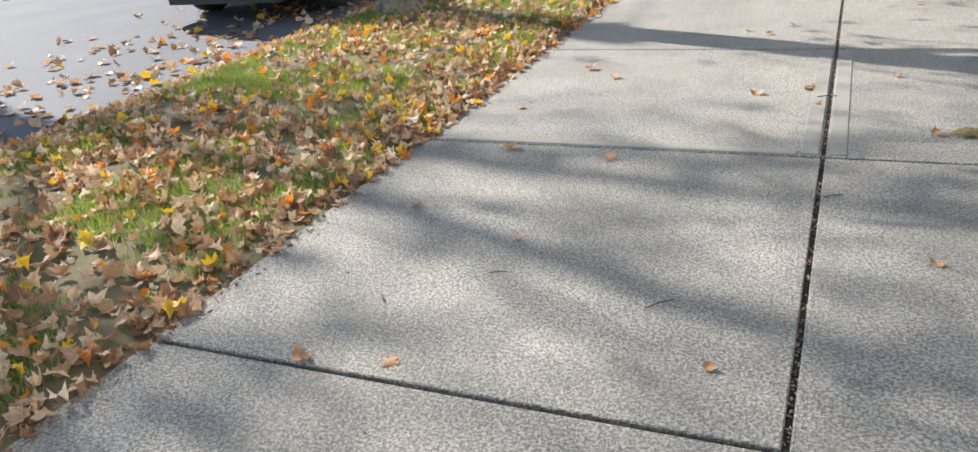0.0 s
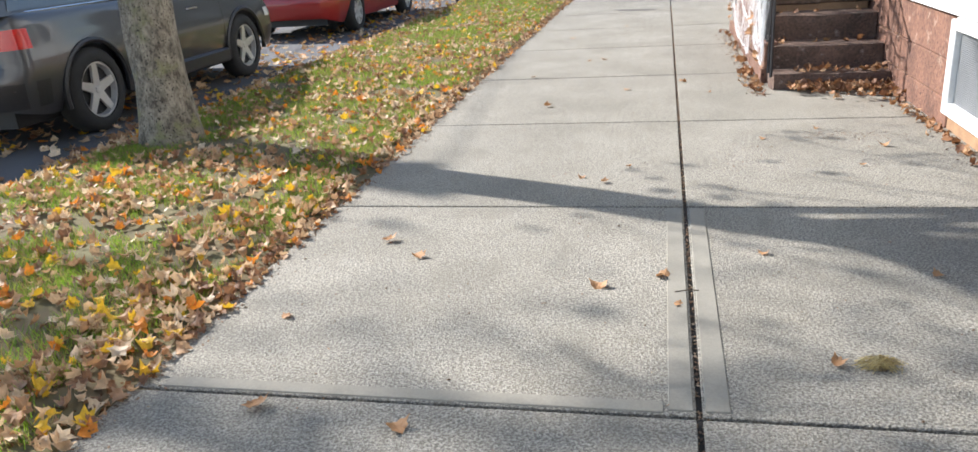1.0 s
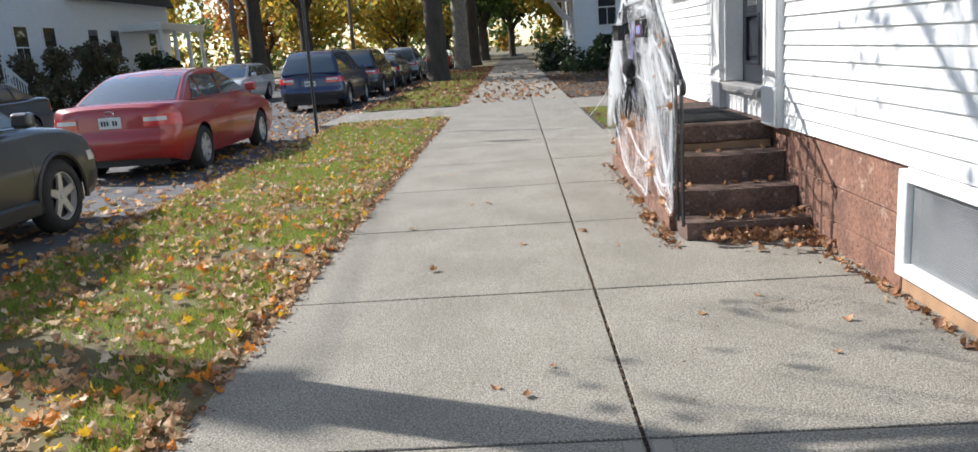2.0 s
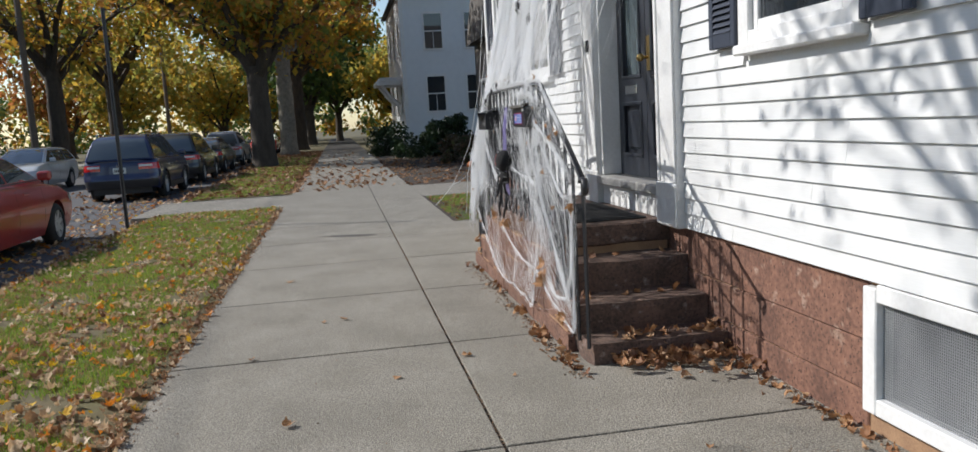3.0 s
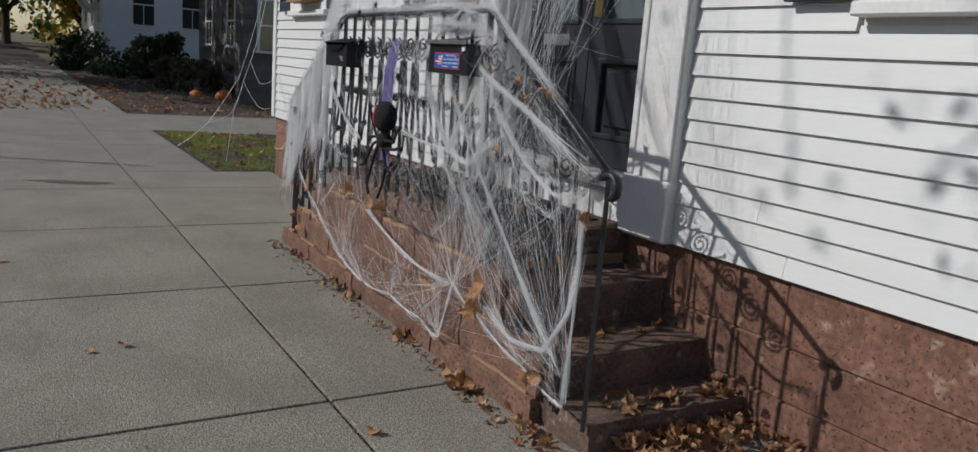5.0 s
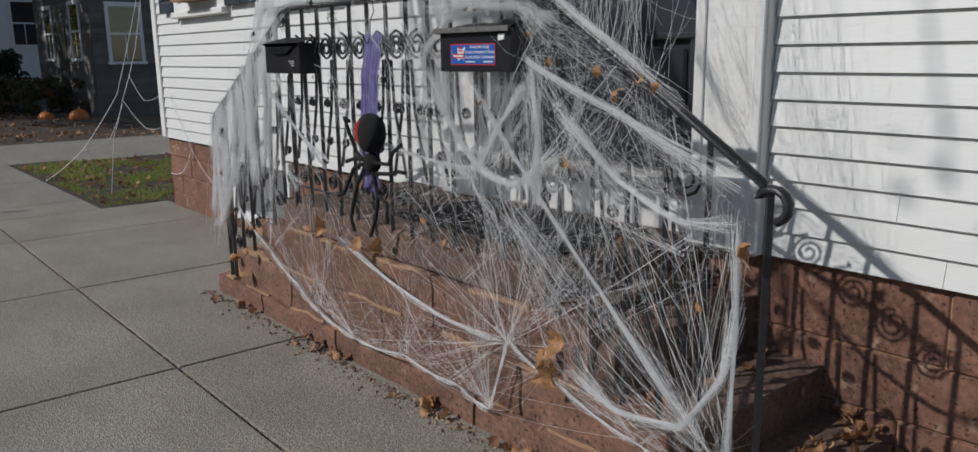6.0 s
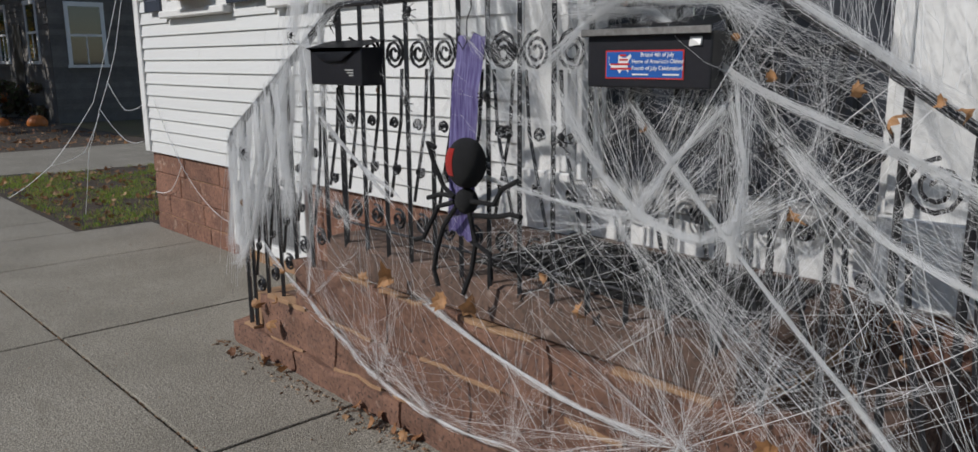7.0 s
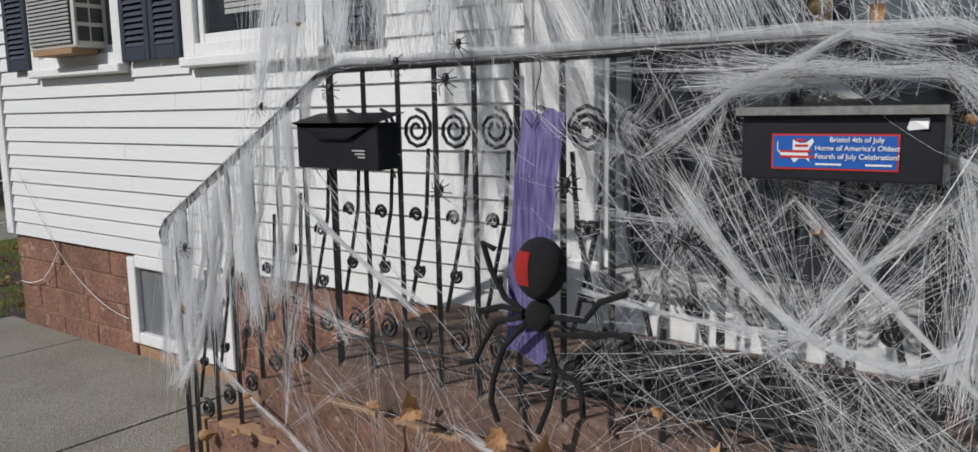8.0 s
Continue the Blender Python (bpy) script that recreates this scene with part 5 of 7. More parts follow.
def clap_sheet(parent, plane, c, a0, a1, z0, z1, step, material, out, name="clapboard_cladding"):
    """Overlapping boards on a wall in the plane x = c or y = c, facing out (+1 or -1)."""
    vs, fs = [], []
    z = z0
    while z < z1:
        o = len(vs)
        for a in (a0, a1):
            for d, zz in ((0.02, z), (0.0, z), (0.004, z + step)):
                q = c + out * d
                vs.append((q, a, zz) if plane == "x" else (a, q, zz))
        fs += [(o, o + 3, o + 4, o + 1), (o, o + 2, o + 5, o + 3)]
        z += step
    return tagged(mesh_part(name, vs, fs, material, parent), kind="stuff")


def far_window(parent, plane, c, a, z, w, h, out):
    def bx(name, d0, d1, a0, a1, z0, z1, m, par):
        q0, q1 = sorted((c + out * d0, c + out * d1))
        dims = (q0, q1, a0, a1, z0, z1) if plane == "x" else (a0, a1, q0, q1, z0, z1)
        return part(name, box(bm_new(), *dims), m, par)
    win = bx("window", 0.0, 0.05, a - w / 2 - 0.1, a + w / 2 + 0.1, z + h, z + h + 0.12, TRIM, parent)
    bx("sill", 0.0, 0.08, a - w / 2 - 0.13, a + w / 2 + 0.13, z - 0.1, z - 0.02, TRIM, win)
    bx("frame", 0.0, 0.045, a - w / 2 - 0.1, a - w / 2, z - 0.02, z + h, TRIM, win)
    bx("frame", 0.0, 0.045, a + w / 2, a + w / 2 + 0.1, z - 0.02, z + h, TRIM, win)
    bx("pane", 0.0, 0.024, a - w / 2, a + w / 2, z - 0.02, z + h, DARKGLASS, win)
    bx("sash_bar", 0.025, 0.04, a - w / 2, a + w / 2, z + h / 2 - 0.03, z + h / 2 + 0.03, TRIM, win)
    bx("sash_bar", 0.025, 0.036, a - 0.015, a + 0.015, z, z + h / 2 - 0.03, TRIM, win)


def roof_prism(parent, x0, x1, y0, y1, z0, z1, along, material):
    bm = bm_new()
    if along == "y":
        m = (x0 + x1) / 2
        p = [(x0, y0, z0), (x1, y0, z0), (m, y0, z1), (x0, y1, z0), (x1, y1, z0), (m, y1, z1)]
    else:
        m = (y0 + y1) / 2
        p = [(x0, y0, z0), (x0, y1, z0), (x0, m, z1), (x1, y0, z0), (x1, y1, z0), (x1, m, z1)]
    v = [bm.verts.new(q) for q in p]
    for f in ((0, 1, 2), (3, 5, 4), (0, 2, 5, 3), (1, 4, 5, 2), (0, 3, 4, 1)):
        bm.faces.new([v[i] for i in f])
    bmesh.ops.recalc_face_normals(bm, faces=list(bm.faces))
    part("roof", bm, material, parent)


fh = thing("neighbour_house", (7, 55, 0), "tall pale clapboard house beyond the hedge", "house")
boxpart("wall", (3.15, 12, 50.0, 62, -0.3, 8.6), SIDING_BLUE, fh)
clap_sheet(fh, "y", 50.0, 3.15, 12, 0.3, 8.5, 0.15, SIDING_BLUE, -1)
clap_sheet(fh, "x", 3.15, 50, 62, 0.3, 8.5, 0.15, SIDING_BLUE, -1)
roof_prism(fh, 2.8, 12.4, 49.6, 62.4, 8.6, 11.5, "y", ROOFING)
boxpart("corner_board", (3.08, 3.3, 49.93, 50.1, 0, 8.6), TRIM, fh)
for a in (4.9, 7.15, 9.6):
    for z in (2.15, 5.55):
        far_window(fh, "y", 50.0, a, z, 0.95, 1.85, -1)
for a in (52, 55.5, 59):
    for z in (2.15, 5.4):
        far_window(fh, "x", 3.15, a, z, 0.95, 1.75, -1)
for z0, z1, d in ((3.7, 3.95, 1.5), (3.95, 4.15, 1.3)):
    boxpart("door_canopy", (3.15 - d, 3.1, 51.5, 54.5, z0, z1), TRIM, fh, "white bracketed door canopy", bevel=0.03)
for y in (51.8, 54.2):
    bm = bm_new()
    tube(bm, [(2.95, y, 2.6), (2.5, y, 3.0), (2.0, y, 3.7)], 0.1, 6)
    part("bracket", bm, TRIM, fh)
boxpart("stoop", (1.5, 3.1, 51.5, 54.5, -0.2, 0.8), STONE, fh, bevel=0.03)
boxpart("stoop_step", (1.5, 3.1, 50.9, 51.49, -0.2, 0.4), STONE, fh, bevel=0.03)

sh = thing("shingled_house", (8, 33, 0), "grey weathered shingle house beside the driveway", "house")
boxpart("wall", (5.3, 13, 32.5, 39, -0.3, 4.6), SHINGLE, sh)
clap_sheet(sh, "y", 32.5, 5.3, 13, 0.2, 4.6, 0.14, SHINGLE, -1, "shingle_cladding")
clap_sheet(sh, "x", 5.3, 32.5, 39, 0.2, 4.6, 0.14, SHINGLE, -1, "shingle_cladding")
roof_prism(sh, 5.0, 13.3, 32.2, 39.3, 4.6, 8.4, "x", SHINGLE)
for a in (34.0, 37.2):
    far_window(sh, "x", 5.3, a, 1.5, 0.9, 1.5, -1)
for a in (6.2, 8.2):
    far_window(sh, "y", 32.5, a, 1.4, 0.8, 1.5, -1)
    far_window(sh, "y", 32.5, a, 4.0, 0.7, 1.3, -1)
boxpart("front_door", (5.27, 5.31, 35.2, 36.1, 0.3, 2.5), BLACKPLASTIC_SHADE, sh, "dark front door")
boxpart("front_step", (4.2, 5.29, 34.9, 36.4, -0.2, 0.3), STONE, sh, bevel=0.02)

PUMPKIN = mat("pumpkin_skin", (0.50, 0.15, 0.02), (0.38, 0.10, 0.015), 0.45, scale=10, fine=60, bump=0.1)
for x, y, r in ((4.35, 30.8, 0.24), (4.75, 35.2, 0.22), (3.7, 31.4, 0.2)):
    pk = thing("pumpkin", (x, y, 0), "orange pumpkin in the garden", "pumpkin", "pumpkins in the garden")
    bm = bm_new()
    zb = 0.3 if y > 34.9 else -0.17
    bmesh.ops.create_uvsphere(bm, u_segments=30, v_segments=12, radius=r, matrix=pose(x, y, zb + r * 0.8))
    for v in bm.verts:
        a = math.atan2(v.co.y - y, v.co.x - x)
        k = 0.93 + 0.07 * abs(math.cos(a * 5))
        v.co = Vector((x + (v.co.x - x) * k, y + (v.co.y - y) * k, zb + (v.co.z - zb) * 0.85))
    part("shell", bm, PUMPKIN, pk, smooth=True)
    part("stem", tube(bm_new(), [(x, y, zb + r * 1.45), (x + 0.02, y, zb + r * 1.45 + 0.09)], [0.03, 0.02], 6), BARK, pk)

oh = thing("house_opposite", (-26, 46, 0), "white house with dark gambrel roof across the street", "house")
boxpart("wall", (-31, -22.4, 36.0, 56.5, -0.3, 5.2), SIDING_BLUE, oh)
clap_sheet(oh, "x", -22.4, 36.0, 56.5, 0.3, 5.2, 0.16, SIDING_BLUE, 1)
boxpart("gable_wall", (-31, -22.2, 35.6, 44.0, -0.3, 7.6), SIDING_BLUE, oh)
clap_sheet(oh, "x", -22.2, 35.6, 44.0, 0.3, 7.6, 0.16, SIDING_BLUE, 1)
roof_prism(oh, -31.4, -21.9, 35.2, 44.4, 7.6, 10.4, "x", ROOFING)
bm = bm_new()
p = [(-22.0, 44.4, 5.1), (-22.0, 56.9, 5.1), (-23.4, 56.9, 8.2), (-23.4, 44.4, 8.2), (-27, 44.4, 9.6), (-27, 56.9, 9.6), (-31, 44.4, 5.1), (-31, 56.9, 5.1)]
v = [bm.verts.new(q) for q in p]
for f in ((0, 1, 2, 3), (3, 2, 5, 4), (4, 5, 7, 6), (0, 3, 4, 6), (1, 7, 5, 2)):
    bm.faces.new([v[i] for i in f])
part("roof", bm, ROOFING, oh, "dark gambrel roof")
for a in (46.5, 49.2, 51.9, 54.6):
    d = boxpart("dormer", (-23.4, -21.95, a - 0.6, a + 0.6, 5.9, 7.6), TRIM, oh)
    far_window(oh, "x", -21.95, a, 6.1, 0.75, 1.2, 1)
for a in (37.5, 39.8, 42.1, 46.6, 49.0, 53.8):
    far_window(oh, "x", -22.2 if a < 44 else -22.4, a, 1.8, 1.0, 1.8, 1)
porch = boxpart("porch_roof", (-22.39, -20.0, 49.6, 56.3, 3.5, 3.9), TRIM, oh, "white porch roof", bevel=0.03)
boxpart("porch_floor", (-22.39, -20.0, 49.6, 56.3, -0.2, 0.7), TRIM, oh)
for y in (49.9, 51.9, 53.9, 56.0):
    part("column", tube(bm_new(), [(-20.2, y, 0.7), (-20.2, y, 3.5)], 0.13, 10), TRIM, oh)
st2 = thing("porch_stair", (-19.5, 33.5, 0), "white wooden porch stair with balustrade across the street", "stair")
for k in range(5):
    boxpart("tread", (-21.2 + 0.0, -19.6 - 0.0, 33.9 + 0.28 * k, 34.2 + 0.28 * k, -0.1, 1.05 - 0.2 * k), TRIM, st2)
for x in (-21.2, -19.6):
    part("hand_rail", tube(bm_new(), [(x, 33.9, 2.0), (x, 35.3, 1.1)], 0.05, 5), TRIM, st2)
    for k in range(9):
        y = 33.95 + 0.16 * k
        part("baluster", tube(bm_new(), [(x, y, 1.0 - 0.14 * k * 0.9), (x, y, 1.97 - 0.105 * k)], 0.022, 4), TRIM, st2)
oh2 = thing("white_house_opposite", (-26, 22, 0), "white clapboard house far across the street", "house")
boxpart("wall", (-32, -23, 12, 33.5, -0.3, 7.0), SIDING_BLUE, oh2)
clap_sheet(oh2, "x", -23.0, 12, 33.5, 0.3, 7.0, 0.16, SIDING_BLUE, 1)
roof_prism(oh2, -32.4, -22.6, 11.6, 33.9, 7.0, 10, "y", ROOFING)
for a in (15, 18.5, 22, 25.5, 29, 32):
    for z in (1.6, 4.4):
        far_window(oh2, "x", -23.0, a, z, 1.0, 1.7, 1)

# ---- sign post, utility poles and wires ----
pp = thing("sign_post", (-4.22, 18.75, 0), "thin dark steel sign post at the verge", "post")
part("post", tube(bm_new(), [(-4.22, 18.75, -0.1), (-4.22, 18.75, 3.6)], 0.032, 6), IRON, pp)
WOODPOLE = mat("pole_wood", (0.20, 0.16, 0.12), (0.12, 0.095, 0.075), 0.9, scale=4, fine=50, bump=0.4, stretch=(1, 1, 0.2))
for x, y in ((-14.0, 44.0), (-14.0, 74.0), (-14.2, 104), (-14.0, 12.0)):
    up = thing("utility_pole", (x, y, 0), "wooden utility pole across the street", "utility pole")
    part("pole", tube(bm_new(), [(x, y, -0.2), (x, y, 10)], [0.17, 0.12], 10), WOODPOLE, up)
    part("crossarm", box(bm_new(), x - 1.0, x + 1.0, y - 0.06, y + 0.06, 9.0, 9.14), WOODPOLE, up)
for dx, z in ((-0.9, 9.2), (0.9, 9.2), (0.15, 7.0), (0.15, 6.6)):
    bm = bm_new()
    for a, b in ((12.0, 44.0), (44.0, 74.0), (74, 104)):
        tube(bm, [(-14 + dx, a + (b - a) * k / 8, z - 0.6 * (1 - (k / 4 - 1) ** 2)) for k in range(9)], 0.015, 4)
    tagged(part("overhead_wire", bm, BLACKPLASTIC_SHADE), "black overhead wire between utility poles", "wire")


# ---- leaves and grass ----
LOBES = [(0.0, -0.55), (0.20, -0.40), (0.52, -0.46), (0.60, -0.14), (0.92, 0.05), (0.66, 0.26), (0.62, 0.64), (0.32, 0.60), (0.0, 0.95), (-0.32, 0.60), (-0.62, 0.64), (-0.66, 0.26), (-0.92, 0.05), (-0.60, -0.14), (-0.52, -0.46), (-0.20, -0.40)]


def leaf_shape(rng, size, curl):
    """A lobed leaf, dished and twisted, about the origin: centre, middle ring, rim."""
    k1, k2, tw = rng.uniform(-curl, curl), rng.uniform(0.1, 1.0) * curl, rng.uniform(-0.5, 0.5) * curl
    sx = rng.uniform(0.75, 1.1)
    pts = [(0.0, 0.0, 0.0)]
    for f in (0.5, 1.0):
        for x, y in LOBES:
            j = rng.uniform(0.8, 1.12)
            u, v = x * f * sx * j, y * f * j
            w = k2 * u * u + k1 * v * v * 0.8 + tw * u * v + (rng.uniform(-0.06, 0.12) if f == 1.0 else 0)
            pts.append((u * size, v * size, w * size))
    return pts


NL = len(LOBES)
LEAF_FACES = [(0, 1 + k, 1 + (k + 1) % NL) for k in range(NL)] + [(1 + k, 1 + NL + k, 1 + NL + (k + 1) % NL, 1 + (k + 1) % NL) for k in range(NL)]


def leaf_heap(name, places, material, label, seed, size=(0.045, 0.075), curl=0.7, tilt=0.5, parent=None):
    """One joined litter of leaves at places (x, y, z)."""
    rng = random.Random(seed)
    shapes = [np.array(leaf_shape(rng, 1.0, curl)) for _ in range(24)]
    vs, fs = [], []
    for x, y, z in places:
        s = rng.uniform(*size)
        m = np.array(Euler((rng.gauss(0, tilt), rng.gauss(0, tilt), rng.uniform(0, 6.28))).to_matrix())
        p = (shapes[rng.randrange(24)] * s) @ m.T
        p[:, 2] -= min(p[:, 2].min(), 0) * 0.85
        p += (x, y, z + 0.003)
        o = len(vs)
        vs += p.tolist()
        fs += [tuple(i + o for i in f) for f in LEAF_FACES]
    return tagged(mesh_part(name, vs, fs, material, parent), label, "leaves", kind="stuff")


rng = random.Random(77)
places = []
while len(places) < 12500:
    x, y = rng.uniform(-4.6, -1.77), rng.uniform(-0.5, 20.3)
    dens = 0.9 if y < 5.0 else max(0.22, 0.62 - 0.04 * (y - 5.0))
    dens *= 0.55 + 0.75 * noise.noise((x * 0.9, y * 0.9, 5)) + (0.35 if x < -3.9 else 0) + (0.3 if x > -2.25 else 0)
    if rng.random() < dens:
        places.append((x, y, verge_z(x, y) + rng.uniform(0, 0.02)))
leaf_heap("leaf_litter", places, LEAF, "curled tan and orange fallen leaves on the verge", 1, size=(0.016, 0.050), curl=1.3, tilt=0.42)
places = [(-4.45 - abs(rng.gauss(0, 1.1)), rng.uniform(-2, 26), ROAD_Z) for _ in range(1500)]
leaf_heap("road_leaves", places, LEAF, "fallen leaves along the edge of the road", 2, tilt=0.3)
places = [(rng.uniform(-4.4, -1.7), rng.uniform(23.7, 60), 0.0) for _ in range(3400)] + [(rng.uniform(0.95, 4.6), rng.uniform(24.3, 42), -0.13) for _ in range(3600)] + [(rng.gauss(-0.6, 1.0), 24 + abs(rng.gauss(0, 9)), 0.0) for _ in range(260)] + [(rng.uniform(-9, -4.6), rng.uniform(24, 60), ROAD_Z) for _ in range(900)] + [(-13.4 + rng.gauss(0, 0.8), rng.uniform(5, 50), ROAD_Z + 0.05) for _ in range(900)]
leaf_heap("far_leaf_litter", places, LEAF_BROWN, "brown leaf litter under the street trees", 3, size=(0.07, 0.11), tilt=0.35)
places = []
for _ in range(260):
    x = rng.uniform(0.85, 1.60)
    y = 8.84 - abs(rng.gauss(0, 0.10 + 0.22 * (x - 0.85))) + (0.14 if rng.random() < 0.25 else 0)
    places.append((x, y, 0.13 if y > 8.83 else rng.uniform(0, 0.05)))
for _ in range(75):
    y = rng.choice((8.75, 9.0, 9.25, 9.6, 9.65, 10.3, 11.2, 12.2)) + rng.gauss(0, 0.1)
    places.append((0.66 - abs(rng.gauss(0, 0.06)), y + rng.gauss(0, 0.05), 0.0))
for _ in range(70):
    places.append((1.55 - abs(rng.gauss(0, 0.05)), rng.uniform(5.5, 8.6), 0.0))
for _ in range(14):
    places.append((rng.uniform(0.8, 1.5), rng.choice((9.28, 9.55, 9.25)), 0.0))
places = [(x, y, z if z or y < 9.1 or x < 0.7 else foot_z(y)) for x, y, z in places]
leaf_heap("stoop_leaves", places, LEAF_BROWN, "dry brown leaves heaped against the steps", 4, size=(0.022, 0.047), curl=1.0, tilt=0.6)

places = [(-1.76 - abs(rng.gauss(0, 0.16)), rng.uniform(0, 20), -0.010) for _ in range(2900)]
leaf_heap("edge_litter", places, LEAF_BROWN, "crushed leaf litter along the pavement edge", 6, size=(0.009, 0.026), curl=1.4, tilt=0.5)

# single leaves lying on the pavement
singles = []
for k in range(5):
    me = bpy.data.meshes.new("fallen_leaf")
    me.from_pydata([(a, b, c + 0.012) for a, b, c in leaf_shape(rng, 0.05, 0.8)], [], LEAF_FACES)
    me.materials.append(LEAF_BROWN)
    singles.append(me)
spots = [(-0.85, 4.03), (-0.95, 3.2), (-0.35, 5.05), (0.42, 4.5), (-1.02, 2.42), (-1.28, 2.36), (-1.32, 4.1), (-0.1, 5.15), (-0.42, 6.4), (-0.05, 4.9), (-1.15, 5.3), (-1.35, 5.5), (-0.55, 6.5), (-0.3, 6.7), (0.5, 7.3), (1.15, 7.1), (0.95, 6.7), (0.85, 7.55), (-1.0, 8.4), (-0.4, 9.0), (0.25, 8.8), (-0.7, 10.6), (0.05, 9.3), (-0.85, 10.55), (-1.2, 12.4), (-0.6, 13.4), (-1.3, 9.7), (0.3, 5.4), (0.6, 3.9), (-0.75, 1.9), (-0.9, 1.7), (-0.2, 2.6), (0.35, 3.3), (-1.45, 3.4), (-1.5, 4.7), (0.9, 5.2)]
for i, (x, y) in enumerate(spots):
    o = new("fallen_leaf", singles[i % 5])
    o.location, o.rotation_euler = (x, y, 0.0), (rng.uniform(-0.15, 0.15), rng.uniform(-0.15, 0.15), rng.uniform(0, 6.28))
    o.scale = [rng.uniform(0.4, 1.0)] * 3
    tagged(o, "small curled dry leaf lying on the concrete", "leaf", "leaves on the pavement")

STRAW = ramp_mat("straw", [(0.50, 0.40, 0.17), (0.42, 0.32, 0.13), (0.58, 0.48, 0.24)], 0.8, 0.2)
bm = bm_new()
for _ in range(90):
    a, l = rng.gauss(0.1, 0.5), rng.uniform(0.02, 0.055)
    x, y, z = 0.54 + rng.gauss(0, 0.022), 4.5 + rng.gauss(0, 0.014), rng.uniform(0.003, 0.025)
    tube(bm, [(x - l * math.cos(a), y - l * math.sin(a), z * 0.4 + 0.002), (x, y, z + 0.012), (x + l * math.cos(a), y + l * math.sin(a), z * 0.5 + 0.002)], 0.0011, 3)
tagged(part("straw_tuft", bm, STRAW), "dry straw-coloured grass tuft lying on the concrete", "grass tuft")

# crumbs and twigs
DEBRIS = ramp_mat("debris", [(0.20, 0.13, 0.08), (0.12, 0.08, 0.055), (0.33, 0.25, 0.17), (0.25, 0.15, 0.09)], 0.9, 0.0)
vs, fs = [], []


def crumb(x, y, z, s):
    o = len(vs)
    a = rng.uniform(0, 6.28)
    l = s * rng.uniform(1, 3)
    ca, sa = math.cos(a), math.sin(a)
    vs.extend([(x - ca * l, y - sa * l, z), (x + sa * s, y - ca * s, z), (x + ca * l, y + sa * l, z), (x - sa * s, y + ca * s, z), (x, y, z + s * 1.2)])
    fs.extend([(o, o + 1, o + 4), (o + 1, o + 2, o + 4), (o + 2, o + 3, o + 4), (o + 3, o, o + 4)])


for _ in range(2600):
    crumb(-1.80 + abs(rng.gauss(0, 0.07)) - 0.04, rng.uniform(0, 20), 0.001, rng.uniform(0.0015, 0.005))
for _ in range(1500):
    crumb(rng.gauss(0, 0.008), rng.uniform(0.5, 16), -0.010, rng.uniform(0.002, 0.006))
for _ in range(900):
    crumb(rng.uniform(-1.7, 1.5), rng.uniform(0.8, 16), 0.002, rng.uniform(0.0015, 0.004))
for _ in range(380):
    crumb(rng.gauss(0.98, 0.17), rng.gauss(7.35, 0.07), 0.002, rng.uniform(0.0008, 0.003))
for _ in range(500):
    crumb(0.64 - abs(rng.gauss(0, 0.05)), rng.uniform(8.6, 12.7), 0.002, rng.uniform(0.003, 0.008))
for _ in range(500):
    crumb(1.57 - abs(rng.gauss(0, 0.04)), rng.uniform(4, 8.8), 0.002, rng.uniform(0.003, 0.008))
tagged(mesh_part("debris", vs, fs, DEBRIS), "crumbs of leaf and soil on the pavement", "debris", kind="stuff")
bm = bm_new()
for x, y, a, l in ((-0.42, 2.85, 0.8, 0.10), (0.02, 3.75, 0.5, 0.07), (-0.95, 2.95, 0.4, 0.06), (-0.06, 5.0, 0.2, 0.09), (-1.2, 2.7, 2.2, 0.05)):
    tube(bm, [(x, y, 0.006), (x + l * math.cos(a) * 0.5, y + l * math.sin(a) * 0.5, 0.010), (x + l * math.cos(a), y + l * math.sin(a), 0.006)], 0.0022, 5)
tagged(part("twigs", bm, BARK_DARK), "thin brown twigs on the pavement", "twigs", kind="stuff")


def grass(name, x0, x1, y0, y1, n, zf, seed, label, h=(0.02, 0.055), thresh=-0.1, w=0.0022):
    r = np.random.RandomState(seed)
    x, y = r.uniform(x0, x1, n), r.uniform(y0, y1, n)
    keep = np.array([noise.noise((a * 1.7, b * 1.7, 9.0)) + 0.5 * noise.noise((a * 5, b * 5, 3.0)) + r.uniform(-0.25, 0.25) > thresh for a, b in zip(x, y)])
    x, y = x[keep], y[keep]
    m = len(x)
    z = np.array([zf(a, b) for a, b in zip(x, y)])
    a = r.uniform(0, 6.283, m)
    hh = r.uniform(*h, m)
    lean = r.uniform(0.2, 0.9, m) * hh
    la = r.uniform(0, 6.283, m)
    v = np.empty((m * 3, 3))
    v[0::3] = np.stack([x - w * np.cos(a), y - w * np.sin(a), z - 0.004], 1)
    v[1::3] = np.stack([x + w * np.cos(a), y + w * np.sin(a), z - 0.004], 1)
    v[2::3] = np.stack([x + lean * np.cos(la), y + lean * np.sin(la), z + hh], 1)
    f = [(3 * i, 3 * i + 1, 3 * i + 2) for i in range(m)]
    return tagged(mesh_part(name, v.tolist(), f, GRASS), label, "grass", kind="stuff")


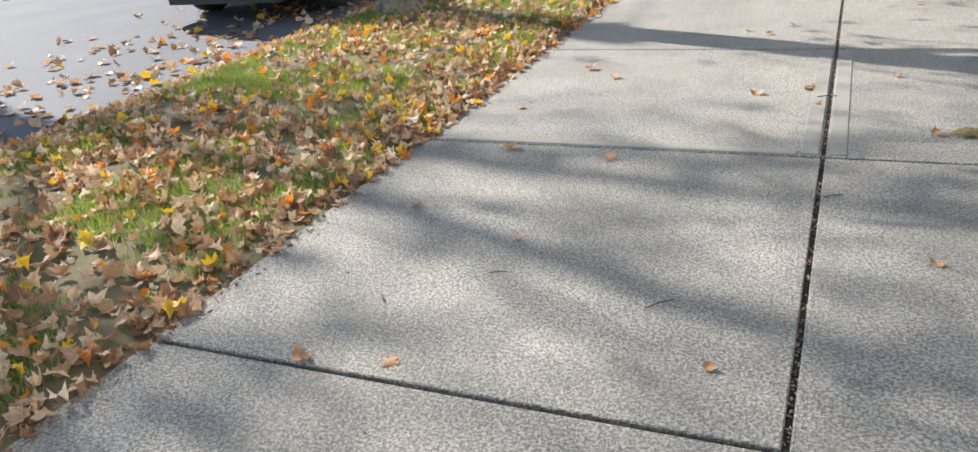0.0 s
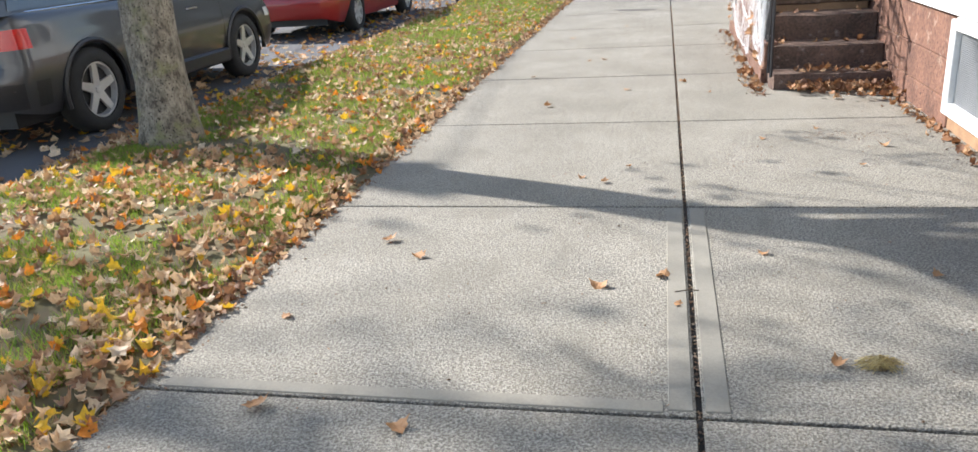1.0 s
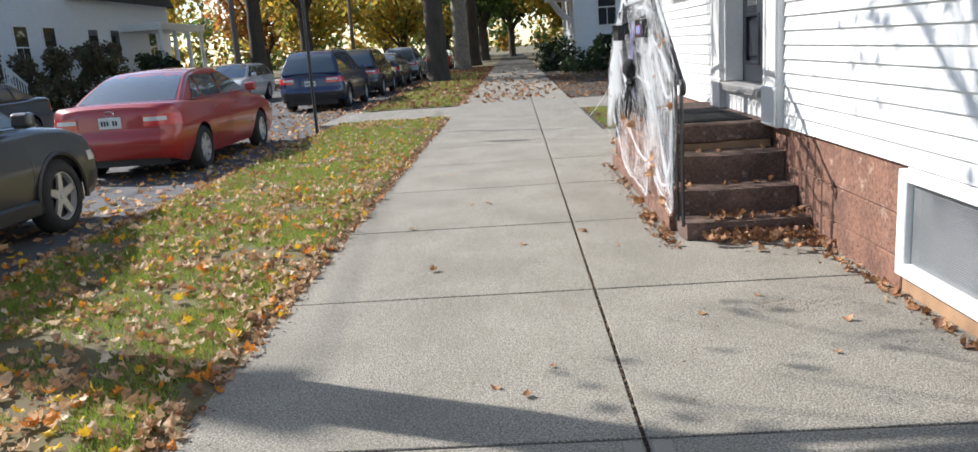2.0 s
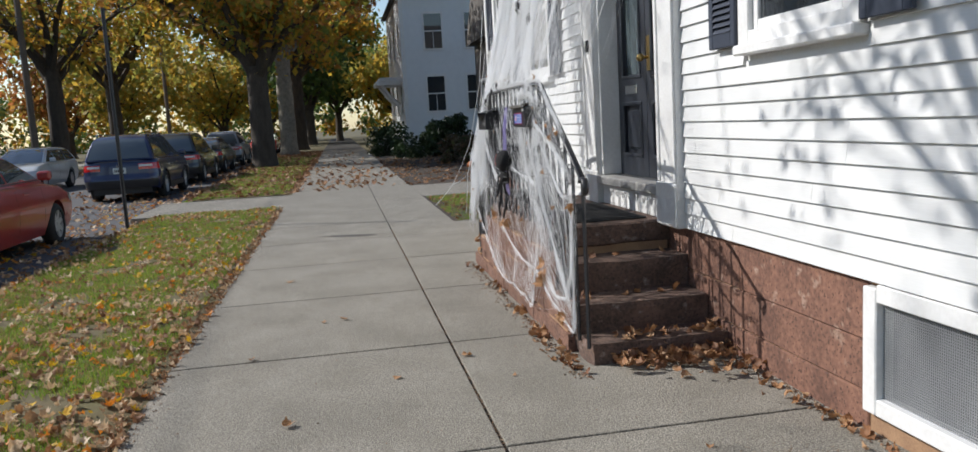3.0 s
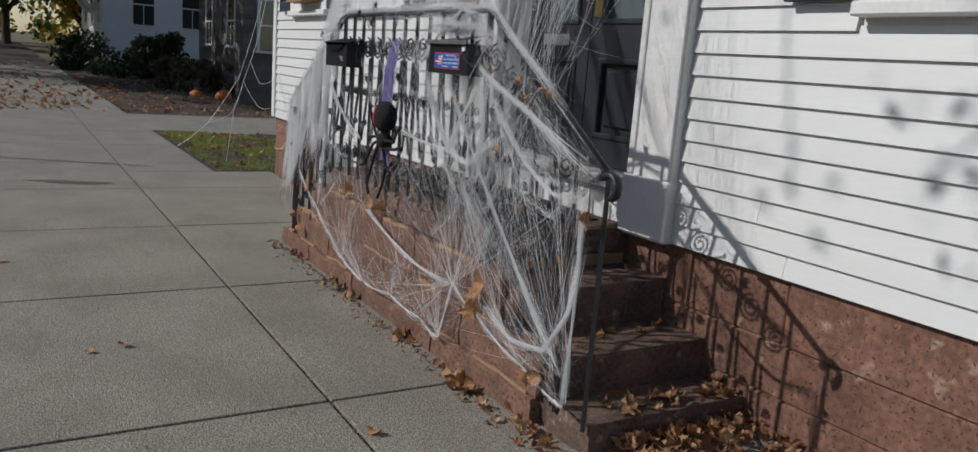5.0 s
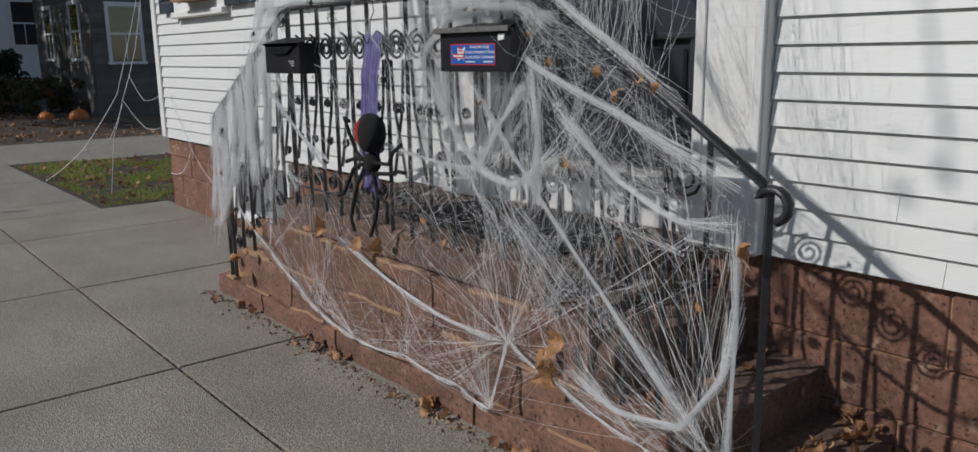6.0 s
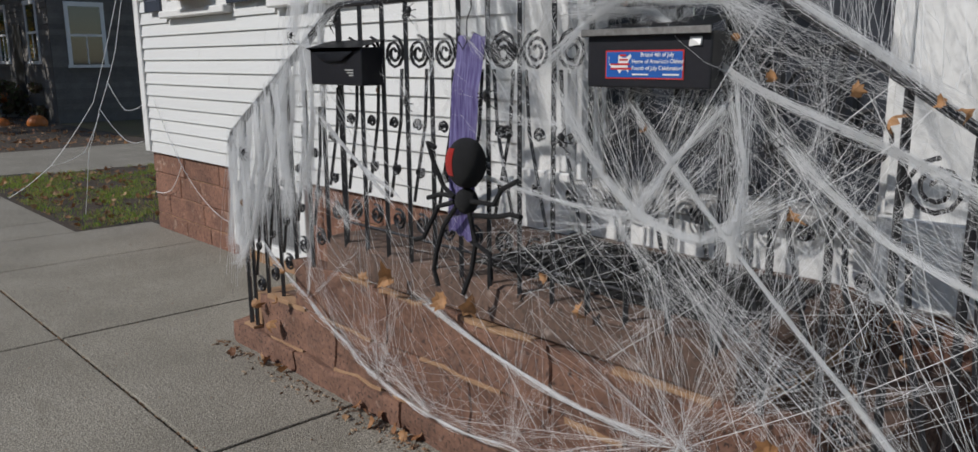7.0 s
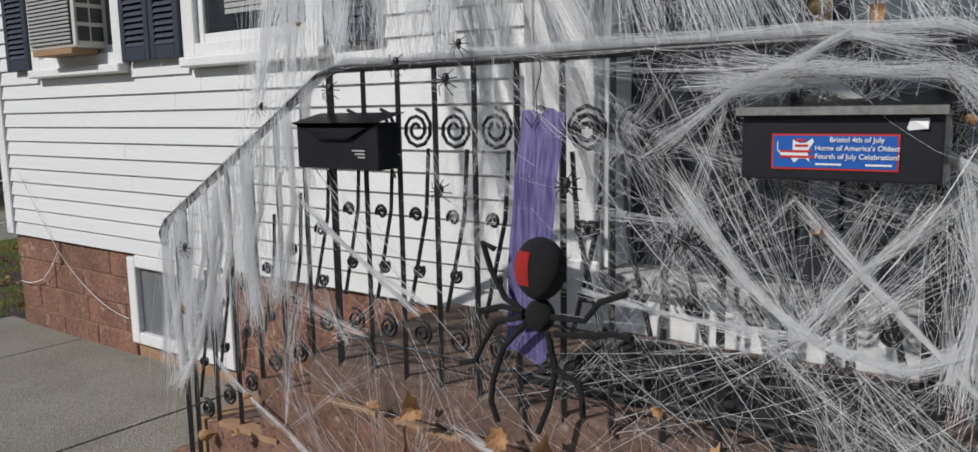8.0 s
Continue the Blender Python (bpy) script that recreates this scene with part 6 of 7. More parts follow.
grass("grass", -4.35, -1.9, 0, 9, 230000, verge_z, 1, "short green grass between the fallen leaves", thresh=0.0, w=0.0026)
grass("grass_further", -4.3, -1.9, 9, 20.4, 170000, verge_z, 2, "short sunlit grass on the verge", thresh=-0.2, w=0.0035)
grass("far_verge_grass", -4.3, -1.9, 23.8, 50, 120000, verge_z, 5, "grass under the far street trees", h=(0.03, 0.08), thresh=-0.1, w=0.006)
tagged(sheet("lawn_patch", 0.97, 6.0, 16.3, 20.7, 30, 30, lambda x, y: -0.012 + 0.012 * noise.noise((x * 3, y * 3, 1)), SOIL), "small patch of grass by the house corner", "lawn", kind="structure")
grass("patch_grass", 1.0, 3.5, 16.35, 20.6, 26000, lambda x, y: 0.0, 3, "short grass by the house corner", thresh=-0.02, w=0.003)
leaf_heap("patch_litter", [(rng.uniform(1.0, 3.2), rng.uniform(16.35, 20.6), 0.0) for _ in range(260)], LEAF_BROWN, "brown leaves on the grass by the house corner", 8, size=(0.03, 0.055))
tagged(sheet("side_lawn", 0.97, 4.9, 24.2, 45, 20, 60, lambda x, y: -0.06 + 0.03 * noise.noise((x, y, 1)), SOIL), "bare shaded lawn under leaves", "lawn", kind="structure")

# woods closing the distance
wc = [(wr0.uniform(-110, 60), wr0.uniform(126, 142), wr0.uniform(0.5, 8.5), wr0.uniform(1.5, 3.0)) for wr0 in [random.Random(31)] for _ in range(260)] + [(wr0.uniform(-75, -50), wr0.uniform(0, 130), wr0.uniform(0.5, 8), wr0.uniform(1.5, 3.0)) for wr0 in [random.Random(32)] for _ in range(160)] + [(wr0.uniform(14, 40), wr0.uniform(66, 76), wr0.uniform(0.5, 7), wr0.uniform(1.5, 2.6)) for wr0 in [random.Random(33)] for _ in range(60)]
for part_of, m, nm in ((0, CROWN, "woods_backdrop"), (1, CROWN_YELLOW, "yellow_woods_backdrop"), (2, CROWN_GREEN, "green_woods_backdrop")):
    vs, fs = leaf_cloud(wc[part_of::3], 13000, 0.45, random.Random(40 + part_of), 1.0)
    tagged(mesh_part(nm, vs, fs, m), "autumn woods closing off the distance", "woods", kind="stuff")

# ---- cobweb ----
WEB = mat("web_fibre", (0.93, 0.935, 0.94), (0.9, 0.905, 0.91), 0.6, scale=10, fine=50, bump=0.0, translucent=0.45)
web = thing("cobweb", (0.66, 10.7, 1.2), "stretched white fake cobweb draped over the iron railing", "cobweb decoration")


def fibres(name, paths, parent=web, label="", kind="stuff"):
    """Thin three-sided threads along paths of (points, radius), as one mesh."""
    vs, fs = [], []
    for pts, rad in paths:
        p = np.array(pts, dtype=float)
        d = np.gradient(p, axis=0)
        d /= np.linalg.norm(d, axis=1, keepdims=True) + 1e-9
        a = np.cross(d, (0.31, 0.2, 0.93))
        a /= np.linalg.norm(a, axis=1, keepdims=True) + 1e-9
        b = np.cross(d, a)
        o, n = len(vs), len(p)
        for k in range(3):
            vs.extend((p + rad * (a * math.cos(2.0944 * k) + b * math.sin(2.0944 * k))).tolist())
        for i in range(n - 1):
            for k in range(3):
                k2 = (k + 1) % 3
                fs.append((o + k * n + i, o + k2 * n + i, o + k2 * n + i + 1, o + k * n + i + 1))
    return tagged(mesh_part(name, vs, fs, WEB, parent, label), kind=kind)


wr = random.Random(404)


def wx(y, z):
    """How far out the web hangs from the railing."""
    return 0.675 - 0.05 * max(0.0, min(1.0, (1.0 - z) / 0.8)) + 0.03 * noise.noise((y * 1.5, z * 1.5, 7))


def thread(a, b, rad, sag=0.02, wob=0.006, n=6):
    a, b = Vector(a), Vector(b)
    off = Vector((wr.gauss(0, wob), wr.gauss(0, wob * 1.5), -abs(wr.gauss(0, sag))))
    return ([tuple(a.lerp(b, i / (n - 1)) + off * math.sin(math.pi * i / (n - 1))) for i in range(n)], rad)


def on(y, z, j=0.012):
    return (wx(y, z) + wr.gauss(0, j), y, z)


def band(pts, widths, strands, rad=(0.00022, 0.00055), core=0.0):
    """A drawn-out bundle of fibres that spreads and gathers along a path."""
    P = [Vector(p) for p in pts]
    paths = []
    for s in range(strands):
        offs = [(wr.gauss(0, 0.5) * w, wr.gauss(0, 1) * w, wr.gauss(0, 1) * w) for w in widths]
        q = [p + Vector(o) for p, o in zip(P, offs)]
        a0 = wr.random() * 0.12 * (len(P) - 1)
        a1 = (1 - wr.random() * 0.12) * (len(P) - 1)
        sway = wr.gauss(0, 0.006)
        steps = 5 * (len(P) - 1) + 1
        line = []
        for k in range(steps):
            t = a0 + (a1 - a0) * k / (steps - 1)
            i = min(int(t), len(P) - 2)
            f = t - i
            line.append(tuple(q[i].lerp(q[i + 1], f) + Vector((sway * math.sin(t * 3), sway * math.sin(t * 2 + 1), -abs(sway) * math.sin(math.pi * f)))))
        paths.append((line, wr.uniform(*rad)))
    if core:
        paths.append(([tuple(P[i].lerp(P[i + 1], k / 5)) for i in range(len(P) - 1) for k in range(5)] + [tuple(P[-1])], core))
    return paths


def rope(pts, thick, strands, name="web_rope", core=0.0):
    w = [thick * 0.55] * len(pts)
    w[0], w[-1] = thick * 1.7, thick * 1.7
    fibres(name, band(pts, w, strands, core=core))


# lower hem: anchors along the scalloped edge
HEM = [(12.50, 0.45), (12.2, 0.62), (11.8, 0.42), (11.45, 0.28), (11.25, 0.20), (10.9, 0.15), (10.45, 0.20), (10.1, 0.17), (9.92, 0.13), (9.82, 0.43), (9.55, 0.34), (9.2, 0.25), (8.89, 0.19)]


def hem_z(y):
    for (y0, z0), (y1, z1) in zip(HEM, HEM[1:]):
        if y1 <= y <= y0:
            return z0 + (z1 - z0) * (y0 - y) / (y0 - y1)
    return 0.2


for a, b in zip(HEM[1:], HEM[2:]):
    m = ((a[0] + b[0]) / 2, (a[1] + b[1]) / 2 - 0.012)
    rope([on(*a, 0.0), on(*m, 0.0), on(*b, 0.0)], 0.0035, 34, core=0.0016)
ROPES_DOOR = [([(10.32, 1.60), (9.98, 1.60), (9.70, 1.42), (9.35, 1.28), (8.9, 1.10)], 0.012, 60),
              ([(10.05, 1.36), (9.75, 1.05), (9.35, 0.68), (9.0, 0.36)], 0.006, 46),
              ([(9.62, 1.30), (9.35, 1.08), (9.1, 0.98), (8.9, 1.0)], 0.009, 40),
              ([(8.90, 1.02), (8.88, 0.7), (8.89, 0.42), (8.89, 0.19)], 0.007, 46),
              ([(9.52, 0.42), (9.3, 0.33), (9.05, 0.36), (8.92, 0.55), (8.88, 0.8)], 0.010, 50),
              ([(10.42, 1.43), (10.2, 1.58), (9.95, 1.70), (9.75, 1.66)], 0.012, 46),
              ([(11.72, 1.28), (11.45, 1.12), (11.14, 0.93)], 0.006, 30),
              ([(11.62, 1.22), (11.35, 1.06), (11.10, 0.97)], 0.005, 24),
              ([(10.35, 1.40), (10.15, 1.15), (10.0, 1.04), (9.8, 1.0), (9.55, 1.15)], 0.014, 60)]
ROPES_FAR = [([(10.02, 1.05), (9.9, 1.2), (9.72, 1.38)], 0.010, 40),
             ([(10.85, 1.12), (10.4, 1.05), (10.0, 1.03)], 0.006, 24),
             ([(11.0, 0.62), (10.6, 0.50), (10.2, 0.42), (9.85, 0.42)], 0.007, 30),
             ([(9.72, 1.42), (9.68, 1.2), (9.70, 0.95)], 0.016, 50),
             ([(12.42, 1.18), (12.40, 0.9), (12.36, 0.62)], 0.016, 60),
             ([(12.15, 1.30), (12.2, 1.0), (12.3, 0.65), (12.45, 0.45)], 0.014, 60),
             ([(12.0, 1.4), (11.98, 1.1), (11.94, 0.78)], 0.022, 70),
             ([(11.85, 1.5), (11.9, 1.2), (12.05, 0.95)], 0.014, 46),
             ([(12.5, 1.1), (12.48, 0.8), (12.4, 0.5)], 0.012, 46),
             ([(11.75, 1.55), (11.72, 1.25), (11.78, 0.9)], 0.010, 40)]
for pts, th, ns in ROPES_DOOR + ROPES_FAR:
    rope([on(y, z, 0.004) for y, z in pts], th * 1.0, int(ns * 1.5), core=0.0014)

# veils of single fibres
paths = []
FANS_DOOR = [((10.3, 1.6), 0.15, (10.0, 1.04), 0.02, 60), ((9.7, 1.45), 0.1, (10.0, 1.04), 0.02, 70), ((10.0, 1.04), 0.02, (10.6, 0.85), 0.2, 40), ((9.88, 0.97), 0.03, (9.0, 0.36), 0.06, 90), ((9.88, 0.97), 0.03, (9.45, 0.4), 0.12, 80), ((9.95, 0.85), 0.04, (9.82, 0.43), 0.03, 60), ((10.3, 0.75), 0.15, (9.82, 0.43), 0.02, 60), ((10.9, 0.95), 0.2, (9.9, 0.45), 0.1, 50), ((11.2, 0.75), 0.25, (10.4, 0.2), 0.15, 60), ((11.3, 0.6), 0.2, (11.2, 0.2), 0.08, 40)]
FANS_STEPS = [((9.82, 0.43), 0.02, (10.3, 0.2), 0.2, 90), ((9.6, 1.2), 0.15, (9.3, 0.4), 0.15, 70), ((9.3, 1.2), 0.15, (8.95, 0.4), 0.04, 90), ((9.72, 1.42), 0.05, (9.2, 0.9), 0.15, 60), ((9.72, 1.42), 0.05, (9.7, 0.95), 0.03, 70), ((9.4, 1.35), 0.1, (9.75, 0.9), 0.15, 50), ((8.95, 1.05), 0.04, (9.0, 0.35), 0.04, 70), ((9.5, 0.35), 0.1, (8.95, 0.25), 0.05, 70), ((10.5, 1.5), 0.1, (10.1, 1.2), 0.1, 40), ((11.7, 1.5), 0.1, (11.2, 1.0), 0.06, 40)]
FANS_FAR = [((12.3, 1.25), 0.2, (12.4, 0.6), 0.06, 140), ((12.0, 1.4), 0.12, (11.95, 0.8), 0.04, 130), ((11.85, 1.55), 0.1, (12.15, 0.9), 0.08, 90), ((12.45, 1.15), 0.06, (12.42, 0.5), 0.04, 90), ((12.2, 0.9), 0.1, (12.5, 0.42), 0.05, 70), ((11.9, 0.8), 0.1, (11.4, 0.3), 0.2, 60), ((10.75, 1.62), 0.06, (10.35, 1.25), 0.1, 40), ((9.15, 0.95), 0.1, (9.6, 0.5), 0.12, 50)]


def clampweb(y, z):
    y = min(12.5, max(8.9, y))
    return y, max(hem_z(y), min(rail_z(y) - 0.005, z))


for (ya, za), sa, (yb, zb), sb, n in FANS_DOOR + FANS_STEPS + FANS_FAR:
    for _ in range(int(n * (0.42 if min(za, zb) > 0.8 or ya > 11.6 else 0.19))):
        a = clampweb(ya + wr.gauss(0, sa), za + wr.gauss(0, sa))
        b = clampweb(yb + wr.gauss(0, sb), zb + wr.gauss(0, sb))
        paths.append(thread(on(*a), on(*b), (wr.uniform(0.0002, 0.0005) if wr.random() < 0.88 else wr.uniform(0.0006, 0.0011)), 0.015, 0.02))
for _ in range(150):       # far descending side, nearly upright
    y = wr.uniform(11.6, 12.55)
    paths.append(thread(on(y, rail_z(y) - 0.01), on(y + wr.gauss(0, 0.06), rail_z(y) - wr.uniform(0.3, 0.85)), wr.uniform(0.0003, 0.0006)))
fibres("front_veil", paths, label="upright web fibres")
paths = []
nodes = [(10.0, 1.04), (9.88, 0.97), (9.72, 1.42), (9.55, 0.86), (9.95, 0.85), (10.42, 1.43), (9.0, 0.36), (9.82, 0.43), (10.6, 1.2), (9.4, 1.1), (11.0, 0.62), (12.35, 0.62), (11.25, 0.2), (9.92, 0.13)]
for y, z in nodes:         # fibres gathered at knots
    for _ in range(16):
        a = wr.uniform(0, 6.28)
        l = wr.uniform(0.15, 0.75)
        y2, z2 = min(12.45, max(8.92, y + l * math.cos(a))), z + l * math.sin(a)
        z2 = max(hem_z(y2), min(rail_z(y2), z2))
        paths.append(thread(on(y, z, 0.006), on(y2, z2), wr.uniform(0.0002, 0.0005)))
for _ in range(470):      # chaotic fine hatch, thickest before the door
    y = wr.gauss(9.85, 0.38) if wr.random() < 0.85 else wr.uniform(9, 12.3)
    y = min(12.4, max(8.95, y))
    z = wr.uniform(max(0.72, hem_z(y) + 0.25), rail_z(y))
    a, l = wr.uniform(0, 6.28), wr.uniform(0.12, 0.6)
    y2 = min(12.45, max(8.92, y + l * math.cos(a)))
    z2 = max(hem_z(y2), min(rail_z(y2), z + l * math.sin(a)))
    paths.append(thread(on(y, z, 0.02), on(y2, z2, 0.02), wr.uniform(0.00014, 0.00032), 0.03, 0.03))
fibres("cross_veil", paths, label="tangled fine web fibres")
# combed streaks: fibres drawn side by side from a pinch to a spread
paths = []
for k in range(64):
    y = wr.gauss(9.85, 0.42) if k < 46 else wr.uniform(9.0, 11.6)
    y = min(11.9, max(8.98, y))
    z = wr.uniform(max(0.75, hem_z(y) + 0.15), rail_z(y))
    a, l = wr.choice((0.5, 0.9, 2.2, 2.6, 1.6)) + wr.gauss(0, 0.25) + wr.choice((0, math.pi)), wr.uniform(0.25, 0.7)
    p = clampweb(y, z)
    q = clampweb(y + l * math.cos(a), z + l * math.sin(a))
    m = ((p[0] + q[0]) / 2, (p[1] + q[1]) / 2 - 0.015)
    paths += band([on(*p, 0.01), on(*m, 0.01), on(*q, 0.01)], (0.006, 0.022, wr.uniform(0.02, 0.06)), wr.randrange(8, 22), (0.00016, 0.00036))
fibres("web_streak", paths, label="combed streaks of web fibre")
# thick locks hanging on the far descending side
paths = []
for k in range(19):
    y = 11.62 + 0.92 * k / 18 + wr.gauss(0, 0.02)
    d = wr.uniform(0.25, 0.75)
    z = rail_z(y)
    lo = max(z - d, hem_z(min(12.45, y)))
    paths += band([on(y, z, 0.008), on(y + wr.gauss(0, 0.03), z - (z - lo) * 0.5, 0.02), on(min(12.5, y + wr.gauss(0.03, 0.06)), lo, 0.02)], (0.016, 0.008, 0.020), wr.randrange(26, 56), (0.00025, 0.0006))
fibres("web_lock", paths, label="thick hanging locks of web")
# fans rising from the points of the hem
paths = []
for y, z, n in ((11.25, 0.20, 3), (10.9, 0.15, 2), (10.45, 0.20, 2), (9.92, 0.13, 4), (9.82, 0.43, 4), (9.2, 0.25, 2), (8.92, 0.30, 4), (11.8, 0.42, 3)):
    for _ in range(n):
        a, l = wr.uniform(0.3, 2.85), wr.uniform(0.25, 0.65)
        q = clampweb(y + l * math.cos(a), z + l * math.sin(a))
        paths += band([on(y, z, 0.003), on((y + q[0]) / 2, (z + q[1]) / 2 - 0.01, 0.006), on(*q, 0.01)], (0.003, 0.016, 0.05), 12, (0.00016, 0.00034))
fibres("hem_fan", paths, label="web fans drawn up from the hem")
# lower net between hem points
paths = []
for _ in range(260):
    y = wr.uniform(9.0, 11.5)
    y2 = min(11.6, max(8.9, y + wr.gauss(0, 0.3)))
    z0 = hem_z(y) + wr.uniform(0, 0.05)
    z1 = hem_z(y2) + abs(wr.gauss(0, 0.16))
    paths.append(thread(on(y, z0), on(y2, z1), wr.uniform(0.0002, 0.0004)))
fibres("lower_net", paths, label="fine web above the hem")
# curtain from the wall above down to the handrail
paths = []
for _ in range(170):
    y = wr.uniform(10.0, 12.05)
    ya = 11.3 + (y - 10.0) * 0.55 + wr.gauss(0, 0.35)
    za = wr.uniform(3.5, 4.4)
    ra = rail_z(y)
    paths.append(thread((1.38 + wr.gauss(0, 0.03), ya, za), (RX - 0.02 + wr.gauss(0, 0.02), y, ra + 0.01), wr.uniform(0.0003, 0.0007), 0.05, 0.02))
for _ in range(260):
    y = wr.uniform(9.2, 10.6)
    ya, za = y + wr.gauss(0.35, 0.3), wr.uniform(2.3, 3.6)
    paths.append(thread((1.25 + wr.gauss(0, 0.08), ya, za), (RX - 0.02 + wr.gauss(0, 0.02), y, rail_z(y) + 0.01), wr.uniform(0.00022, 0.0005), 0.08, 0.04))
for _ in range(520):
    y = wr.uniform(9.4, 11.8)
    z = rail_z(y) + abs(wr.gauss(0, 0.35))
    x = RX + (z - rail_z(y)) * 0.35
    a, l = wr.uniform(0, 6.28), wr.uniform(0.15, 0.6)
    paths.append(thread((x + wr.gauss(0, 0.02), y, z), (x + wr.gauss(0, 0.03), y + l * math.cos(a), max(rail_z(y), z + l * math.sin(a))), wr.uniform(0.0002, 0.0004), 0.03, 0.02))
for k in range(30):
    y = wr.uniform(9.9, 12.0)
    ya, za = 11.3 + (y - 10.0) * 0.55 + wr.gauss(0, 0.3), wr.uniform(3.4, 4.3)
    mid = ((1.38 + RX) / 2 + wr.gauss(0, 0.03), (y + ya) / 2 + wr.gauss(0, 0.10), (za + rail_z(y)) / 2 - 0.08)
    paths += band([(1.38, ya, za), mid, (RX - 0.02, y, rail_z(y) + 0.01)], (0.04, wr.uniform(0.010, 0.035), 0.022), wr.randrange(35, 70), (0.0003, 0.0008))
fibres("upper_curtain", paths, label="web curtain hung from the wall to the handrail")
for ya, za, y in ((11.5, 4.2, 10.4), (12.2, 4.2, 11.2), (12.6, 4.0, 11.75), (11.9, 4.3, 10.9), (10.9, 3.4, 9.75), (11.2, 3.6, 10.1), (12.5, 4.3, 11.5)):
    rope([(1.36, ya, za), (1.1, ya + (y - ya) * 0.45, za + (1.7 - za) * 0.45 - 0.05), (RX - 0.02, y, rail_z(y) + 0.01)], 0.014, 50)
# fibres lying along the handrail
rope([(RX - 0.01, y, rail_z(y) + 0.024) for y in (11.9, 11.5, 11.0, 10.5, 10.0, 9.75, 9.4, 9.1)], 0.016, 90, "rail_fluff")
rope([(0.60, 10.22, 1.62), (0.62, 10.0, 1.63), (0.64, 9.75, 1.62), (0.66, 9.6, 1.52)], 0.022, 90, "mailbox_fluff")
# white cords at the house corner
cords = []
for pts in (((1.50, 15.98, 3.0), (1.42, 16.1, 2.0), (1.3, 16.6, 1.1), (1.15, 17.6, 0.45), (0.95, 18.6, 0.02)), ((1.50, 15.98, 2.4), (1.4, 16.2, 1.55), (1.32, 16.5, 1.05), (1.28, 16.8, 0.65), (1.25, 17.0, 0.02)), ((1.32, 16.5, 1.05), (1.42, 16.2, 0.78), (1.5, 16.0, 0.78)), ((1.36, 16.35, 1.3), (1.42, 16.15, 1.05), (1.52, 15.98, 1.1)), ((1.53, 15.75, 1.15), (1.54, 15.3, 0.62), (1.55, 14.9, 0.36), (1.55, 14.45, 0.25)), ((1.54, 15.3, 0.62), (1.555, 15.6, 0.38), (1.555, 15.95, 0.33)), ((1.15, 17.6, 0.45), (1.3, 17.0, 0.62), (1.33, 16.55, 1.0))):
    P = [Vector(p) for p in pts]
    fine = [P[i].lerp(P[i + 1], k / 6) - Vector((0, 0, 0.02 * math.sin(math.pi * k / 6))) for i in range(len(P) - 1) for k in range(6)] + [P[-1]]
    cords.append(([tuple(p) for p in fine], 0.0035))
fibres("web_cord", cords, label="thick white web cords at the house corner", kind="")

# dry leaves caught in the web
caught = [(9.72, 1.52, 0.03), (9.62, 1.43, 0.035), (9.42, 1.40, 0.04), (9.35, 1.34, 0.05), (9.25, 1.38, 0.035), (9.98, 1.28, 0.03), (9.55, 1.1, 0.03), (10.35, 0.80, 0.03), (10.2, 0.72, 0.035), (12.28, 0.28, 0.055), (12.15, 0.22, 0.05), (12.05, 0.35, 0.04), (11.15, 0.64, 0.055), (10.82, 0.62, 0.055), (10.68, 0.64, 0.06), (11.35, 0.60, 0.04), (9.62, 0.42, 0.07), (9.58, 0.36, 0.075), (9.55, 0.5, 0.06), (9.05, 0.26, 0.06), (9.12, 0.22, 0.06), (8.88, 0.95, 0.04), (11.24, 1.36, 0.03), (11.7, 1.85, 0.025), (10.05, 1.62, 0.03), (9.9, 1.74, 0.05), (9.2, 1.36, 0.04), (12.0, 0.5, 0.03), (12.4, 0.78, 0.03), (9.3, 0.9, 0.03), (9.0, 0.75, 0.025)]
for i, (y, z, s) in enumerate(caught):
    me = bpy.data.meshes.new("caught_leaf")
    me.from_pydata(leaf_shape(wr, s * (0.6 if z > 1.2 else 0.9), 1.6), [], LEAF_FACES)
    me.materials.append(LEAF_BROWN)
    o = new("caught_leaf", me)
    o.location = (wx(y, z) - 0.012 if z < 1.7 else RX, y, z)
    o.rotation_euler = (wr.uniform(-0.5, 0.5), -math.pi / 2 + wr.uniform(-0.7, 0.7), wr.uniform(0, 6.28))
    tagged(o, "crumpled brown leaf caught in the cobweb", "leaf", "leaves caught in the web")

# ---- pieces of walls and pavements ----
S = 1.83
slab_walk = thing("pavement", (0, 0, 0), "grey concrete pavement of large jointed slabs", "pavement", kind="structure")
boxpart("joint_bed", (WALK_L + 0.03, WALL_X + 0.2, -6, 21, -0.25, -0.014), JOINT, slab_walk, "dirt-filled joints", bevel=0)
boxpart("joint_bed", (WALK_L + 0.03, 0.97, 21, 122, -0.25, -0.014), JOINT, slab_walk, bevel=0)
meshes = {}


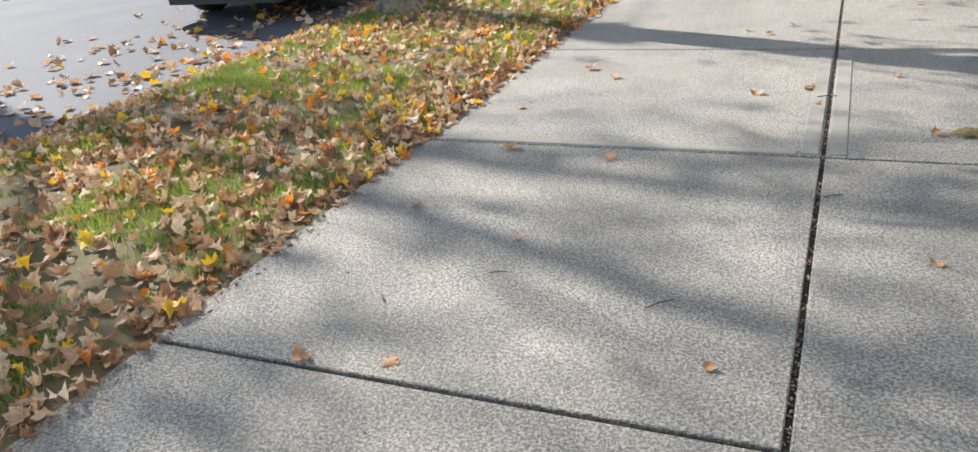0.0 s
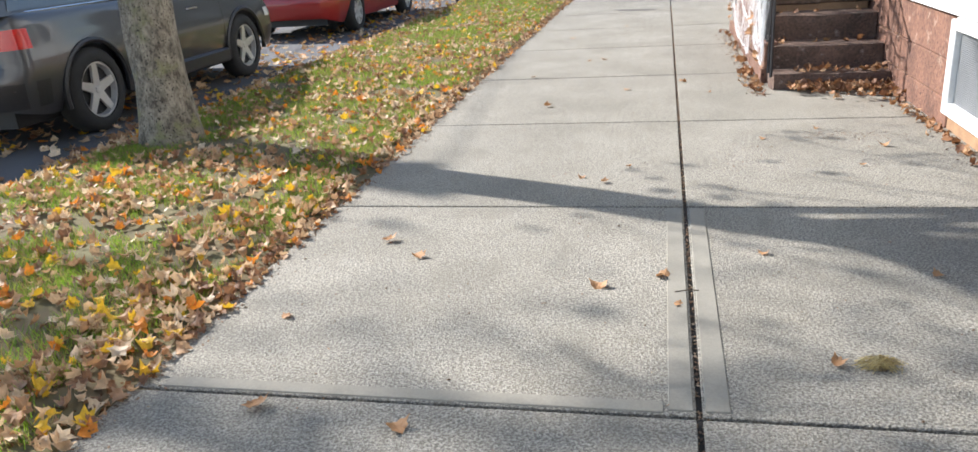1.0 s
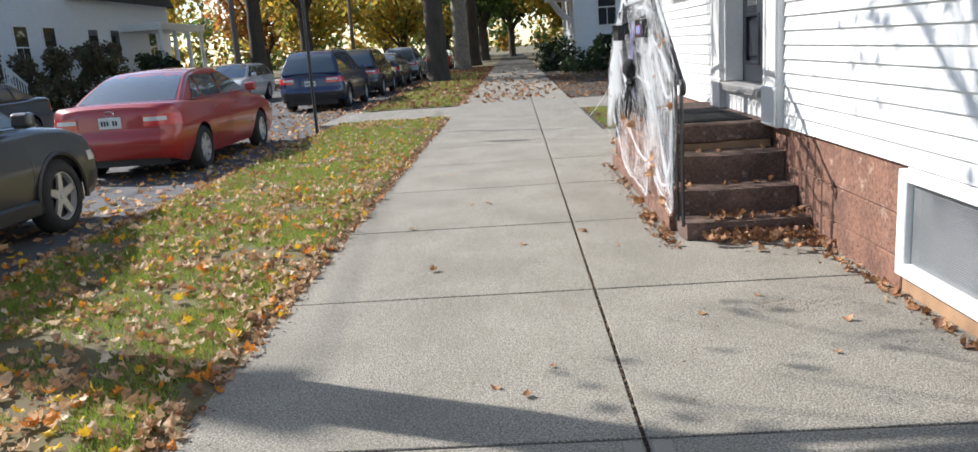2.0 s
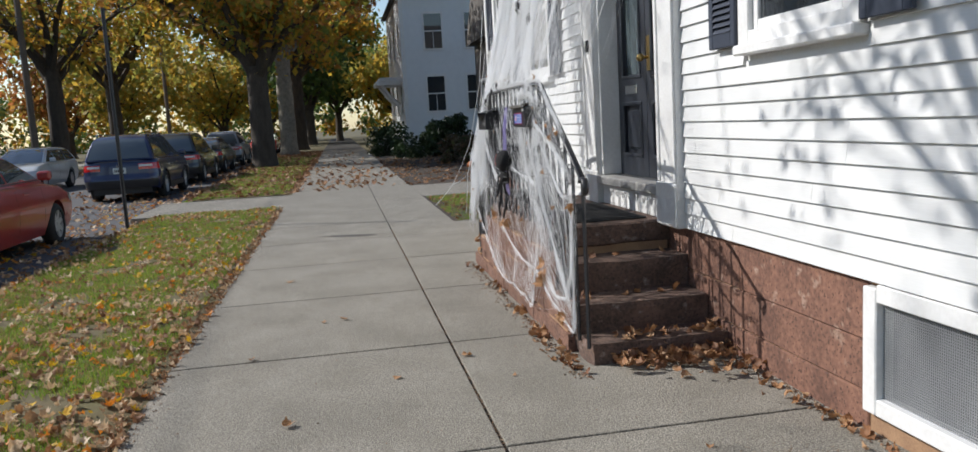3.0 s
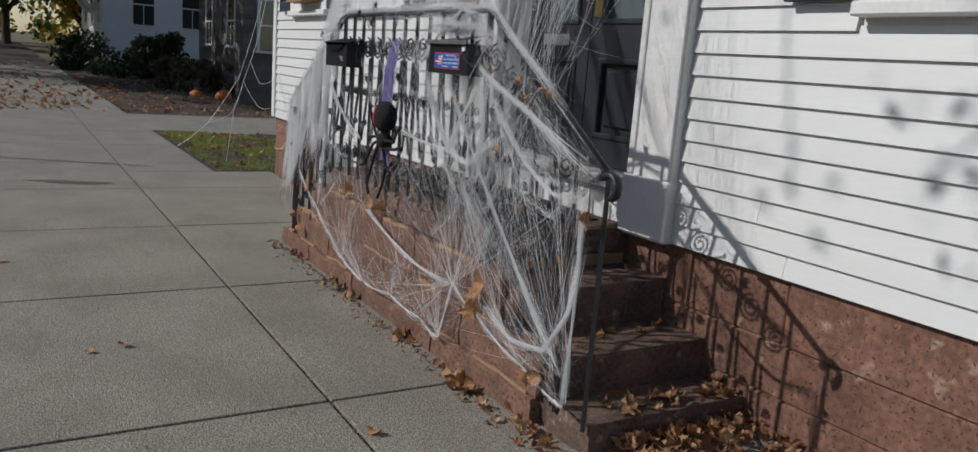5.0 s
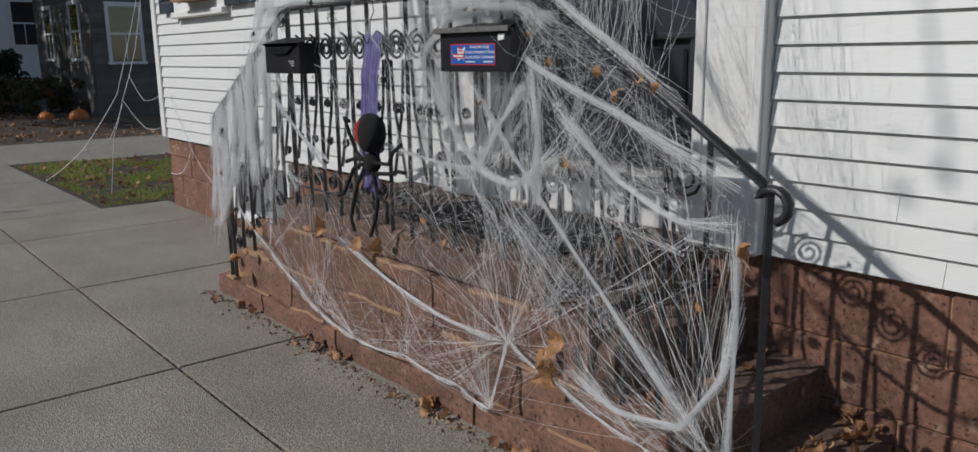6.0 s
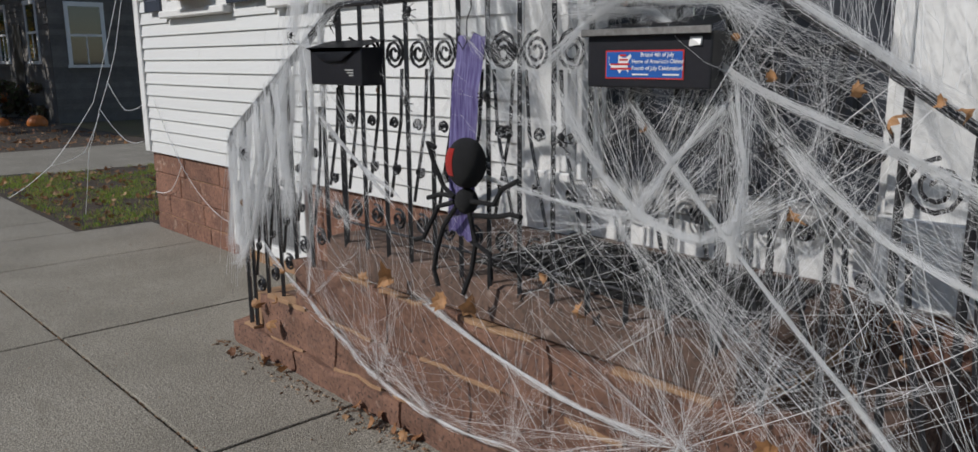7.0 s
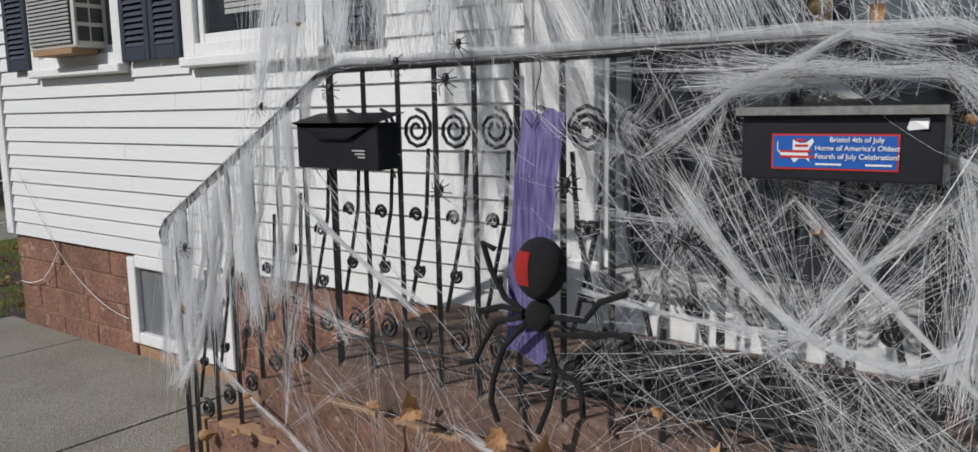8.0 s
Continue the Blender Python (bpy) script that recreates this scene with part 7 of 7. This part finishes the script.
def slab(x0, x1, y0, y1):
    """Slabs of the same size share a mesh."""
    key = (round(x1 - x0, 3), round(y1 - y0, 3))
    if key not in meshes:
        w, d = x1 - x0, y1 - y0
        o = boxpart("slab", (-w / 2, w / 2, -d / 2, d / 2, -0.15, 0.0), CONCRETE, slab_walk, bevel=0.0035, seg=1)
        meshes[key] = o.data
    else:
        o = new("slab", meshes[key])
        o.parent = slab_walk
    o.location = ((x0 + x1) / 2, (y0 + y1) / 2, random.uniform(-0.001, 0.001))


for i in range(-6, 30):
    y0, y1 = 6 + S * i, 6 + S * (i + 1)
    g = 0.009
    slab(WALK_L, -0.009, y0 + g, y1 - g)
    if i == 5:
        slab(0.009, WALL_X + 0.06, y0 + g, 16.28)
        slab(0.009, 0.95, 16.29, y1 - g)
    else:
        slab(0.009, (WALL_X + 0.06) if y1 < 16.8 else 0.95, y0 + g, y1 - g)

for a, b in ((-0.088, -0.016), (0.016, 0.088)):
    for k in (-1,):
        boxpart("tooled_border", (a, b, 6 + S * k + 0.03, 6 + S * (k + 1) - 0.03, -0.02, 0.0045), CONCRETE_EDGE, slab_walk, "smooth trowelled border", bevel=0.003)
for k in (-1,):
    boxpart("tooled_border", (WALK_L + 0.1, -0.1, 6 + S * k + 0.016, 6 + S * k + 0.075, -0.02, 0.0045), CONCRETE_EDGE, slab_walk, bevel=0.003)

STAIN = mat("damp_stain", (0.07, 0.065, 0.055), (0.11, 0.10, 0.085), 0.8, scale=9, fine=120, bump=0.2)
bm = bm_new()
bm.faces.new([bm.verts.new((-0.62 + 0.36 * math.cos(a) * (1 + 0.25 * math.sin(3 * a)), 15.55 + 0.10 * math.sin(a) - 0.12 * math.cos(a), 0.004)) for a in [2 * math.pi * k / 24 for k in range(24)]])
part("tar_patch", bm, STAIN, slab_walk, "dark stain on a slab")

# siding courses
def course(y0, y1, z, parent, high=EXPO):
    a = WALL_X + 0.030
    vs = [(a, y0, z), (a, y1, z), (WALL_X, y1, z), (WALL_X, y0, z), (a, y0, z + high + 0.02), (a, y1, z + high + 0.02), (WALL_X + 0.020, y1, z + high + 0.02), (WALL_X + 0.020, y0, z + high + 0.02)]
    fs = [(0, 1, 2, 3), (4, 7, 6, 5), (0, 4, 5, 1), (3, 2, 6, 7), (0, 3, 7, 4), (1, 5, 6, 2)]
    return vs, fs


blocked = [(9.355, 11.325, 0.6, 3.7)] + [(a - 0.105, b + 0.105, WIN_Z0 - 0.08 + d, WIN_Z1 + 0.12) for (a, b), d in ((WIN_A, 0.0), (WIN_B, 0.08), (WIN_C, 0.08))]
rest_v, rest_f = [], []
random.seed(11)
for i in range(57):
    z = SID0 - 0.012 + EXPO * i
    spans = [(-7.9, HOUSE_END - 0.092)]
    for b0, b1, bz0, bz1 in blocked:
        if z + EXPO > bz0 + 0.02 and z < bz1 - 0.02:
            spans = [s for a, b in spans for s in ((a, min(b, b0)), (max(a, b1), b)) if s[1] - s[0] > 0.02]
    for a, b in spans:
        cuts = [a]
        y = a + random.uniform(0.6, 3.6)
        while y < b - 0.4:
            cuts.append(y)
            y += 3.66
        cuts.append(b)
        for p, q in zip(cuts, cuts[1:]):
            vs, fs = course(p + 0.001, q - 0.001, z, house)
            if z < 3.5 and q > 5.0:
                mesh_part("siding_board", vs, fs, SIDING, house)
            else:
                o = len(rest_v)
                rest_v += vs
                rest_f += [tuple(k + o for k in f) for f in fs]
tagged(mesh_part("upper_siding", rest_v, rest_f, SIDING, house), "upper white clapboards", kind="stuff")

# foundation blocks
random.seed(3)
for j, (z0, z1, ya, yb, lo, hi) in enumerate(((-0.02, 0.17, 2.0, 9.5, 1.1, 2.0), (0.175, 0.40, 2.4, 9.3, 1.0, 1.9), (0.405, 0.685, 2.2, 9.4, 1.0, 1.8), (-0.02, 0.13, 11.2, 16.05, 0.4, 0.7), (0.135, 0.315, 11.4, 16.05, 0.35, 0.7), (0.32, 0.50, 11.2, 16.05, 0.35, 0.7), (0.505, 0.685, 11.3, 16.05, 0.4, 0.7))):
    y = ya
    while y < yb - 0.04:
        y1 = min(y + random.uniform(lo, hi), HOUSE_END - 0.03)
        if HOUSE_END - 0.03 - y1 < 0.2:
            y1 = HOUSE_END - 0.03
        spans = [(y, y1)]
        for v0, v1 in (VENT_A, VENT_B):
            if z1 > VENT_Z0:
                spans = [s for a, b in spans for s in ((a, min(b, v0 - 0.02)), (max(a, v1 + 0.03), b)) if s[1] - s[0] > 0.03]
        for a, b in spans:
            if not (9.2 < a and b < 11.6):
                d = FX + random.uniform(-0.004, 0.004)
                boxpart("block", (d, FX + 0.03, a + 0.004, b - 0.004, z0, z1), FOUNDATION, house, bevel=0.007, jitter=0.003)
        y = y1
